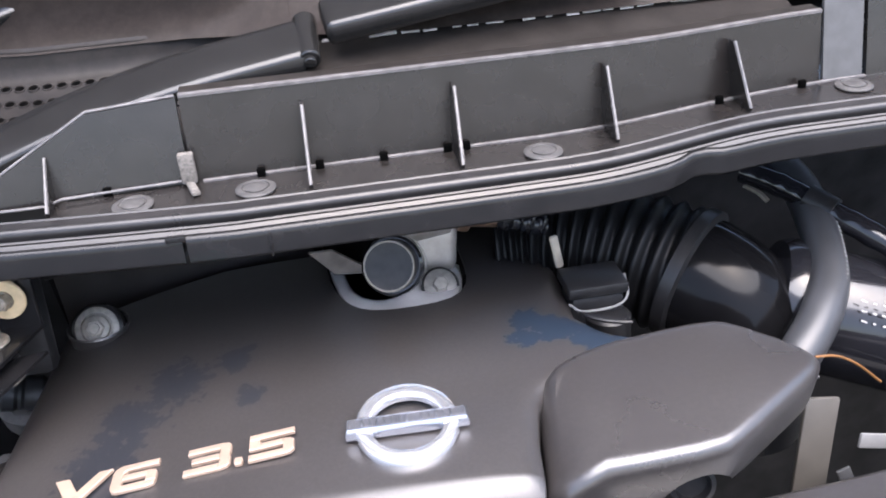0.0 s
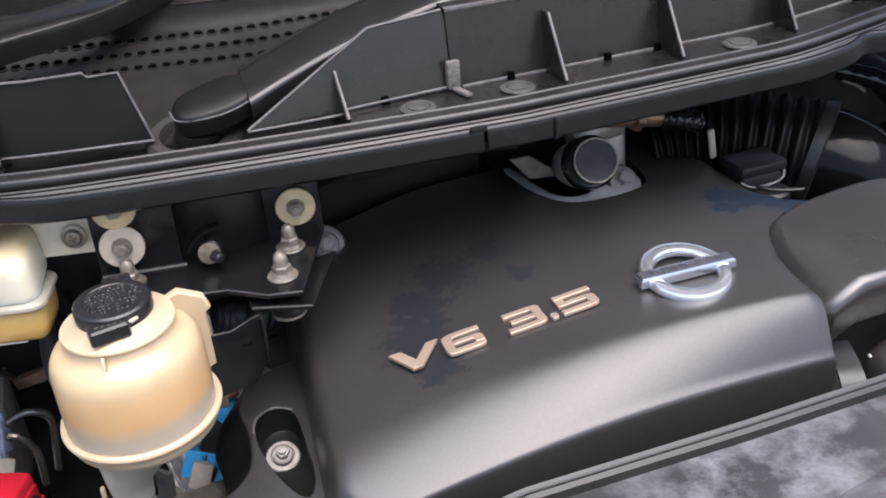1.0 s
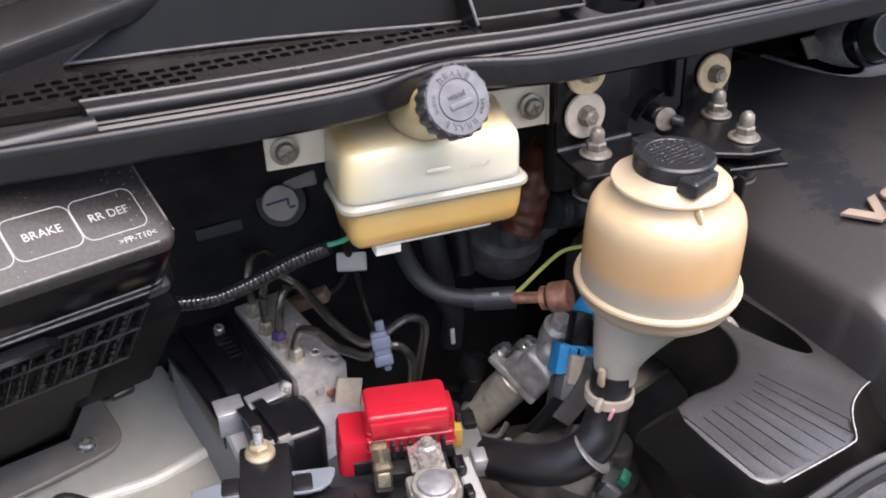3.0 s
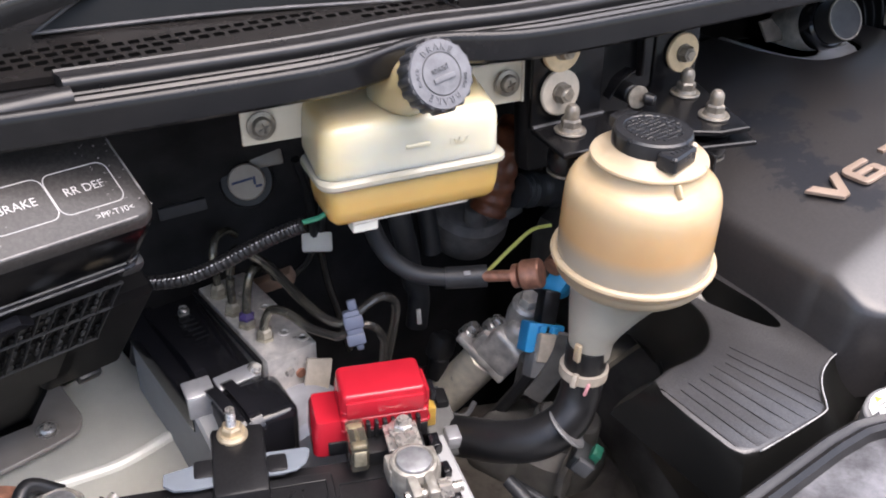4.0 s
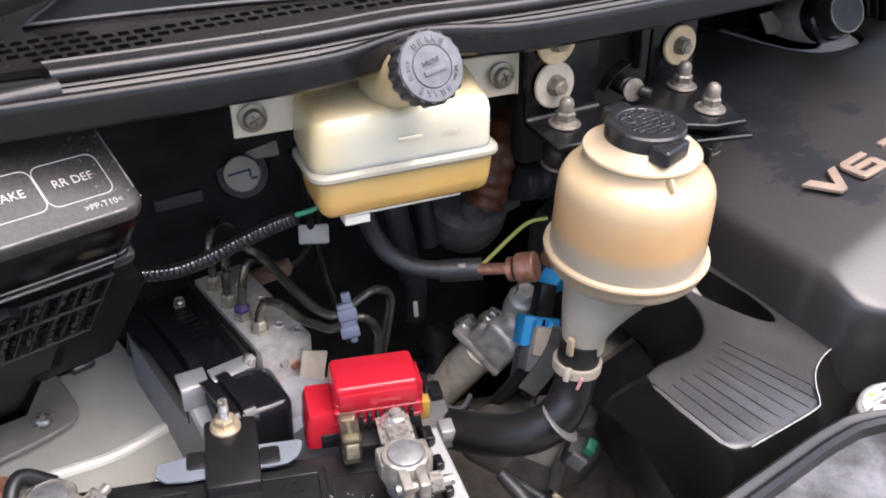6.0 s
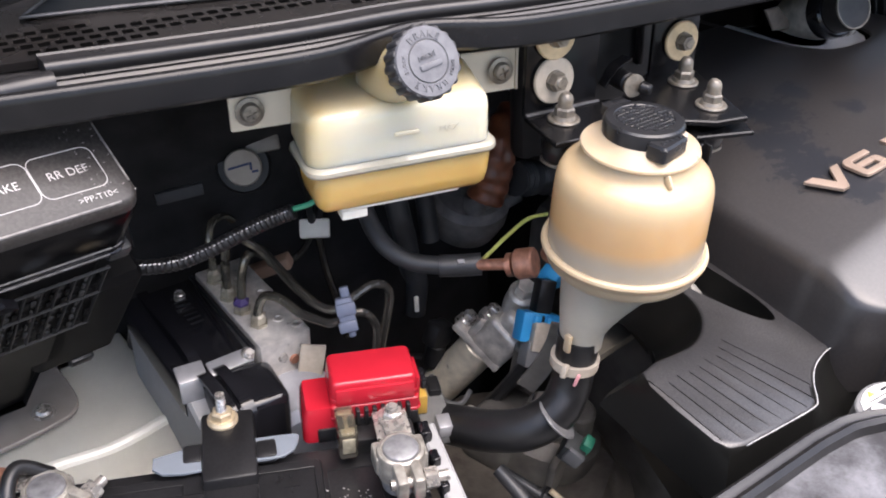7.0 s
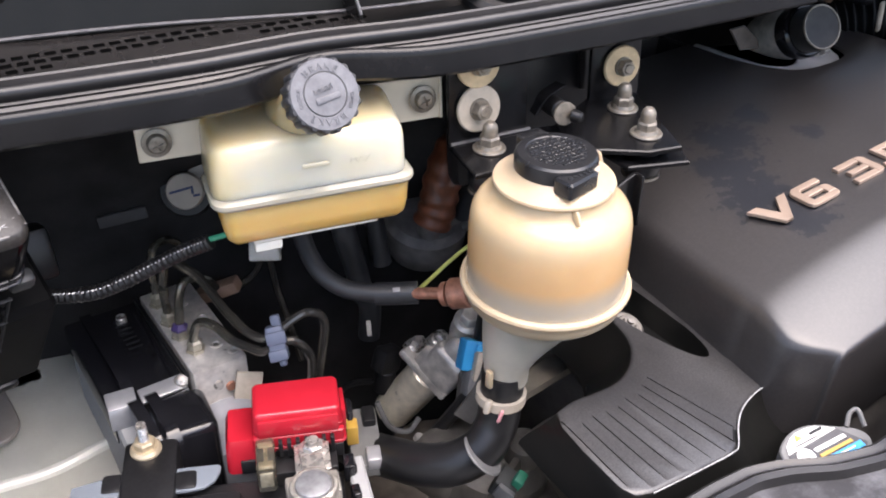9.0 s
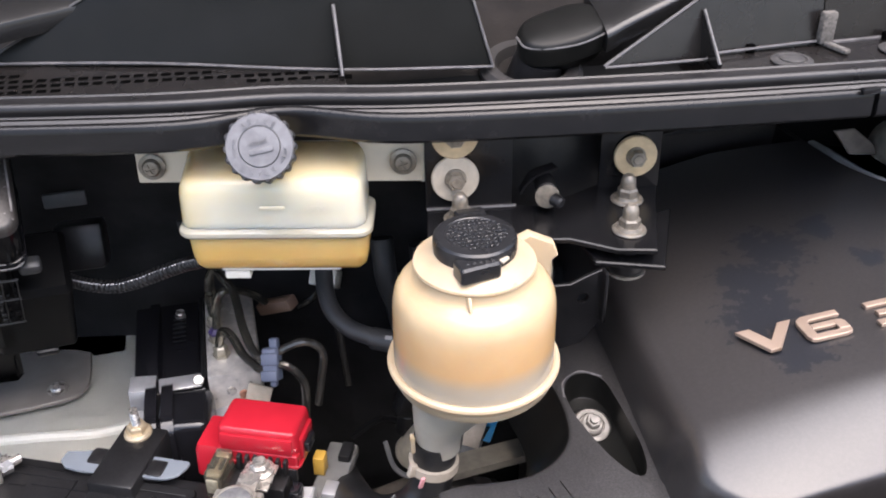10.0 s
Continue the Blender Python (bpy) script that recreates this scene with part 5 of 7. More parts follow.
part("rim", lathe([(0.0460, 1.1150), (0.0480, 1.1154), (0.0496, 1.1146), (0.0501, 1.1130), (0.0494, 1.1112), (0.0480, 1.1096), (0.0472, 1.1068), (0.0462, 1.1036), (0.0450, 1.1020)], 56, pose(PX, PY, 0)), PSRIM, ps, "pale moulded rim")
cone = bmesh.new()
secs = [(0.0470, 0.0, 1.1105), (0.0450, 0.0, 1.1035), (0.0425, 0.0, 1.0995), (0.0350, 0.08, 1.0950), (0.0285, 0.36, 1.0870), (0.0225, 0.66, 1.0750), (0.0175, 0.88, 1.0635), (0.0143, 1.0, 1.054), (0.0135, 1.0, 1.042)]
rings = []
for r, k, z in secs:
    cx, cy = PX - 0.0205 * k, PY + 0.005 * k
    rings.append([cone.verts.new((cx + r * math.cos(a * math.pi / 20), cy + r * math.sin(a * math.pi / 20), z)) for a in range(40)])
for a, b in zip(rings, rings[1:]):
    for k in range(40):
        cone.faces.new((a[k], a[(k + 1) % 40], b[(k + 1) % 40], b[k]))
cone.faces.new(rings[-1])
part("cone", cone, mat("smoky reservoir plastic", (0.46, 0.42, 0.34), 0.35, var=0.1, sss=0.4), ps, "smoky grey lower cone")
part("gusset", box((-0.3740, 0.4715, 1.053), (0.003, 0.005, 0.013), 0.001), PSRIM, ps)
part("gusset", box((-0.3475, 0.4395, 1.1735), (0.0018, 0.005, 0.008), 0.0006, pose(0, 0, 0, -30, 0, 0)), PSRIM, ps)
capo = part("cap", lathe([(0.0220, 1.1848), (0.0227, 1.1855), (0.0229, 1.1930), (0.0225, 1.1950), (0.0213, 1.1961), (0.0170, 1.1964), (0.0164, 1.1959), (0, 1.1959)], 56, pose(PX, PY, 0)), CAP_B, ps, "satin black cap with moulded writing")
part("lug", pillow(soft_rect(-0.0115, -0.0065, 0.0115, 0.006, 0.002), [(0.001, 0), (0, 0.001), (0, 0.0085), (0.0012, 0.0098)], 1.1835, m=pose(PX - 0.0045, PY - 0.0215, 0, 0, 0, 10)), CAP_B, capo)
part("lug", pillow(soft_rect(-0.0085, -0.006, 0.0085, 0.006, 0.002), [(0.001, 0), (0, 0.001), (0, 0.0065), (0.001, 0.0072)], 1.1875, m=pose(PX + 0.004, PY + 0.0245, 0, 0, 0, 4)), CAP_B, capo)
part("chip", box((PX + 0.0100, PY - 0.0215, 1.1915), (0.006, 0.003, 0.0016), 0.0004, pose(0, 0, 0, 0, 0, 40)), WHITE_W, capo, "pale chip")
for k in range(5):
    part("raised_print", box((PX - 0.0105 + 0.0034 * k, PY - 0.0235, 1.1935), (0.0022, 0.0026, 0.0006), 0.0002, pose(0, 0, 0, 0, 0, 10), 1), CAP_B, capo)
for k in range(-4, 5):
    w = math.sqrt(max(0.0, 0.0155 ** 2 - (k * 0.0034) ** 2))
    x = -w
    while x < w:
        s = random.uniform(0.0014, 0.0035)
        part("raised_print", box((PX + x + s / 2, PY + k * 0.0034, 1.1961), (s * 0.7, random.uniform(0.0012, 0.0024), 0.0012), 0.0003, pose(0, 0, 0, 0, 0, random.uniform(-35, 35)), 1), CAP_B, capo)
        x += s
tab = slab([(-0.306, 1.150), (-0.308, 1.176), (-0.299, 1.180), (-0.284, 1.172), (-0.281, 1.163), (-0.2845, 1.160), (-0.2845, 1.120), (-0.300, 1.112)], 0, 0.007, 0.0012)
tab.transform(Matrix.Translation((0, 0.496, 0)) @ pose(0, 0, 0, 90, 0, 0))
part("bracket_tab", tab, PSRIM, ps, "cream plastic mounting tab")

psb = thing("reservoir_bracket", (-0.265, 0.492, 1.08), "black painted sheet bracket with a hole behind the reservoir", "bracket")
pl = slab([(-0.292, 1.142), (-0.272, 1.141), (-0.260, 1.146), (-0.2505, 1.149), (-0.2505, 1.112), (-0.262, 1.096), (-0.292, 1.090)], 0, 0.003, 0.0005)
hole_ = cyl((-0.2635, 1.1295, -0.1), (-0.2635, 1.1295, 0.1), 0.0036, seg=20)
pl = cut(pl, hole_)
pl.transform(Matrix.Translation((0, 0.4925, 0)) @ pose(0, 0, 0, 90, 0, 0))
part("plate", pl, PAINT, psb)
part("fold", box((-0.2515, 0.4885, 1.131), (0.0025, 0.010, 0.036), 0.0008), PAINT, psb)
part("stay", box((-0.287, 0.494, 1.118), (0.008, 0.008, 0.075), 0.002), mat("dull olive metal", (0.16, 0.14, 0.11), 0.5, metal=0.4), psb)

# hose and spring clamp under the reservoir
rh = thing("return_hose", (-0.40, 0.48, 0.95), "thick black rubber hose curving under the reservoir", "hose")
part("tube", tube([(-0.359, 0.4765, 1.050), (-0.3598, 0.4765, 1.030), (-0.3645, 0.4735, 1.010), (-0.376, 0.4720, 0.996), (-0.392, 0.480, 0.984), (-0.404, 0.500, 0.972), (-0.408, 0.525, 0.958), (-0.410, 0.555, 0.94), (-0.413, 0.60, 0.915)], 0.0136, 20, n=7, radius=lambda k: 1.0 + 0.06 * smoothstep(0.25, 0.45, k)), HOSE, rh)
part("elbow_ring", lathe([(0.0150, -0.0010), (0.0160, 0), (0.0150, 0.0010)], 32, axis_matrix((-0.379, 0.4675, 0.9955), (0.55, -0.3, 0.7))), GREY, rh)
part("spring_clamp", lathe([(0.0148, -0.0032), (0.0158, -0.0032), (0.0158, 0.0032), (0.0148, 0.0032)], 36, axis_matrix((-0.3600, 0.4765, 1.030), (0.06, 0.02, 1))), WHITE_W, rh, "pale spring band clamp")
part("clamp_ear", box((-0.3750, 0.4700, 1.032), (0.005, 0.004, 0.009), 0.0012, pose(0, 0, 0, 0, 20, 20)), WHITE_W, rh)
part("clamp_ear", box((-0.3705, 0.4630, 1.027), (0.003, 0.002, 0.009), 0.0008, pose(0, 0, 0, 10, 10, 20)), mat("pink paint mark", (0.75, 0.35, 0.36), 0.5), rh, "pink paint mark")

# ---- brake fluid reservoir ----
br = thing("brake_fluid_reservoir", (-0.44, 0.575, 1.135), "milky plastic brake fluid reservoir half full of amber fluid", "fluid reservoir")
BM2 = Matrix.Translation((-0.439, 0.553, 0)) @ pose(0, 0, 0, 0, 0, -13.3)


part("lower_tank", pillow(soft_rect(-0.0535, 0.001, 0.0555, 0.042), [(0.010, 0), (0.005, 0.0012), (0.0015, 0.005), (0.0, 0.012), (-0.001, 0.028)], 1.1335, m=BM2), BR_LOW, br, "tank half full of amber fluid")
part("flange", pillow(soft_rect(-0.0590, -0.003, 0.0590, 0.046, 0.010), [(0.0035, 0), (0.001, 0.0008), (0, 0.0024), (0.0004, 0.0046), (0.002, 0.006), (0.0045, 0.0066)], 1.1600, m=BM2), BR_RIM, br)
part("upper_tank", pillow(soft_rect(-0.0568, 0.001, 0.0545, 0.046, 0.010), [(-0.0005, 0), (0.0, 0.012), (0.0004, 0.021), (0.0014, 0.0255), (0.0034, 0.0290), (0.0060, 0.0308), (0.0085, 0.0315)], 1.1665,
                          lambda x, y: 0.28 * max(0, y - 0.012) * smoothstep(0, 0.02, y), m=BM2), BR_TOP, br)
ca = Vector((-0.10, -0.86, 0.50)).normalized()
cp = Vector((-0.442, 0.531, 1.232))
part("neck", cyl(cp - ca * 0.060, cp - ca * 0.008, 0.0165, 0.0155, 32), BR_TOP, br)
capb = part("cap", lathe([(0.0178, -0.014), (0.0188, -0.0125), (0.0188, -0.002), (0.0178, -0.0005), (0.0165, 0.0)], 48, axis_matrix(cp, ca)), CAP_SIDE, br, "grey plastic screw cap with moulded words")
part("face", lathe([(0.0186, -0.0012), (0.0180, 0.0003), (0.0118, 0.0004), (0.0112, -0.0004), (0.0108, 0.0006), (0, 0.0008)], 48, axis_matrix(cp, ca)), CAP_G, capb)
CF = frame_of(cp + ca * 0.0004, (1, -0.12, 0.0), (0.0, 0.5, 0.86))
for k in range(18):
    a = 2 * math.pi * k / 18
    kn = lathe([(0.0020, -0.0135), (0.0026, -0.0125), (0.0026, -0.0025), (0.0018, -0.0010), (0, -0.0008)], 10, pose(0.0176 * math.cos(a), 0.0176 * math.sin(a), 0))
    kn.transform(CF)
    part("grip", kn, CAP_SIDE, capb)
for start, word, hgt in ((62, "BRAKE", 0.0052), (-95, "BRAKE", 0.0052), (180, "CLOSE", 0.0026), (-22, "OPEN", 0.0026)):
    for i, ch in enumerate(word):
        step = 17 if hgt > 0.004 else 8.5
        a = start + (len(word) - 1) * step / 2 - i * step + (28 if start == 62 else 0)
        part("raised_letter", lettering(ch, hgt, CF @ pose(0.014 * math.cos(radians(a)), 0.014 * math.sin(radians(a)), 0.0003, 0, 0, a - 90), 0.0003), CAP_G, capb)
part("raised_letter", lettering("JAPAN", 0.0036, CF @ pose(-0.0008, 0.0026, 0.0011, 0, 0, 190), 0.0003), CAP_G, capb)
rbx = box((0, 0, 0), (0.013, 0.0028, 0.0006), 0.0002)
rbx.transform(CF @ pose(0.0008, -0.0022, 0.0011, 0, 0, 190))
part("raised_bar", rbx, CAP_G, capb)
INNER = mat("reservoir plastic before an inner wall", (0.66, 0.60, 0.45), 0.16, var=0.04, bump=0.02)
tk = box((0.0, 0.0008, 1.1805), (0.015, 0.0014, 0.0024), 0.0006)
tk.transform(BM2)
part("level_tick", tk, INNER, br)
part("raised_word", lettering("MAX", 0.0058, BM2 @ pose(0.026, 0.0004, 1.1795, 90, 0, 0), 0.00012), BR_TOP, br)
un = box((0.0, 0.018, 1.1335), (0.075, 0.020, 0.004), 0.001)
un.transform(BM2)
part("under_plate", un, WHITE, br)
uc = box((-0.0285, 0.0155, 1.1268), (0.016, 0.010, 0.006), 0.001)
uc.transform(BM2)
part("under_clip", uc, WHITE, br, "white plastic clip")
bp_ = thing("reservoir_mount", (-0.43, 0.595, 1.175), "cream painted bracket strip carrying the brake reservoir", "bracket")
part("plate", box((-0.4295, 0.5955, 1.190), (0.180, 0.003, 0.027), 0.0012, pose(0, 0, 0, -6, 0, -13.2)), BRKT, bp_)
part("return_edge", box((-0.342, 0.576, 1.190), (0.002, 0.008, 0.027), 0.0006, pose(0, 0, 0, -6, 0, -13.2)), BRKT, bp_)


def pan_screw(p, d, r, name="cross_screw", metal=None, lab="grey cross head screw with a washer on the bracket"):
    t = thing(name, p, lab, "screw", "bracket screws")
    m = axis_matrix(p, d)
    part("washer", lathe([(r * 1.45, 0), (r * 1.45, 0.001), (r * 1.3, 0.0014)], 28, m), metal or GREY_NUT, t)
    hd = lathe([(r, 0.001), (r, 0.003), (r * 0.8, 0.0044), (r * 0.4, 0.0048), (0, 0.0049)], 28, m)
    c1, c2 = box((0, 0, 0.005), (r * 1.1, r * 0.22, 0.003)), box((0, 0, 0.005), (r * 0.22, r * 1.1, 0.003))
    c1.transform(m @ pose(0, 0, 0, 0, 0, 20))
    c2.transform(m @ pose(0, 0, 0, 0, 0, 20))
    part("head", cut(hd, c1, c2), metal or GREY_NUT, t)
    return t


pan_screw((-0.5075, 0.6095, 1.189), (-0.2, -0.95, 0.1), 0.0058)
pan_screw((-0.3552, 0.5735, 1.1915), (-0.2, -0.95, 0.1), 0.0058)

# ---- strut bracket with domed nuts ----
sbk = thing("mount_bracket", (-0.27, 0.53, 1.155), "black steel mounting bracket bolted to the bulkhead", "bracket")
top_out = [(-0.3435, 0.561), (-0.286, 0.553), (-0.272, 0.548), (-0.227, 0.567), (-0.189, 0.560), (-0.2225, 0.482), (-0.245, 0.488), (-0.268, 0.506), (-0.300, 0.513), (-0.352, 0.522)]
part("plate", slab(top_out, 1.1585, 1.1625, 0.0008), PAINT, sbk)
part("lower_plate", slab([(x + 0.004, y - 0.004) for x, y in [(-0.26, 0.53), (-0.19, 0.545), (-0.222, 0.482), (-0.26, 0.497)]], 1.149, 1.1525, 0.0008), PAINT, sbk)
part("leg", box((-0.3165, 0.5605, 1.195), (0.055, 0.004, 0.068), 0.0012, pose(0, 0, 0, -4, 0, -8)), PAINT, sbk)
part("leg", box((-0.2085, 0.5625, 1.192), (0.040, 0.004, 0.062), 0.0012, pose(0, 0, 0, -4, 0, -8)), PAINT, sbk)
for x0, x1, y0, y1 in ((-0.3435, -0.288, 0.5595, 0.5515), (-0.2275, -0.1895, 0.5655, 0.559)):
    part("fold", tube([(x0, y0, 1.163), (x1, y1, 1.163)], 0.0012, 6), COWL_EDGE, sbk)
for x, y in ((-0.3262, 0.5435), (-0.2172, 0.5415), (-0.2305, 0.506)):
    part("rubber_mount", lathe([(0.0105, 1.136), (0.0125, 1.140), (0.0125, 1.147), (0.011, 1.151), (0.0125, 1.154), (0.0115, 1.158)], 28, pose(x, y, 0)), RUBBER, sbk)
    part("cup_washer", lathe([(0.0105, 1.133), (0.0125, 1.1345), (0.0122, 1.136)], 28, pose(x, y, 0)), GREY_NUT, sbk)

nut = thing("domed_nut", (-0.3262, 0.5435, 1.1628), "dull grey domed nut on a flat washer", "nut", "domed nuts on the bracket")
part("washer", lathe([(0.0102, 1.1628), (0.0104, 1.1636), (0.0098, 1.1645)], 28, pose(-0.3262, 0.5435, 0)), GREY_NUT, nut)
part("hex", join(lathe([(0.0078, 1.1645), (0.0068, 1.1665)], 24, pose(-0.3262, 0.5435, 0)), hexagon((-0.3262, 0.5435, 1.166), (0, 0, 1), 0.0066, 0.006)), GREY_NUT, nut)
part("dome", lathe([(0.0049, 1.171), (0.0048, 1.1765), (0.0042, 1.179), (0.0026, 1.1808), (0, 1.1813)], 20, pose(-0.3262, 0.5435, 0)), GREY_NUT, nut)
copy_thing(nut, pose(-0.2172, 0.5415, 1.1628, 0, 0, 20))
copy_thing(nut, pose(-0.2305, 0.506, 1.1628, 0, 0, 45))


def wall_bolt(p, d, washer, r, lab):
    t = thing("flange_bolt", p, lab, "bolt", "bulkhead bolts")
    m = axis_matrix(p, d)
    part("washer", lathe([(r, 0), (r, 0.0015), (r * 0.95, 0.0022), (r * 0.5, 0.0022)], 36, m), washer, t)
    part("head", join(lathe([(r * 0.47, 0.002), (r * 0.45, 0.0034)], 24, m), lathe([(r * 0.42, 0.003), (r * 0.42, 0.0075), (r * 0.36, 0.009)], 6, m), lathe([(r * 0.26, 0.009), (r * 0.2, 0.010), (0, 0.0101)], 16, m)), GREY_NUT, t)
    return t


wall_bolt((-0.3262, 0.5565, 1.1848), (-0.12, -0.98, 0.12), WHITE_W, 0.0148, "grey hex bolt with a wide white nylon washer")
wall_bolt((-0.3258, 0.5590, 1.2125), (-0.12, -0.98, 0.12), CREAM_W, 0.0145, "hex bolt with a wide yellow washer under the cowl edge")
wall_bolt((-0.2070, 0.5575, 1.1853), (-0.16, -0.98, 0.1), CREAM_W, 0.0140, "grey hex bolt with a wide yellow washer")
cl = thing("pipe_union", (-0.27, 0.55, 1.165), "small steel pipe union behind the bracket", "pipe union")
part("collar", cyl((-0.266, 0.562, 1.172), (-0.271, 0.542, 1.1745), 0.0066, 0.0066, 24, 0.001), BLACK, cl)
part("ring", lathe([(0.0062, -0.0008), (0.0076, -0.0006), (0.0076, 0.0006), (0.0062, 0.0008)], 24, axis_matrix((-0.2725, 0.537, 1.1752), (-0.25, -0.95, 0.12))), GREY_NUT, cl)
part("tip", cyl((-0.2700, 0.534, 1.1750), (-0.2665, 0.527, 1.1745), 0.0042, 0.0036, 20, 0.0012), BLACK, cl)
part("clip", strip([(-0.285, 0.553, 1.172), (-0.278, 0.552, 1.183), (-0.262, 0.555, 1.186)], 0.008, 0.0015), PAINT, cl)

# insulated bulkhead lining seen under the cowl
lin = thing("bulkhead_panel", (-0.25, 0.60, 1.1), "black moulded panel on the bulkhead", "panel")
part("panel", box((-0.255, 0.600, 1.165), (0.12, 0.02, 0.12), 0.008, pose(0, 0, 0, -8, 0, -6)), BLACK, lin)
part("rib", box((-0.215, 0.588, 1.190), (0.006, 0.006, 0.06), 0.002, pose(0, 0, 0, -8, 0, -6)), BLACK, lin)
sp = thing("heat_shield", (-0.1, 0.62, 1.15), "dark metal heat shield strip under the cowl", "heat shield")
part("strip", strip([(-0.19, 0.628, 1.172), (-0.12, 0.630, 1.170), (-0.03, 0.634, 1.168), (0.0, 0.637, 1.163)], 0.02, 0.003, (0, -0.8, 0.6)), DEEP, sp)
part("flap", strip([(-0.192, 0.600, 1.182), (-0.172, 0.602, 1.185), (-0.150, 0.606, 1.187), (-0.12, 0.615, 1.184), (-0.08, 0.622, 1.180), (-0.02, 0.630, 1.176)], 0.022, 0.002, (0, -0.5, 0.86)), mat("grey shield sheet", (0.008, 0.0078, 0.008), 0.5, var=0.2), sp)

# ---- fuse box ----
WELL = mat("deep black fuse case", (0.0042, 0.0042, 0.0045), 0.55, var=0.2, spec=0.1)
GRILLE = mat("dusty grille plastic", (0.018, 0.018, 0.019), 0.5, var=0.3)
fb = thing("fuse_box", (-0.66, 0.60, 1.05), "black fuse box with a dusty grey lid and white printing", "fuse box")
FM = frame_of((-0.592, 0.573, 1.178), (0.979, 0.185, -0.095), (0.09, 0.87, 0.485))
b_ = pillow(soft_rect(-0.150, -0.001, 0.007, 0.060, 0.009), [(-0.002, -0.0375), (-0.002, -0.010), (0.0, -0.0042)], 0)
b_.transform(FM)
part("skirt", b_, DUCT, fb, "glossy black lid skirt")
b_ = pillow(soft_rect(-0.150, -0.001, 0.007, 0.060, 0.009), [(-0.0012, -0.0078), (-0.0008, -0.0050), (0.0, -0.0022), (0.0012, -0.0006), (0.003, 0.0)], 0)
b_.transform(FM)
lid = part("lid", b_, FUSE, fb, "dusty grey lid")
b_ = pillow(soft_rect(-0.152, -0.003, 0.009, 0.062, 0.009), [(0.002, -0.043), (0, -0.0425), (0, -0.0385), (0.002, -0.038)], 0)
b_.transform(FM)
part("lid_lip", b_, GLOSS, lid)
b_ = pillow(soft_rect(-0.152, -0.0035, 0.0095, 0.062, 0.009), [(0.001, -0.047), (0, -0.0465), (0, -0.0445), (0.001, -0.044)], 0)
b_.transform(FM)
part("lower_lip", b_, GLOSS, fb)
b_ = pillow(soft_rect(-0.148, -0.001, -0.001, 0.062, 0.006), [(0.012, -0.245), (0.010, -0.18), (0.001, -0.165), (0.001, -0.07), (0.002, -0.047)], 0)
b_.transform(FM)
part("case", b_, WELL, fb)
for k, (u, word) in enumerate(((-0.0205, "RR DEF"), (-0.0545, "BRAKE"), (-0.0885, "ETS\nSOL"))):
    outl = soft_rect(u - 0.0167, 0.0120, u + 0.0167, 0.0365, 0.005)
    fr_ = tube([(x, y, 0.0) for x, y in outl + outl[:1]], 0.00028, 4, n=1)
    fr_.transform(FM)
    part("printed_frame", fr_, INK, lid)
    part("printed_word", lettering(word, 0.0066 if word != "ETS\nSOL" else 0.0062, FM @ pose(u, 0.0240, 0.0003), 0.0001, 1.0, 0.006), INK, lid)
part("printed_word", lettering(">PP-T10<", 0.0048, FM @ pose(-0.0135, 0.0065, 0.0003), 0.0001, 1.05, 0.008), INK, lid)
b_ = tube([(-0.1035, 0.010, 0.0), (-0.1035, 0.0065, 0.0), (-0.1055, 0.0065, 0), (-0.102, 0.003, 0), (-0.0985, 0.0065, 0), (-0.1005, 0.0065, 0), (-0.1005, 0.010, 0), (-0.1035, 0.010, 0.0)], 0.0004, 4, n=1)
b_.transform(FM)
part("printed_arrow", b_, INK, lid)
b_ = pillow([(-0.105, 0), (-0.06, 0), (-0.052, -0.006), (-0.11, -0.006)], [(0, 0), (0, 0.006)], 0, m=pose(0, -0.003, -0.052, 90, 0, 0))
b_.transform(FM)
part("latch", b_, GLOSS, fb)
for k in range(210):
    u, v = -0.135 + (k % 30) * 0.0046, -0.066 - (k // 30) * 0.0088
    if (k * 7) % 13 == 3:
        continue
    b_ = box((u + random.uniform(-0.0005, 0.0005), -0.0016, v), (random.uniform(0.0012, 0.0034), 0.0016, random.uniform(0.0034, 0.0060)), 0.0003, None, 1)
    b_.transform(FM)
    part("grille_fin", b_, WELL if k % 3 else GRILLE, fb)
for v in (-0.0616, -0.0880, -0.1232):
    b_ = box((-0.068, -0.0022, v), (0.140, 0.0018, 0.0008), 0.0002, None, 1)
    b_.transform(FM)
    part("grille_frame", b_, GRILLE, fb)
for k in range(16):
    b_ = box((-0.137 + 0.0092 * k, -0.0015, -0.093), (0.0008, 0.0026, 0.062), 0.0002, None, 1)
    b_.transform(FM)
    part("grille_bar", b_, GRILLE, fb)
b_ = pillow(soft_rect(-0.02, 0.0, 0.034, 0.05, 0.005), [(0.004, -0.185), (0, -0.18), (0, -0.095), (0.004, -0.09)], 0)
b_.transform(FM)
part("side_housing", b_, WELL, fb)
b_ = box((0.012, 0.004, -0.186), (0.016, 0.012, 0.008), 0.002)
b_.transform(FM)
part("foot", b_, BLACK, fb)
RUBBED_LIT = mat("rubbed and lit grey plastic", (0.16, 0.15, 0.145), 0.42, var=0.35, scale=240)
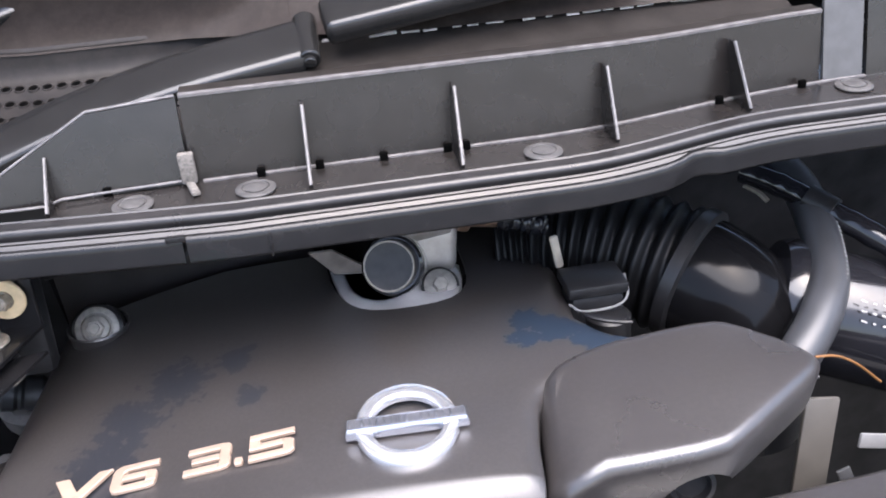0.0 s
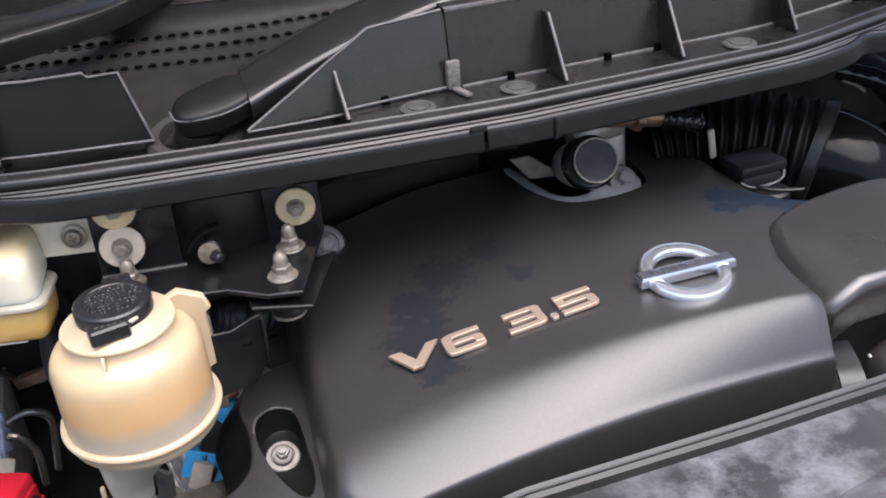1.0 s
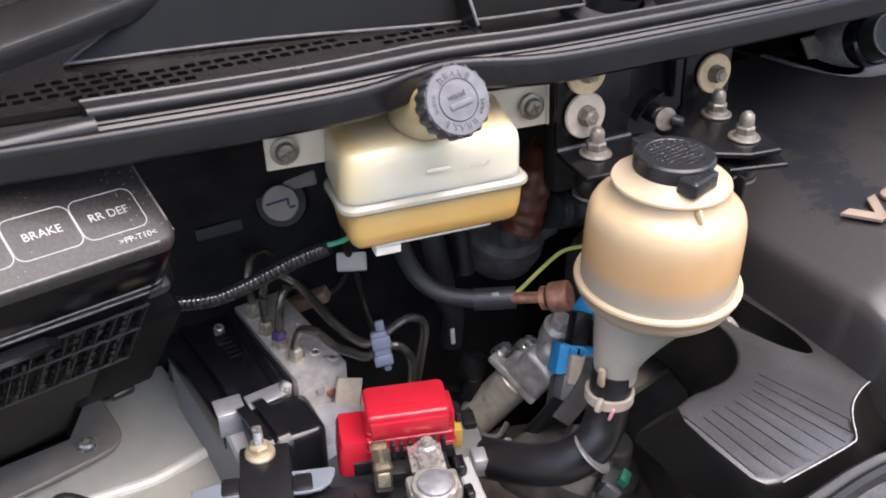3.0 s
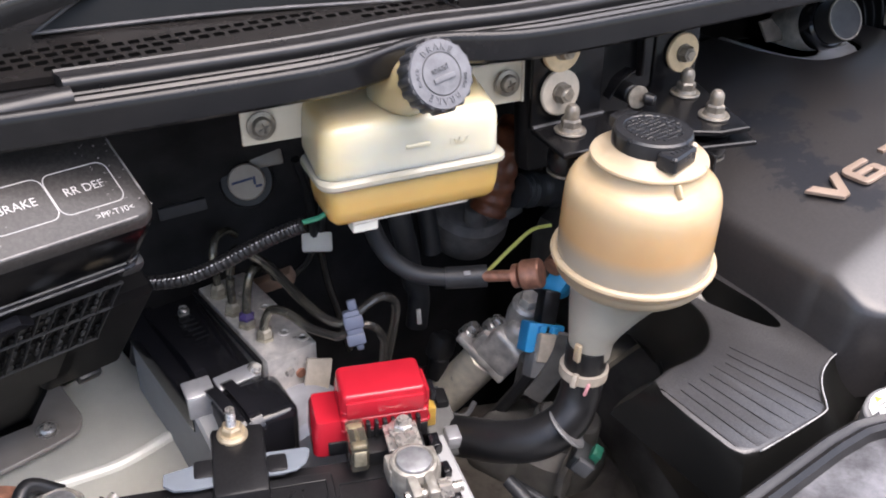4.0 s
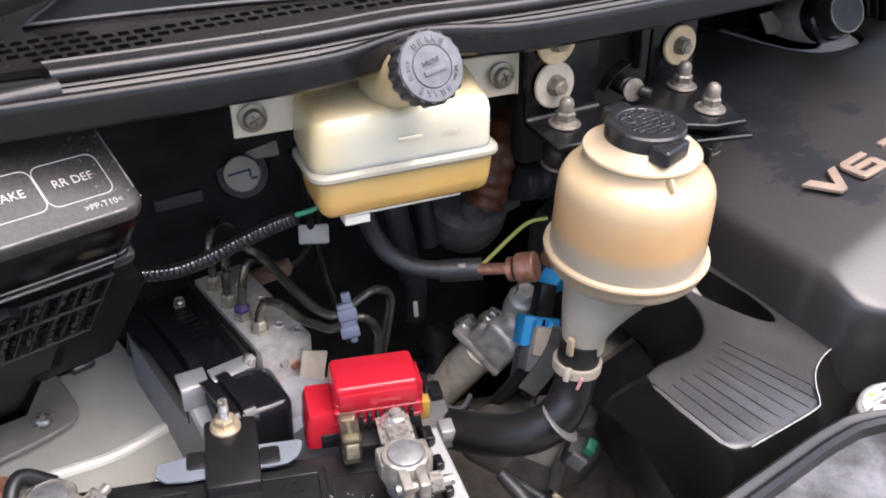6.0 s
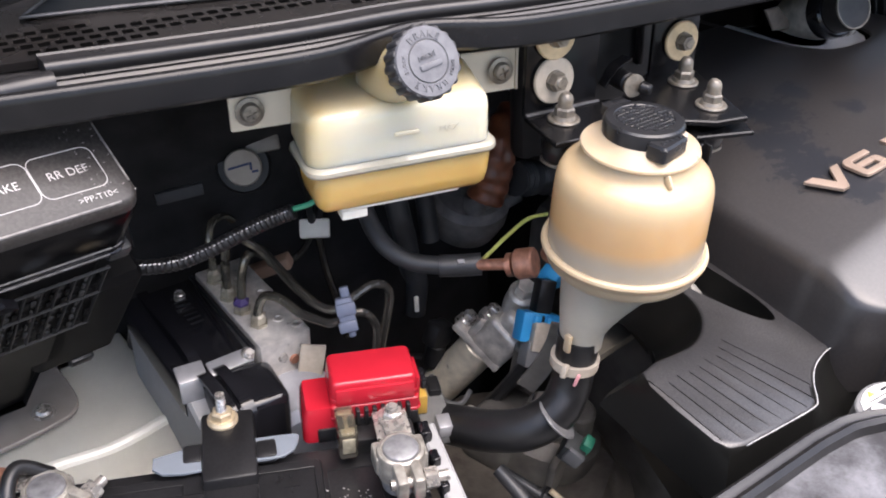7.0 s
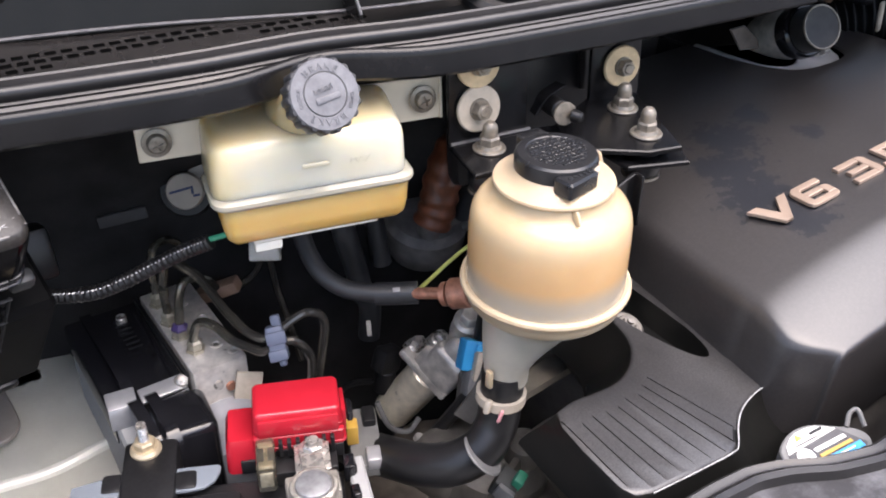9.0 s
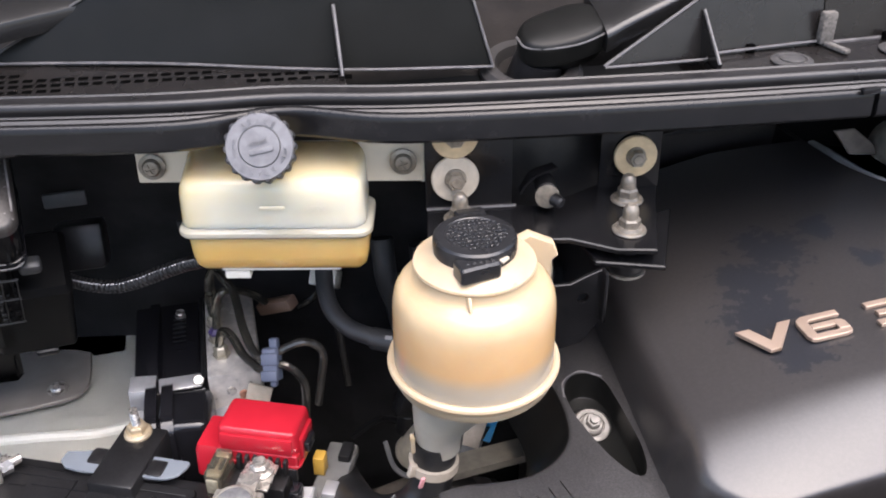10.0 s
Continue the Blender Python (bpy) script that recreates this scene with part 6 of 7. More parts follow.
# rubbed lid and lip edges, with their highlight put into the pale tubes
for nm, r_, pts in (("edge_line", 0.0008, [(-0.150, 0.0006, -0.0004), (-0.070, 0.0006, -0.0004), (-0.0045, 0.0006, -0.0004)]),
                    ("edge_line", 0.0007, [(0.0054, 0.011, -0.0005), (0.0054, 0.030, -0.0005), (0.0054, 0.048, -0.0005)]),
                    ("lip_edge", 0.0006, [(-0.150, -0.0030, -0.0384), (-0.070, -0.0030, -0.0384), (-0.003, -0.0030, -0.0384)]),
                    ("lip_edge", 0.0005, [(-0.150, -0.0035, -0.0442), (-0.070, -0.0035, -0.0442), (-0.003, -0.0035, -0.0442)])):
    b_ = tube(pts, r_, 6, n=3)
    b_.transform(FM)
    part(nm, b_, RUBBED_LIT, lid, "pale edge, rubbed and lit")
for k in range(46):
    b_ = box((random.uniform(-0.012, 0.0055) if k % 3 else random.uniform(-0.12, 0.0), random.uniform(0.004, 0.056), 0.0002), (random.uniform(0.0003, 0.0012), random.uniform(0.0003, 0.0007), 0.0004), 0, pose(0, 0, 0, 0, 0, random.uniform(-60, 60)))
    b_.transform(FM)
    part("scratch", b_, RUBBED_LIT, lid)
b_ = box((0.010, 0.006, -0.060), (0.014, 0.010, 0.011), 0.003)
b_.transform(FM)
part("cable_boot", b_, CABLE, fb)

# ---- wheel housing plate and earth screws ----
pw = thing("taupe_plate", (-0.66, 0.75, 0.915), "taupe painted support plate on the inner fender", "plate")
part("plate", slab(rounded([(-0.80, 0.708), (-0.80, 0.80), (-0.610, 0.80), (-0.607, 0.760), (-0.607, 0.733), (-0.625, 0.720)], 2), 0.9225, 0.9265), TAUPE, pw)
pan_screw((-0.633, 0.738, 0.9265), (0, -0.1, 1), 0.0058, metal=STEEL, lab="silver cross head screw on the taupe plate")
pan_screw((-0.715, 0.735, 0.9265), (0, -0.1, 1), 0.0058, metal=STEEL, lab="silver cross head screw on the taupe plate")

# ---- brake modulator ----
NUT = mat("dull union nut", (0.40, 0.36, 0.28), 0.36, metal=0.5, var=0.25, scale=220)
SHEET = mat("plain zinc sheet", (0.42, 0.42, 0.43), 0.34, metal=0.55, var=0.12, scale=90)
mod = thing("brake_modulator", (-0.50, 0.67, 0.85), "aluminium brake modulator block with a black control unit", "brake modulator")
part("block", box((-0.4805, 0.697, 0.945), (0.040, 0.110, 0.093), 0.0012), ALU, mod, "milled aluminium block")
uc_ = slab([(0.755, 0.85), (0.755, 0.975), (0.652, 0.975), (0.640, 0.968), (0.604, 0.945), (0.604, 0.85)], 0, 0.053, 0.002)
uc_.transform(Matrix(((0, 0, 1, -0.5575), (1, 0, 0, 0), (0, 1, 0, 0), (0, 0, 0, 1))))
part("unit_case", uc_, mat("grey green alloy", (0.22, 0.225, 0.232), 0.5, metal=0.1, var=0.12), mod, "grey alloy control unit case")
cap_ = part("unit_cap", pillow([(-0.5585, 0.756), (-0.5020, 0.756), (-0.5020, 0.646), (-0.5585, 0.646)], [(0, -0.022), (0, -0.004), (0.0012, -0.001), (0.003, 0)], 0.9865, lambda x, y: -0.010 * smoothstep(0.672, 0.645, y)), GLOSS, mod, "black control unit cap")
part("ridge", strip([(-0.542, 0.757, 0.985), (-0.542, 0.70, 0.9900), (-0.542, 0.672, 0.9900), (-0.542, 0.650, 0.981), (-0.541, 0.640, 0.974)], 0.008, 0.004), GLOSS, cap_)
part("joint_line", box((-0.5035, 0.70, 0.9885), (0.003, 0.106, 0.004), 0.001), BLACK, cap_)
for k in range(7):
    part("moulded_mark", box((-0.522, 0.70 + 0.006 * k, 0.9868), (0.010, 0.0014, 0.0008), 0, None), BLACK, cap_)
hd_ = part("connector_hood", box((-0.5190, 0.620, 0.944), (0.040, 0.044, 0.082), 0.007, pose(0, 0, 0, 0, 0, -6), 4), GLOSS, mod, "glossy black connector hood")
for x in (-0.5440, -0.5320):
    part("hood_band", strip([(x, 0.656, 0.976), (x + 0.001, 0.643, 0.986), (x + 0.001, 0.612, 0.987), (x + 0.001, 0.601, 0.982), (x + 0.001, 0.597, 0.970), (x + 0.001, 0.596, 0.92)], 0.0085, 0.003), GLOSS, hd_)
part("hood_step", box((-0.5405, 0.624, 0.938), (0.013, 0.050, 0.084), 0.004, pose(0, 0, 0, 0, 0, -6), 3), BLACK, hd_)
part("motor", cyl((-0.479, 0.645, 0.930), (-0.487, 0.598, 0.927), 0.035, 0.034, 36, 0.006), mat("pale motor housing", (0.42, 0.43, 0.46), 0.42, metal=0.25), mod, "pale metal pump motor")
part("silver_clip", box((-0.5495, 0.6515, 0.9860), (0.020, 0.015, 0.003), 0.001, pose(0, 0, 0, 16, 0, -8)), SHEET, mod)
part("silver_clip", box((-0.5215, 0.6485, 0.9845), (0.032, 0.012, 0.003), 0.001, pose(0, 0, 0, 18, 0, 0)), SHEET, mod)
part("silver_clip", box((-0.5505, 0.6440, 0.9765), (0.020, 0.003, 0.016), 0.001, pose(0, 0, 0, -10, 0, -8)), SHEET, mod)
part("bolt_head", cyl((-0.509, 0.652, 0.982), (-0.5075, 0.645, 0.988), 0.005, 0.0045, 16, 0.001), STEEL, mod)
part("grommet_pin", join(cyl((-0.540, 0.772, 0.945), (-0.5385, 0.770, 0.958), 0.005, 0.004, 14, 0.001), cyl((-0.541, 0.775, 0.925), (-0.540, 0.772, 0.946), 0.014, 0.012, 20, 0.002)), RUBBER, mod)
part("case_screw", cyl((-0.521, 0.735, 0.985), (-0.5205, 0.734, 0.992), 0.0042, 0.004, 14, 0.0008), STEEL, mod)
part("pale_pad", box((-0.4650, 0.634, 0.9695), (0.019, 0.003, 0.023), 0.001, pose(0, 0, 0, -18, 14, -18)), WHITE_W, mod)
for x, z in ((-0.484, 0.975), (-0.475, 0.970)):
    part("port_plug", cyl((x, 0.6425, z), (x, 0.640, z), 0.004, 0.0035, 16), STEEL if x < -0.48 else COPPER, mod)
for x, y in ((-0.474, 0.665), (-0.470, 0.70), (-0.476, 0.725), (-0.466, 0.652)):
    part("port_plug", lathe([(0.0045, 0.991), (0.0042, 0.9926), (0.0026, 0.9926), (0.002, 0.9915), (0, 0.9915)], 16, pose(x, y, 0)), CAST, mod)
part("sleeve_nut", lathe([(0.007, 0.99), (0.007, 0.994), (0.0058, 0.994), (0.0058, 1.000), (0.003, 1.003)], 6, pose(-0.4915, 0.734, 0)), NUT, mod)
for x, y in ((-0.4925, 0.708), (-0.4915, 0.688), (-0.4885, 0.667)):
    part("sleeve_nut", lathe([(0.007, 0.99), (0.007, 0.994), (0.0058, 0.994), (0.0058, 1.000), (0.003, 1.003)], 6, pose(x, y, 0)), NUT, mod)
part("paint_mark", lathe([(0.0062, 0.9985), (0.0064, 1.0005), (0.0034, 1.0036)], 6, pose(-0.4915, 0.688, 0)), mat("violet paint mark", (0.07, 0.045, 0.16), 0.5), mod, "violet paint mark")
PIPES = (
    [(-0.4915, 0.734, 0.998), (-0.492, 0.735, 1.014), (-0.4905, 0.738, 1.028), (-0.485, 0.744, 1.036), (-0.472, 0.752, 1.034), (-0.462, 0.758, 1.024)],
    [(-0.4925, 0.708, 0.998), (-0.4935, 0.706, 1.020), (-0.491, 0.7055, 1.040), (-0.486, 0.705, 1.0475), (-0.480, 0.694, 1.0455), (-0.473, 0.680, 1.040), (-0.469, 0.648, 1.031), (-0.465, 0.628, 1.026), (-0.458, 0.613, 1.0255), (-0.447, 0.611, 1.029), (-0.436, 0.610, 1.0345), (-0.426, 0.610, 1.036), (-0.416, 0.610, 1.030), (-0.413, 0.610, 1.019), (-0.416, 0.610, 1.0), (-0.420, 0.611, 0.975)],
    [(-0.4915, 0.688, 0.996), (-0.4895, 0.6895, 1.012), (-0.487, 0.690, 1.026), (-0.481, 0.692, 1.035), (-0.469, 0.700, 1.028), (-0.458, 0.710, 1.015), (-0.450, 0.720, 1.0)],
    [(-0.4885, 0.667, 0.992), (-0.489, 0.666, 1.004), (-0.485, 0.662, 1.018), (-0.478, 0.652, 1.0195), (-0.472, 0.635, 1.015), (-0.464, 0.620, 1.0145), (-0.459, 0.611, 1.016), (-0.447, 0.605, 1.023), (-0.438, 0.602, 1.0205), (-0.4305, 0.602, 1.008), (-0.429, 0.602, 0.995), (-0.431, 0.603, 0.97)],
)
for k, pts in enumerate(PIPES):
    t = solo("brake_pipe", tube(pts, 0.0032, 10, n=5), PIPE if k else PIPE_END, "bent dark steel brake pipe on the modulator", "pipe")
    if k in (1, 2, 3):
        part("bare_end", tube(pts[:{1: 8, 2: 7, 3: 5}[k]], 0.0034, 10, n=5), PIPE_END, t)
pc = thing("pipe_clip", (-0.450, 0.606, 1.00), "grey blue plastic clip holding the brake pipes", "clip")
CLM = pose(-0.4505, 0.6070, 1.0225, -28, -10, -25)
for nm, c_, s_ in (("body", (0, 0, 0), (0.0115, 0.011, 0.024)), ("jaw", (0.0005, -0.0050, 0.004), (0.0135, 0.004, 0.009)), ("jaw", (-0.0005, -0.0050, -0.008), (0.0130, 0.004, 0.008)), ("lug", (0.002, 0.001, 0.0150), (0.0065, 0.006, 0.008)), ("lug", (0.001, -0.001, -0.0140), (0.005, 0.005, 0.005))):
    b_ = box(c_, s_, 0.0014)
    b_.transform(CLM)
    part(nm, b_, LILAC, pc)

# ---- wires behind the modulator ----
cd = thing("corrugated_conduit", (-0.53, 0.62, 1.08), "black corrugated cable conduit with a pale slit", "conduit")
cpts = [(-0.600, 0.650, 1.104), (-0.586, 0.656, 1.088), (-0.572, 0.652, 1.083), (-0.552, 0.642, 1.084), (-0.534, 0.632, 1.092), (-0.516, 0.622, 1.103), (-0.500, 0.612, 1.113), (-0.487, 0.603, 1.120)]
part("conduit", tube(cpts, 0.0047, 14, n=16, radius=lambda k: 1.0 + 0.09 * math.sin(k * 2 * math.pi * 40)), BLACK, cd)
cs = smooth_path(cpts, 8)
for k in range(4, len(cs) - 2):
    part("slit_mark", box(cs[k] + Vector((-0.001, -0.0028, 0.0036)), (0.0022, 0.0009, 0.0009), 0.0002, None, 1), SHEET, cd)
part("green_wire", tube([(-0.488, 0.604, 1.121), (-0.478, 0.598, 1.125), (-0.470, 0.597, 1.13)], 0.0018, 8), WIRE_G, cd)
wc = thing("wire_connector", (-0.396, 0.745, 0.98), "white plastic wire connector hanging behind the reservoir", "connector")
part("body", box((-0.396, 0.7455, 0.9990), (0.025, 0.016, 0.016), 0.002, pose(0, 0, 0, -35, 0, -30)), WHITE, wc)
part("wire", tube([(-0.3935, 0.745, 0.993), (-0.391, 0.740, 0.962), (-0.388, 0.730, 0.935), (-0.386, 0.715, 0.90)], 0.0034, 8), PIPE, wc)
part("wire", tube([(-0.399, 0.746, 0.994), (-0.404, 0.750, 0.980), (-0.413, 0.752, 0.972), (-0.424, 0.748, 0.970)], 0.0032, 8), PIPE, wc)
part("wire", tube([(-0.398, 0.746, 1.004), (-0.402, 0.742, 1.03), (-0.41, 0.735, 1.06), (-0.42, 0.73, 1.09)], 0.0036, 8), HOSE, wc)
part("wire", tube([(-0.392, 0.746, 1.004), (-0.392, 0.742, 1.03), (-0.39, 0.735, 1.06)], 0.0036, 8), HOSE, wc)
solo("brown_sleeve", box((-0.4401, 0.7438, 0.9784), (0.038, 0.013, 0.011), 0.002, pose(0, 0, 0, 0, -25, -38)), BROWN, "brown plastic sleeve on a wire", "sleeve")
ds = thing("marked_plug", (-0.455, 0.75, 1.05), "round beige plug with a dark pen stroke", "plug")
dm = axis_matrix((-0.455, 0.744, 1.075), (-0.45, -0.85, 0.45))
part("housing", lathe([(0.017, -0.050), (0.020, -0.046), (0.021, -0.014), (0.019, -0.010), (0.0145, -0.010)], 36, dm), mat("dark plug housing", (0.014, 0.0135, 0.013), 0.5, var=0.3), ds)
part("bracket_tab", box((-0.434, 0.752, 1.086), (0.026, 0.006, 0.014), 0.002, pose(0, 0, 0, -25, -6, -20)), TAUPE, ds)
part("disc", lathe([(0.0138, -0.03), (0.0140, -0.002), (0.013, 0.0), (0, 0.0006)], 36, dm), mat("beige plug plastic", (0.40, 0.355, 0.30), 0.6, var=0.15), ds)
for q, w, rz in (((-0.003, 0.001, 0.0008), 0.016, 14), ((0.006, 0.001, 0.0008), 0.006, 95), ((0.009, -0.003, 0.0008), 0.005, 10)):
    b_ = box(q, (w, 0.0018, 0.0006), 0, pose(0, 0, 0, 0, 0, rz))
    b_.transform(frame_of((-0.455, 0.744, 1.075), (0.85, -0.45, 0), (0.2, 0.4, 0.85)))
    part("pen_stroke", b_, mat("blue pen", (0.03, 0.05, 0.12), 0.6), ds)
solo("grey_clip_strip", box((-0.496, 0.772, 1.052), (0.036, 0.004, 0.010), 0.001, pose(0, 0, 0, 0, -4, -12)), mat("dark grey strip", (0.05, 0.05, 0.053), 0.6), "dark grey clip strip on the bulkhead", "clip")
bst = thing("brake_servo", (-0.50, 0.80, 1.0), "dull black brake servo behind the wires", "brake servo")
part("drum", lathe([(0.07, -0.05), (0.095, -0.03), (0.10, 0), (0.095, 0.012), (0.06, 0.03), (0.04, 0.035), (0, 0.036)], 40, axis_matrix((-0.52, 0.83, 1.10), (-0.1, -0.95, 0.2))), BLACK, bst)
sf = thing("side_box", (-0.575, 0.70, 1.06), "dark relay boxes behind the fuse box", "relay box")
part("case", box((-0.578, 0.705, 1.085), (0.035, 0.03, 0.035), 0.004, pose(0, 0, 0, -20, 0, 0)), BLACK, sf)
part("tab", box((-0.592, 0.752, 1.100), (0.032, 0.004, 0.012), 0.001), GREY, sf)

# ---- hoses and castings beside the gearbox ----
vc = thing("vacuum_cable", (-0.36, 0.62, 1.02), "black sleeved cable with a copper coloured end fitting", "cable")
part("fitting", join(cyl((-0.3415, 0.5585, 1.0495), (-0.3335, 0.5475, 1.0545), 0.0108, 0.0108, 28, 0.0012), lathe([(0.0085, -0.004), (0.0085, 0)], 24, axis_matrix((-0.3425, 0.560, 1.049), (0.53, -0.75, 0.35)))), COPPER, vc, "copper coloured fitting")
part("rod", cyl((-0.357, 0.583, 1.041), (-0.342, 0.560, 1.049), 0.0042, 0.0042, 16), COPPER, vc)
part("sleeve", tube([(-0.352, 0.5835, 1.0395), (-0.365, 0.592, 1.0385), (-0.377, 0.600, 1.038)], 0.0082, 16), CABLE, vc)
part("cable", tube([(-0.375, 0.599, 1.038), (-0.392, 0.613, 1.040), (-0.4022, 0.628, 1.047), (-0.4048, 0.642, 1.056), (-0.404, 0.655, 1.066), (-0.402, 0.68, 1.085)], 0.0066, 14), CABLE, vc)
part("print_mark", box((-0.3675, 0.5875, 1.0455), (0.005, 0.003, 0.001), 0, pose(0, 0, 0, 35, 0, -25)), mat("grey print", (0.3, 0.3, 0.3), 0.6), vc)
solo("yellow_wire", tube([(-0.347, 0.590, 1.036), (-0.338, 0.590, 1.041), (-0.322, 0.590, 1.050), (-0.304, 0.590, 1.0575), (-0.285, 0.59, 1.055)], 0.0015, 8), WIRE_Y, "yellow green wire beside the cable", "wire")
PUMPRING = mat("pale lead ring", (0.5, 0.48, 0.45), 0.5)
sol = thing("solenoid_valve", (-0.32, 0.635, 0.86), "cast aluminium solenoid valve with a silver canister", "solenoid")
part("canister", lathe([(0.0155, 0), (0.0165, 0.0012), (0.0165, 0.062), (0.0152, 0.063)], 36, axis_matrix((-0.344, 0.6356, 0.882), (0.020, -0.0275, 0.0535))), mat("brushed silver can", (0.72, 0.65, 0.52), 0.3, metal=0.3, var=0.15, scale=120), sol, "brushed silver canister")
part("end_plug", cyl((-0.3458, 0.6381, 0.8772), (-0.3435, 0.6350, 0.8832), 0.004, 0.0045, 16), BRASS, sol)
SF = frame_of((-0.324, 0.608, 0.9355), (-0.275, 0.81, 0.519), (-0.908, -0.396, 0.136))


def sol_part(name, b, mt, lb=""):
    b.transform(SF)
    part(name, b, mt, sol, lb)


sol_part("flange_plate", box((0.002, 0, 0.003), (0.050, 0.030, 0.007), 0.002), CAST)
sol_part("casting", join(box((-0.006, 0, 0.020), (0.034, 0.030, 0.034), 0.006, None, 3), box((-0.008, -0.002, 0.040), (0.028, 0.028, 0.020), 0.007, None, 3), box((0.010, 0.004, 0.014), (0.012, 0.018, 0.022), 0.004)), CAST, "rough cast body")
for x_, z_ in ((0.023, 0.004), (0.013, 0.026)):
    sol_part("bolt", join(cyl((x_, 0, z_ - 0.006), (x_, 0, z_ + 0.004), 0.0075, 0.007, 16, 0.001), hexagon((x_, 0, z_ + 0.004), (0, 0, 1), 0.0058, 0.006)), STEEL)
part("banjo", join(lathe([(0.0135, -0.016), (0.0140, -0.006), (0.0125, 0.004), (0.0125, 0.008), (0.0100, 0.010)], 28, axis_matrix((-0.301, 0.591, 0.982), (-0.1, -0.3, 0.9))), hexagon((-0.3020, 0.588, 0.9915), (-0.1, -0.3, 0.9), 0.0085, 0.008)), CAST, sol)
part("plug", join(box((-0.3451, 0.640, 0.935), (0.022, 0.016, 0.022), 0.004, pose(0, 0, 0, 0, 20, 10)), cyl((-0.346, 0.640, 0.925), (-0.348, 0.642, 0.903), 0.008, 0.009, 16, 0.001)), BLACK, sol, "black electrical plug")
part("lead", tube([(-0.346, 0.641, 0.904), (-0.352, 0.652, 0.905), (-0.3664, 0.67, 0.8939), (-0.39, 0.68, 0.87)], 0.0026, 8), HOSE, sol)
part("lead", tube([(-0.3050, 0.556, 0.978), (-0.3125, 0.556, 0.9634), (-0.331, 0.566, 0.9275), (-0.3471, 0.583, 0.8888), (-0.357, 0.595, 0.868)], 0.0056, 10), HOSE, sol)
part("lead_ring", cyl((-0.3452, 0.5895, 0.8898), (-0.3470, 0.5905, 0.8858), 0.0054, 0.0054, 14, 0.0006), PUMPRING, sol)
part("lead", tube([(-0.37, 0.615, 0.92), (-0.365, 0.605, 0.90), (-0.352, 0.598, 0.893), (-0.34, 0.60, 0.90)], 0.0022, 8), GREY, sol)
LUMP = mat("dull gearbox casting", (0.13, 0.122, 0.11), 0.55, metal=0.2, var=0.35, scale=60, bump=0.4, grain=500, dust=0.3, dusty=(0.14, 0.12, 0.1))
cb = thing("casting_lump", (-0.32, 0.55, 0.84), "rough grey gearbox casting with bosses", "casting")
part("body", join(lathe([(0.001, 0), (0.03, 0.002), (0.042, 0.012), (0.045, 0.04), (0.045, 0.07)], 36, pose(-0.31, 0.535, 0.905, 180, 12, 0)), box((-0.335, 0.56, 0.885), (0.07, 0.05, 0.05), 0.014, pose(0, 0, 0, 10, 20, 25), 3)), LUMP, cb)
part("boss", cyl((-0.318, 0.568, 0.925), (-0.3195, 0.564, 0.962), 0.0085, 0.0078, 24, 0.002), LUMP, cb)
part("boss", cyl((-0.352, 0.545, 0.90), (-0.354, 0.540, 0.922), 0.012, 0.0105, 24, 0.002), LUMP, cb)
part("boss", cyl((-0.300, 0.52, 0.90), (-0.302, 0.515, 0.925), 0.014, 0.0125, 24, 0.002), LUMP, cb)
part("lever", strip([(-0.338, 0.512, 1.025), (-0.339, 0.515, 1.005), (-0.343, 0.520, 0.985), (-0.352, 0.526, 0.965)], 0.014, 0.003, (-0.6, -0.7, 0.2)), LUMP, cb)
part("rib", box((-0.330, 0.50, 0.905), (0.08, 0.006, 0.03), 0.002, pose(0, 0, 0, 0, 10, 30)), LUMP, cb)
DIRTY = mat("dirty brown casting", (0.11, 0.095, 0.08), 0.55, metal=0.1, var=0.45, scale=70, bump=0.5, grain=500, dust=0.4, dusty=(0.10, 0.085, 0.07))
part("boss", join(cyl((-0.338, 0.528, 0.925), (-0.340, 0.520, 0.950), 0.010, 0.009, 24, 0.002), hexagon((-0.3402, 0.5195, 0.950), (-0.1, -0.25, 0.95), 0.0065, 0.005)), LUMP, cb)
part("pan", pillow(rounded([(-0.44, 0.45), (-0.44, 0.62), (-0.27, 0.62), (-0.26, 0.50), (-0.30, 0.44)], 2), [(0, -0.04), (0, -0.012), (0.006, -0.004), (0.016, 0)], 0.880, lambda x, y: 0.010 * math.sin(90 * x) * math.cos(70 * y)), DIRTY, cb, "dirty brown gearbox top")
lm = thing("wire_loom", (-0.37, 0.46, 0.90), "black taped wire loom with a tan pipe beside the gearbox", "wire loom")
part("loom", tube([(-0.395, 0.50, 0.93), (-0.385, 0.475, 0.925), (-0.375, 0.455, 0.915), (-0.37, 0.435, 0.90), (-0.37, 0.41, 0.88)], 0.0042, 12), CABLE, lm)
part("loom", tube([(-0.405, 0.49, 0.945), (-0.402, 0.465, 0.935), (-0.40, 0.44, 0.92), (-0.40, 0.41, 0.89)], 0.005, 12), CABLE, lm)
part("tan_pipe", tube([(-0.382, 0.462, 0.935), (-0.374, 0.447, 0.925), (-0.366, 0.43, 0.915)], 0.0022, 8), BRASS, lm, "tan pipe")
part("tape", cyl((-0.383, 0.470, 0.924), (-0.378, 0.461, 0.919), 0.0082, 0.0082, 14, 0.0008), BLACK, lm)
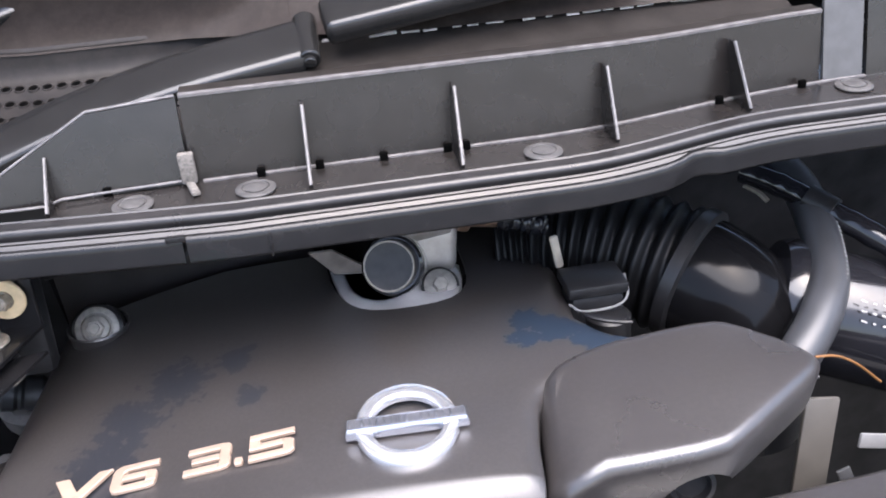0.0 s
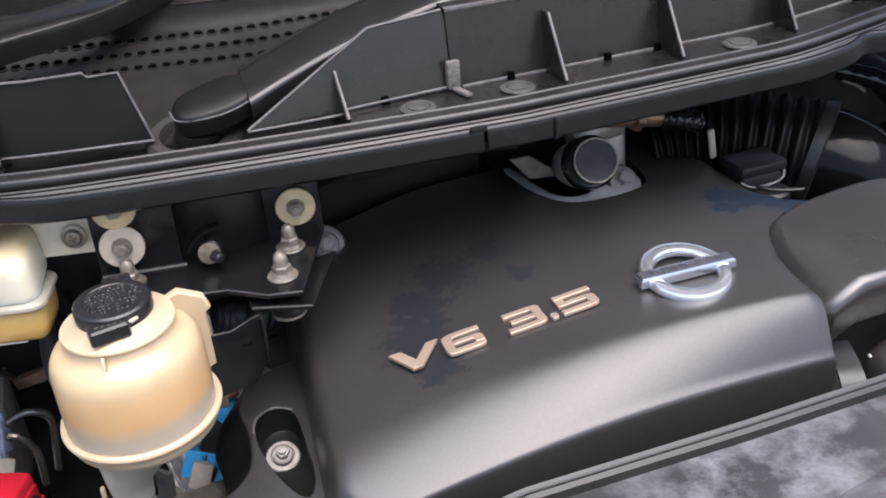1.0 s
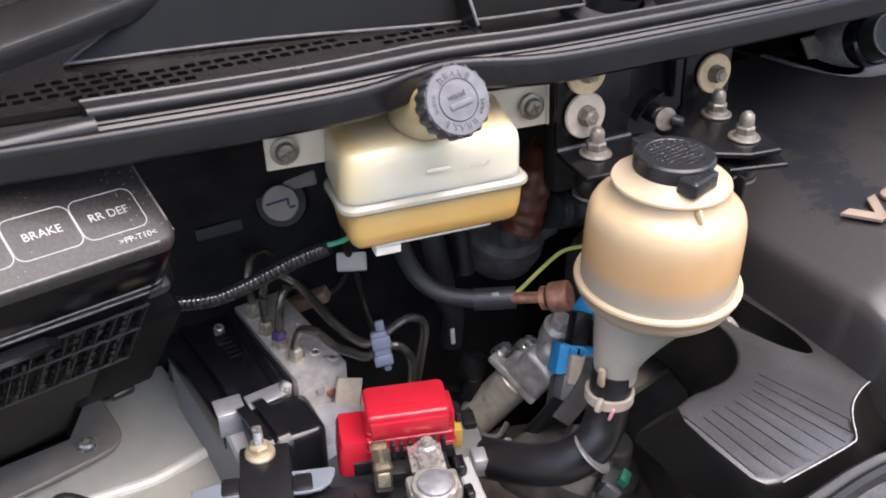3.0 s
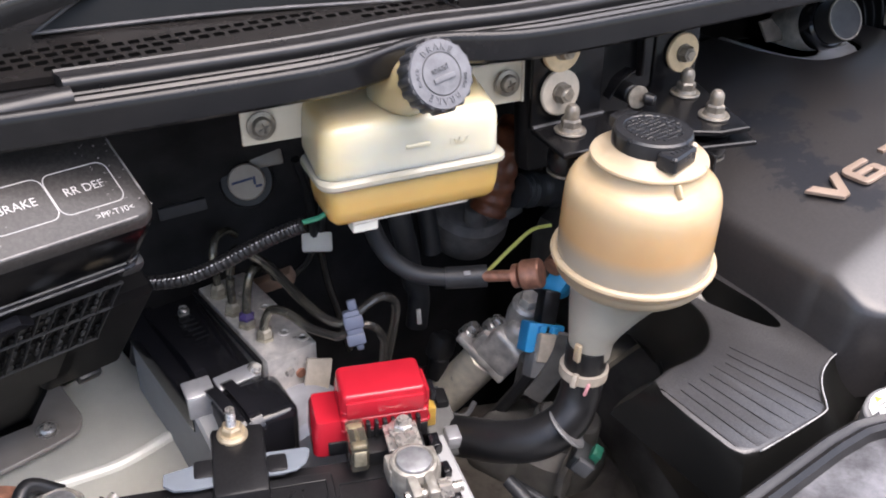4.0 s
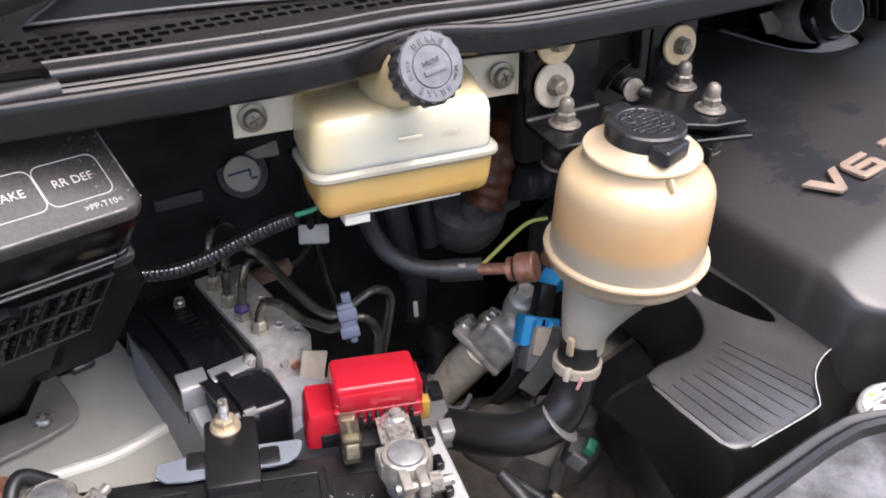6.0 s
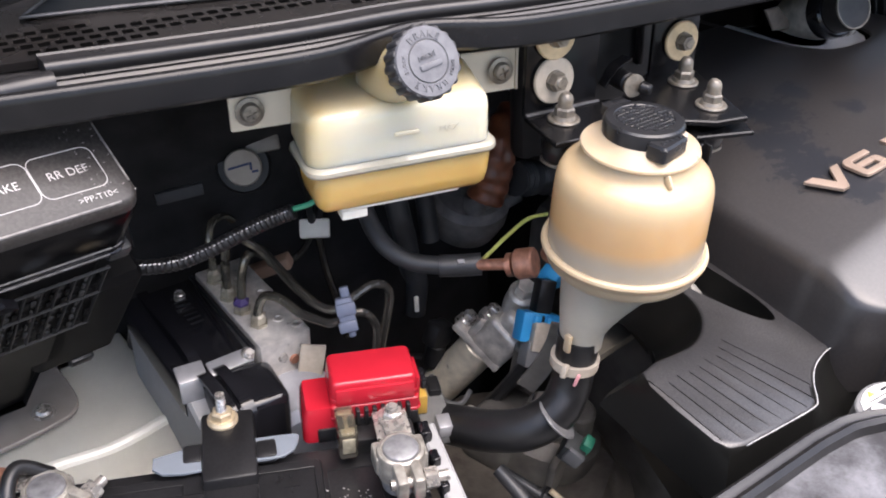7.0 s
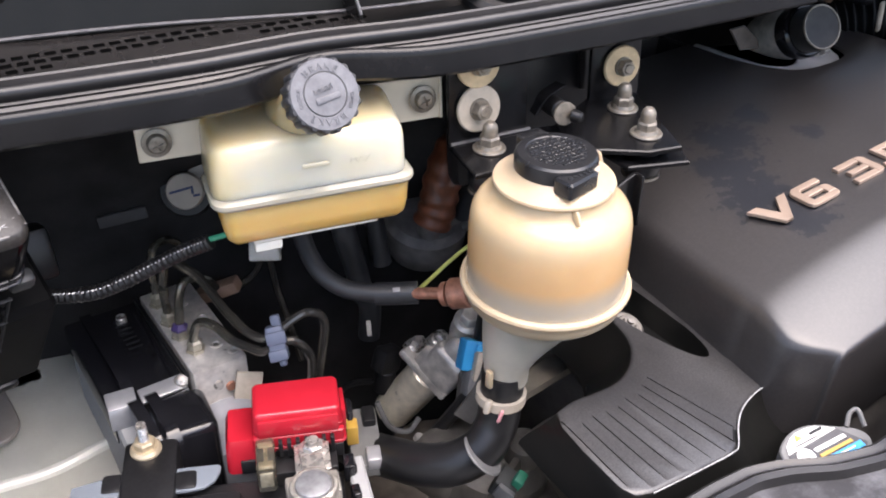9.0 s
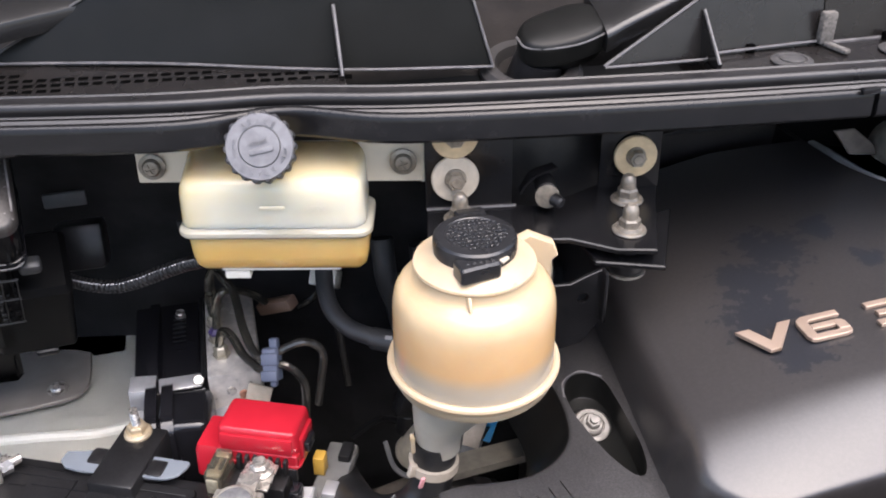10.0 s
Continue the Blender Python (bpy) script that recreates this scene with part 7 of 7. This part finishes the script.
solo("support_arm", strip([(-0.347, 0.4945, 1.002), (-0.320, 0.4985, 1.001), (-0.278, 0.5040, 0.999), (-0.236, 0.5050, 0.998)], 0.017, 0.006), mat("dull beige arm", (0.105, 0.094, 0.074), 0.5, metal=0.1, var=0.25, scale=90, dust=0.2), "dull beige flat support arm under the reservoir", "arm")
bl = thing("blue_connector", (-0.33, 0.535, 1.0), "blue plastic electrical connector with a black middle", "connector")
BMX = pose(-0.3075, 0.5655, 0.9815, -25, 18, -20)
for nm, c_, s_, mt in (("lower_half", (0.000, 0, -0.006), (0.032, 0.014, 0.023), BLUE), ("ridge", (-0.005, -0.008, -0.004), (0.006, 0.004, 0.016), BLUE), ("ridge", (0.006, -0.008, -0.004), (0.006, 0.004, 0.016), BLUE), ("groove", (0.0005, -0.0072, -0.006), (0.0016, 0.0012, 0.020), BLACK), ("middle", (0.001, 0, 0.018), (0.014, 0.012, 0.026), BLACK), ("plug", (0.000, -0.0095, -0.012), (0.016, 0.008, 0.022), WHITE_W), ("foot", (0.000, -0.004, -0.026), (0.020, 0.014, 0.020), GREY)):
    b_ = box(c_, s_, 0.0015)
    b_.transform(BMX)
    part(nm, b_, mt, bl)
bl2 = thing("blue_connector", (-0.278, 0.58, 0.99), "small blue plastic connector below the reservoir bracket", "connector")
part("body", box((-0.280, 0.578, 1.006), (0.026, 0.016, 0.021), 0.002, pose(0, 0, 0, 20, 20, 15)), BLUE, bl2)
part("lead", tube([(-0.272, 0.583, 1.016), (-0.262, 0.585, 1.024), (-0.252, 0.581, 1.030), (-0.24, 0.585, 1.018)], 0.009, 12), GREY, bl2)
part("collar", cyl((-0.292, 0.577, 1.026), (-0.274, 0.581, 1.030), 0.008, 0.008, 18, 0.001), COPPER, bl2)
gc = thing("green_connector", (-0.36, 0.47, 0.93), "small grey and green electrical plug", "connector")
part("body", box((-0.358, 0.468, 0.955), (0.019, 0.016, 0.014), 0.002, pose(0, 0, 0, 25, 0, 30)), mat("dark plug", (0.035, 0.038, 0.038), 0.5), gc)
part("green_insert", box((-0.352, 0.462, 0.9605), (0.011, 0.007, 0.009), 0.001, pose(0, 0, 0, 25, 0, 30)), GREEN, gc)
part("lug", box((-0.366, 0.460, 0.958), (0.004, 0.012, 0.012), 0.001, pose(0, 0, 0, 25, 0, 30)), GREY, gc)
solo("brown_duct", tube([(-0.300, 0.645, 1.045), (-0.294, 0.645, 1.06), (-0.290, 0.646, 1.078), (-0.280, 0.65, 1.095), (-0.265, 0.655, 1.105)], 0.0145, 20, n=8, radius=lambda k: 1 + 0.06 * math.sin(k * 40)), RUST, "translucent brown corrugated tube behind the reservoirs", "tube")
solo("rough_joint", tube([(-0.275, 0.640, 1.058), (-0.255, 0.642, 1.052), (-0.235, 0.645, 1.045), (-0.21, 0.65, 1.03)], 0.014, 16, n=8, radius=lambda k: 1 + 0.12 * math.sin(k * 23) * math.cos(k * 41)), CABLE, "rough dark taped hose joint behind the reservoir", "hose")
for pts, r in (([(-0.352, 0.70, 1.06), (-0.351, 0.69, 1.029), (-0.344, 0.69, 1.001), (-0.338, 0.69, 0.97), (-0.331, 0.69, 0.952), (-0.333, 0.69, 0.92)], 0.0095), ([(-0.322, 0.70, 1.05), (-0.32, 0.695, 1.02), (-0.318, 0.69, 0.99)], 0.008)):
    solo("coolant_hose", tube(pts, r, 14), CABLE, "black rubber coolant hose going down the bulkhead", "hose")
pmp = thing("grey_pump_body", (-0.26, 0.715, 0.95), "dusty grey round pump body in the shadow", "pump")
PUMP = mat("dusty grey casting", (0.17, 0.158, 0.15), 0.6, var=0.3, scale=80)
part("bowl", lathe([(0.001, -0.034), (0.018, -0.032), (0.030, -0.022), (0.036, -0.004), (0.036, 0.012), (0.030, 0.018), (0, 0.02)], 32, axis_matrix((-0.262, 0.712, 0.992), (-0.05, -0.25, 0.95))), PUMP, pmp)
part("inlet", join(cyl((-0.272, 0.690, 0.985), (-0.272, 0.690, 1.018), 0.010, 0.0095, 20, 0.001), cyl((-0.266, 0.688, 1.010), (-0.245, 0.68, 1.022), 0.0085, 0.008, 18, 0.001)), PUMP, pmp)
part("spout", cyl((-0.255, 0.69, 0.995), (-0.225, 0.685, 1.004), 0.005, 0.005, 14, 0.0008), PUMP, pmp)
solo("pale_tag", box((-0.339, 0.679, 0.938), (0.0040, 0.003, 0.014), 0.001, pose(0, 0, 0, -20, 0, -20)), WHITE, "pale plastic tag on a hose", "tag")

# ---- battery ----
bat = thing("battery", (-0.60, 0.50, 0.79), "black car battery with a dusty printed top", "battery")
BT = Matrix.Translation((-0.447, 0.527, 0)) @ pose(0, 0, 0, 0, 0, -24)
part("case", pillow(soft_rect(-0.26, -0.17, 0.0, 0.0, 0.006), [(0, -0.17), (0, -0.012), (0.001, -0.010), (0.001, -0.002), (0.003, 0.0)], 0.972, m=BT), BATT, bat)
part("cover_strip", pillow(soft_rect(-0.235, -0.075, -0.065, -0.012, 0.004), [(0, 0), (0.0, 0.003), (0.001, 0.004)], 0.9715, m=BT), BATT, bat)
for k in range(5):
    part("vent_rib", box(BT @ Vector((-0.005, -0.03 - 0.011 * k, 0.9735)), (0.006, 0.004, 0.006), 0.0008, pose(0, 0, 0, 0, 0, -24)), GLOSS, bat)
part("edge_rail", slab([(-0.4425, 0.5305), (-0.4325, 0.5280), (-0.4640, 0.4340), (-0.4770, 0.4400)], 0.962, 0.9745, 0.0015), mat("pale grey rail plastic", (0.34, 0.34, 0.34), 0.42, var=0.1), bat, "pale grey edge rail")
for k in range(4):
    part("rail_clip", box((-0.4445 - 0.0085 * k, 0.5200 - 0.021 * k, 0.9745), (0.006, 0.010, 0.012), 0.0015, pose(0, 0, 0, 0, 0, -17)), GLOSS, bat)
for x, y, w, h, rz in ((-0.085, -0.033, 0.010, 0.0012, 0), (-0.085, -0.033, 0.0012, 0.010, 0), (-0.19, -0.03, 0.012, 0.0015, 0), (-0.14, -0.055, 0.03, 0.0012, 0), (-0.11, -0.065, 0.05, 0.001, 0), (-0.15, -0.028, 0.06, 0.0008, 0)):
    part("moulded_mark", box(BT @ Vector((x, y, 0.976)), (w, h, 0.0008), 0, pose(0, 0, 0, 0, 0, -24 + rz)), BLACK, bat)
sp_ = bmesh.new()
for k in range(170):
    r_, a_ = 0.018 + 0.055 * random.random() ** 2, random.uniform(2.4, 5.2)
    d_ = random.uniform(0.0003, 0.0008)
    sp_ = join(sp_, box((-0.485 + r_ * math.cos(a_), 0.491 + r_ * math.sin(a_), 0.9723), (d_, random.uniform(0.0003, 0.0008), 0.0005)))
solo("dirt_specks", sp_, INK, "white dirt specks scattered on the battery top", "dirt", "stuff")
for x0, x1, y0, y1 in ((-0.130, -0.070, -0.060, -0.020), (-0.215, -0.150, -0.055, -0.020), (-0.062, -0.030, -0.056, -0.022)):
    cs_ = [BT @ Vector((x, y, 0.9762 if x1 < -0.065 else 0.9725)) for x, y in ((x0, y0), (x1, y0), (x1, y1), (x0, y1), (x0, y0))]
    part("moulded_frame", tube(cs_, 0.0006, 5, n=1), BATT, bat)
solo("insulating_tab", slab(rounded([(-0.598, 0.600), (-0.606, 0.583), (-0.584, 0.570), (-0.560, 0.566), (-0.546, 0.556), (-0.527, 0.550), (-0.515, 0.561), (-0.517, 0.566)], 1), 0.9795, 0.9815, 0.0003), CLEAR, "bluish clear plastic tab on the battery edge", "plastic tab")
hd = thing("battery_clamp", (-0.56, 0.58, 0.9), "black battery hold-down bracket with a brass coloured nut", "battery clamp")
HM = pose(-0.557, 0.578, 0, 0, 0, -24)
for c_, s_ in (((0, 0, 0.968), (0.034, 0.060, 0.034)), ((0.0, -0.060, 0.962), (0.034, 0.065, 0.030)), ((-0.022, -0.002, 0.979), (0.014, 0.016, 0.008)), ((0.023, -0.006, 0.979), (0.014, 0.016, 0.008))):
    b_ = box(c_, s_, 0.003)
    b_.transform(HM)
    part("bracket", b_, BATT, hd)
part("nut", join(lathe([(0.0100, 0.985), (0.0100, 0.9865), (0.0085, 0.9885)], 28, pose(-0.551, 0.5985, 0)), hexagon((-0.551, 0.5985, 0.988), (0, 0, 1), 0.0070, 0.006)), BRASS, hd, "brass coloured flange nut")
stud = [(0.0034, 0.99)]
for k in range(8):
    stud += [(0.0034, 0.9945 + k * 0.0014), (0.0029, 0.9952 + k * 0.0014)]
part("stud", lathe(stud + [(0.003, 1.0075), (0, 1.008)], 16, pose(-0.551, 0.5985, 0)), STEEL, hd)

rc = thing("terminal_cover", (-0.47, 0.56, 0.97), "bright red plastic cover over the positive terminal", "terminal cover")
RM = Matrix.Translation((-0.4615, 0.5600, 0)) @ pose(0, 0, 0, 0, 0, -23.5)
part("hood", pillow(soft_rect(-0.0275, -0.016, 0.0275, 0.016, 0.004), [(-0.002, -0.030), (-0.0012, -0.012), (-0.0002, -0.0028), (0.0004, -0.0012), (0.0014, -0.0003), (0.0028, 0)], 1.0165, m=RM), RED, rc)
part("front_lip", pillow(soft_rect(-0.029, -0.019, 0.029, -0.013, 0.002), [(0, 0), (0, 0.009), (0.001, 0.010)], 0.990, m=RM), RED, rc)
part("side_hood", pillow(soft_rect(-0.0465, -0.018, -0.022, 0.016, 0.004), [(-0.001, -0.026), (0, -0.005), (0.002, 0)], 0.9975, m=RM), RED, rc)
part("lid_rim", pillow(soft_rect(-0.0305, -0.0195, 0.0305, 0.0185, 0.004), [(0.0006, 0), (0, 0.0006), (0, 0.0022), (0.0006, 0.0028)], 0.9885, m=RM), RED, rc)
part("lid_line", pillow(soft_rect(-0.0288, -0.0172, 0.0288, 0.0172, 0.004), [(0.0005, 0), (0, 0.0005), (0, 0.0012), (0.0008, 0.0018)], 1.0025, m=RM), RED, rc)
part("front_panel", box(RM @ Vector((0.0, -0.0176, 1.0060)), (0.051, 0.0022, 0.0125), 0.0008, pose(0, 0, 0, -4, 0, -23.5)), RED, rc)
# two uncut openings: black blocks stand for the shade inside
part("recess_dark", box(RM @ Vector((-0.0270, -0.0185, 0.977)), (0.022, 0.003, 0.011), 0.0006, pose(0, 0, 0, 0, 0, -23.5)), BLACK, rc)
part("mouth_dark", box(RM @ Vector((0.006, -0.0188, 0.9835)), (0.044, 0.003, 0.011), 0.0006, pose(0, 0, 0, 0, 0, -23.5)), BLACK, rc)
part("hinge", box(RM @ Vector((-0.021, -0.0195, 0.990)), (0.012, 0.003, 0.003), 0.0006, pose(0, 0, 0, 0, 0, -23.5)), RED, rc)
part("strap", box(RM @ Vector((0.0295, 0.000, 1.000)), (0.003, 0.022, 0.018), 0.001, pose(0, 0, 0, 0, 0, -23.5)), RED, rc)
fl = thing("fuse_link", (-0.47, 0.535, 0.972), "smoky clear fuse holder bolted beside the terminal", "fuse holder")
FL = Matrix.Translation((-0.4615, 0.5600, 0)) @ pose(0, 0, 0, 0, 0, -23.5)


def fbox(c_, s_, bev=0.001):
    b = box(c_, s_, bev)
    b.transform(FL)
    return b


FUSE_METAL = mat("tarnished fuse metal", (0.42, 0.38, 0.28), 0.35, metal=0.5, var=0.3, scale=260)
part("base", fbox((-0.002, -0.026, 0.978), (0.050, 0.018, 0.012)), BLACK, fl)
for k in range(7):
    part("fin", fbox((-0.012 + 0.0055 * k, -0.0205, 0.992), (0.0025, 0.006, 0.012), 0.0004), BLACK, fl)
part("fuse_cell", fbox((-0.0215, -0.033, 0.991), (0.012, 0.026, 0.022), 0.002), AMBERFUSE, fl, "smoky clear cell")
part("fuse_strip", fbox((-0.0215, -0.041, 0.9985), (0.0085, 0.005, 0.002)), FUSE_METAL, fl)
part("fuse_strip", fbox((-0.0215, -0.025, 0.9985), (0.0085, 0.005, 0.002)), FUSE_METAL, fl)
part("fuse_strip", fbox((-0.0215, -0.033, 0.9965), (0.0022, 0.016, 0.0016)), FUSE_METAL, fl)
part("fuse_strip", fbox((-0.0215, -0.0465, 0.992), (0.008, 0.0014, 0.012)), FUSE_METAL, fl)
part("lug_plate", fbox((0.007, -0.037, 0.9965), (0.022, 0.024, 0.0025), 0.0008), STEEL, fl)
part("bolt", join(lathe([(0.0095, 0), (0.0095, 0.002), (0.008, 0.003)], 28, axis_matrix(FL @ Vector((0.008, -0.033, 0.998)), (0, 0, 1))), hexagon(FL @ Vector((0.008, -0.033, 1.0005)), (0, 0, 1), 0.0068, 0.0045), lathe([(0.0042, 0), (0.004, 0.003), (0, 0.0034)], 16, axis_matrix(FL @ Vector((0.008, -0.033, 1.005)), (0, 0, 1)))), STEEL, fl)
part("amber_strip", fbox((0.0355, 0.0065, 0.9715), (0.008, 0.010, 0.016), 0.001), YELLOW, fl, "amber plastic fuse")
part("side_holder", fbox((0.0440, 0.0100, 0.9570), (0.022, 0.056, 0.012), 0.002), mat("smoky grey plastic", (0.16, 0.16, 0.155), 0.25, var=0.2), fl, "smoky grey fuse holder")
part("side_holder", fbox((0.0480, -0.0120, 0.9635), (0.010, 0.014, 0.010), 0.0015), SHEET, fl)
part("side_holder", fbox((0.0490, 0.0260, 0.9635), (0.009, 0.016, 0.010), 0.0015), CASE, fl)
part("dark_latch", fbox((0.0335, -0.004, 1.002), (0.004, 0.014, 0.008), 0.001), GLOSS, fl)
part("rail_block", fbox((0.030, -0.030, 0.976), (0.007, 0.012, 0.014), 0.001), GLOSS, fl)


TERM = mat("dusty lead alloy", (0.32, 0.30, 0.265), 0.38, metal=0.45, var=0.4, scale=140, bump=0.5, grain=600, dust=0.4, dusty=(0.22, 0.19, 0.16))


def terminal(p, rz, lab):
    t = thing("battery_terminal", p, lab, "battery terminal", "battery terminals")
    m = Matrix.Translation(p) @ pose(0, 0, 0, 0, 0, rz)
    x, y, z = p

    def put(nm, b, mt, lb=""):
        b.transform(m)
        part(nm, b, mt, t, lb)
    put("post", lathe([(0.0112, 0.0), (0.0110, 0.0295), (0.0104, 0.0304), (0.0092, 0.0308), (0, 0.0306)], 32), mat("lead post", (0.30, 0.30, 0.31), 0.36, metal=0.6, var=0.3, scale=180), "grey lead post")
    put("ring", lathe([(0.0100, 0.010), (0.0138, 0.010), (0.0150, 0.014), (0.0150, 0.0265), (0.0140, 0.0290), (0.0122, 0.0298), (0.0113, 0.0285)], 32), TERM)
    put("jaw", box((-0.005, -0.019, 0.0215), (0.0065, 0.018, 0.016), 0.0015), TERM)
    put("jaw", box((0.005, -0.019, 0.0215), (0.0065, 0.018, 0.016), 0.0015), TERM)
    put("clamp_bolt", join(hexagon((0.009, -0.020, 0.0215), (1, 0, 0), 0.0068, 0.008, False), cyl((-0.011, -0.020, 0.0215), (0.024, -0.020, 0.0215), 0.0034, seg=14)), STEEL)
    put("side_lug", box((-0.0125, 0.004, 0.020), (0.007, 0.016, 0.014), 0.002), TERM)
    put("side_lug", box((0.0125, 0.003, 0.020), (0.007, 0.018, 0.014), 0.002), TERM)
    put("link", box((0.002, 0.018, 0.0235), (0.014, 0.022, 0.003), 0.0008), STEEL)
    return t


terminal((-0.485, 0.491, 0.982), -20, "dusty cast positive battery terminal clamp on a lead post")
terminal((-0.662, 0.600, 0.962), 30, "dusty cast negative battery terminal clamp on a lead post")
neg = thing("earth_cable", (-0.69, 0.61, 0.96), "black earth cable looped at the negative terminal", "cable")
part("cable", tube([(-0.655, 0.615, 0.985), (-0.672, 0.618, 0.998), (-0.683, 0.605, 0.99), (-0.688, 0.585, 0.965), (-0.69, 0.55, 0.94)], 0.0045, 12), HOSE, neg)
part("lug", strip([(-0.668, 0.618, 0.984), (-0.69, 0.63, 0.99), (-0.71, 0.635, 0.985)], 0.014, 0.003), COPPER, neg)
solo("red_wire_tag", tube([(-0.492, 0.466, 0.985), (-0.496, 0.457, 0.982), (-0.503, 0.450, 0.98)], 0.0022, 8), mat("pink red wire", (0.6, 0.12, 0.14), 0.5), "short pink red wire at the positive terminal", "wire")

# ---- wipers ----
w1 = thing("wiper_arm", (-0.255, 0.615, 1.245), "satin black wiper arm with a hinge and spindle cap", "wiper arm", "wipers")
W1 = frame_of((-0.2475, 0.600, 1.2605), (1, 0.10, 0.16), (-0.06, 0.95, 0.3))
b_ = pillow(rounded([(-0.030, -0.012), (-0.026, 0.012), (-0.01, 0.02), (0.030, 0.021), (0.035, -0.014), (0.0, -0.020)], 2), [(0.006, -0.026), (0.003, -0.020), (0.002, -0.0165), (0.0, -0.0155), (0, -0.005), (0.0016, -0.0018), (0.0045, 0)], 0)
b_.transform(W1)
# rim highlight of the spindle cap, drawn as a pale line
part("cap_edge", tube([W1 @ Vector(p) for p in ((-0.028, 0.004, -0.003), (-0.0265, -0.008, -0.003), (-0.012, -0.0155, -0.003), (0.008, -0.0185, -0.003), (0.033, -0.0135, -0.003))], 0.0007, 6), COWL_EDGE, w1)
part("spindle_cap", b_, TRAY, w1, "glossy black spindle cap")
part("spindle", cyl((-0.262, 0.612, 1.215), (-0.258, 0.604, 1.240), 0.018, 0.016, 28), BLACK, w1)
arm = bmesh.new()
rings = []
for p in smooth_path([(-0.222, 0.605, 1.2600), (-0.196, 0.612, 1.2680), (-0.15, 0.619, 1.282), (-0.084, 0.624, 1.2975), (0.006, 0.628, 1.311)], 4):
    rings.append([arm.verts.new(p + Vector((0, u, v))) for u, v in ((-0.0215, -0.014), (-0.0225, -0.005), (-0.0215, -0.0025), (-0.019, -0.0005), (-0.008, 0.0035), (0.006, 0.0075), (0.017, 0.0095), (0.0215, 0.0085), (0.0225, 0.004), (0.022, -0.01))])
for a, b in zip(rings, rings[1:]):
    for k in range(10):
        arm.faces.new((a[k], a[(k + 1) % 10], b[(k + 1) % 10], b[k]))
arm.faces.new(rings[0])
arm.faces.new(rings[-1])
part("arm_head", arm, ARM, w1)
part("hinge", cyl((0.009, 0.6065, 1.3035), (0.009, 0.650, 1.3175), 0.0075, 0.0085, 24, 0.001), ARM, w1)
part("hinge_pin", cyl((0.009, 0.603, 1.3025), (0.009, 0.608, 1.304), 0.0042, 0.0042, 16, 0.0008), ARM, w1)
part("arm_channel", box((0.140, 0.640, 1.3335), (0.240, 0.036, 0.018), 0.005, pose(0, 0, 0, 16, -6.5, 4), 3), ARM, w1)
w2 = thing("wiper_arm", (-0.75, 0.80, 1.22), "long satin black wiper arm lying behind the cowl", "wiper arm", "wipers")


def swept(path, section):
    """A beam along its lower front edge; section: (back, up) offsets."""
    bm = bmesh.new()
    rings = []
    for p, q in zip(path, path[1:] + [2 * path[-1] - path[-2]]):
        side = (q - p).cross(Vector((0, 0, 1))).normalized()
        rings.append([bm.verts.new(p - side * u + Vector((0, 0, v))) for u, v in section])
    n = len(section)
    for a, b in zip(rings, rings[1:]):
        for k in range(n):
            bm.faces.new((a[k], a[(k + 1) % n], b[(k + 1) % n], b[k]))
    bm.faces.new(rings[0])
    bm.faces.new(rings[-1])
    return bm


w2_path = smooth_path([(-0.770, 0.600, 1.255), (-0.690, 0.627, 1.263), (-0.607, 0.648, 1.270), (-0.542, 0.666, 1.2755), (-0.480, 0.681, 1.2803), (-0.450, 0.6885, 1.2845)], 4)
part("arm_head", swept(w2_path, ((0.001, -0.012), (-0.0010, -0.003), (0.0, 0.0), (0.0025, 0.0018), (0.012, 0.006), (0.022, 0.0095), (0.031, 0.0110), (0.0355, 0.0095), (0.037, 0.004), (0.036, -0.010))), ARM, w2)
part("hinge", cyl((-0.442, 0.688, 1.2865), (-0.456, 0.729, 1.2985), 0.0075, 0.0080, 24, 0.001), ARM, w2)
part("hinge_pin", cyl((-0.4405, 0.6835, 1.2853), (-0.4425, 0.6890, 1.2868), 0.0045, 0.0045, 16, 0.0008), STEEL, w2)
w2_bar = smooth_path([(-0.434, 0.687, 1.2895), (-0.376, 0.701, 1.2945), (-0.320, 0.7195, 1.2975), (-0.288, 0.736, 1.3000), (-0.224, 0.772, 1.312), (-0.130, 0.815, 1.335)], 4)
part("arm_channel", swept(w2_bar, ((0.002, -0.018), (-0.0005, -0.004), (0.0, -0.0006), (0.0015, 0.0008), (0.006, 0.0028), (0.018, 0.0052), (0.031, 0.0060), (0.0365, 0.0048), (0.038, 0.001), (0.037, -0.012))), ARM, w2)
part("spindle_cap", box((-0.775, 0.592, 1.252), (0.06, 0.06, 0.03), 0.012, pose(0, 0, 0, 10, -6, 30), 3), GLOSS, w2)
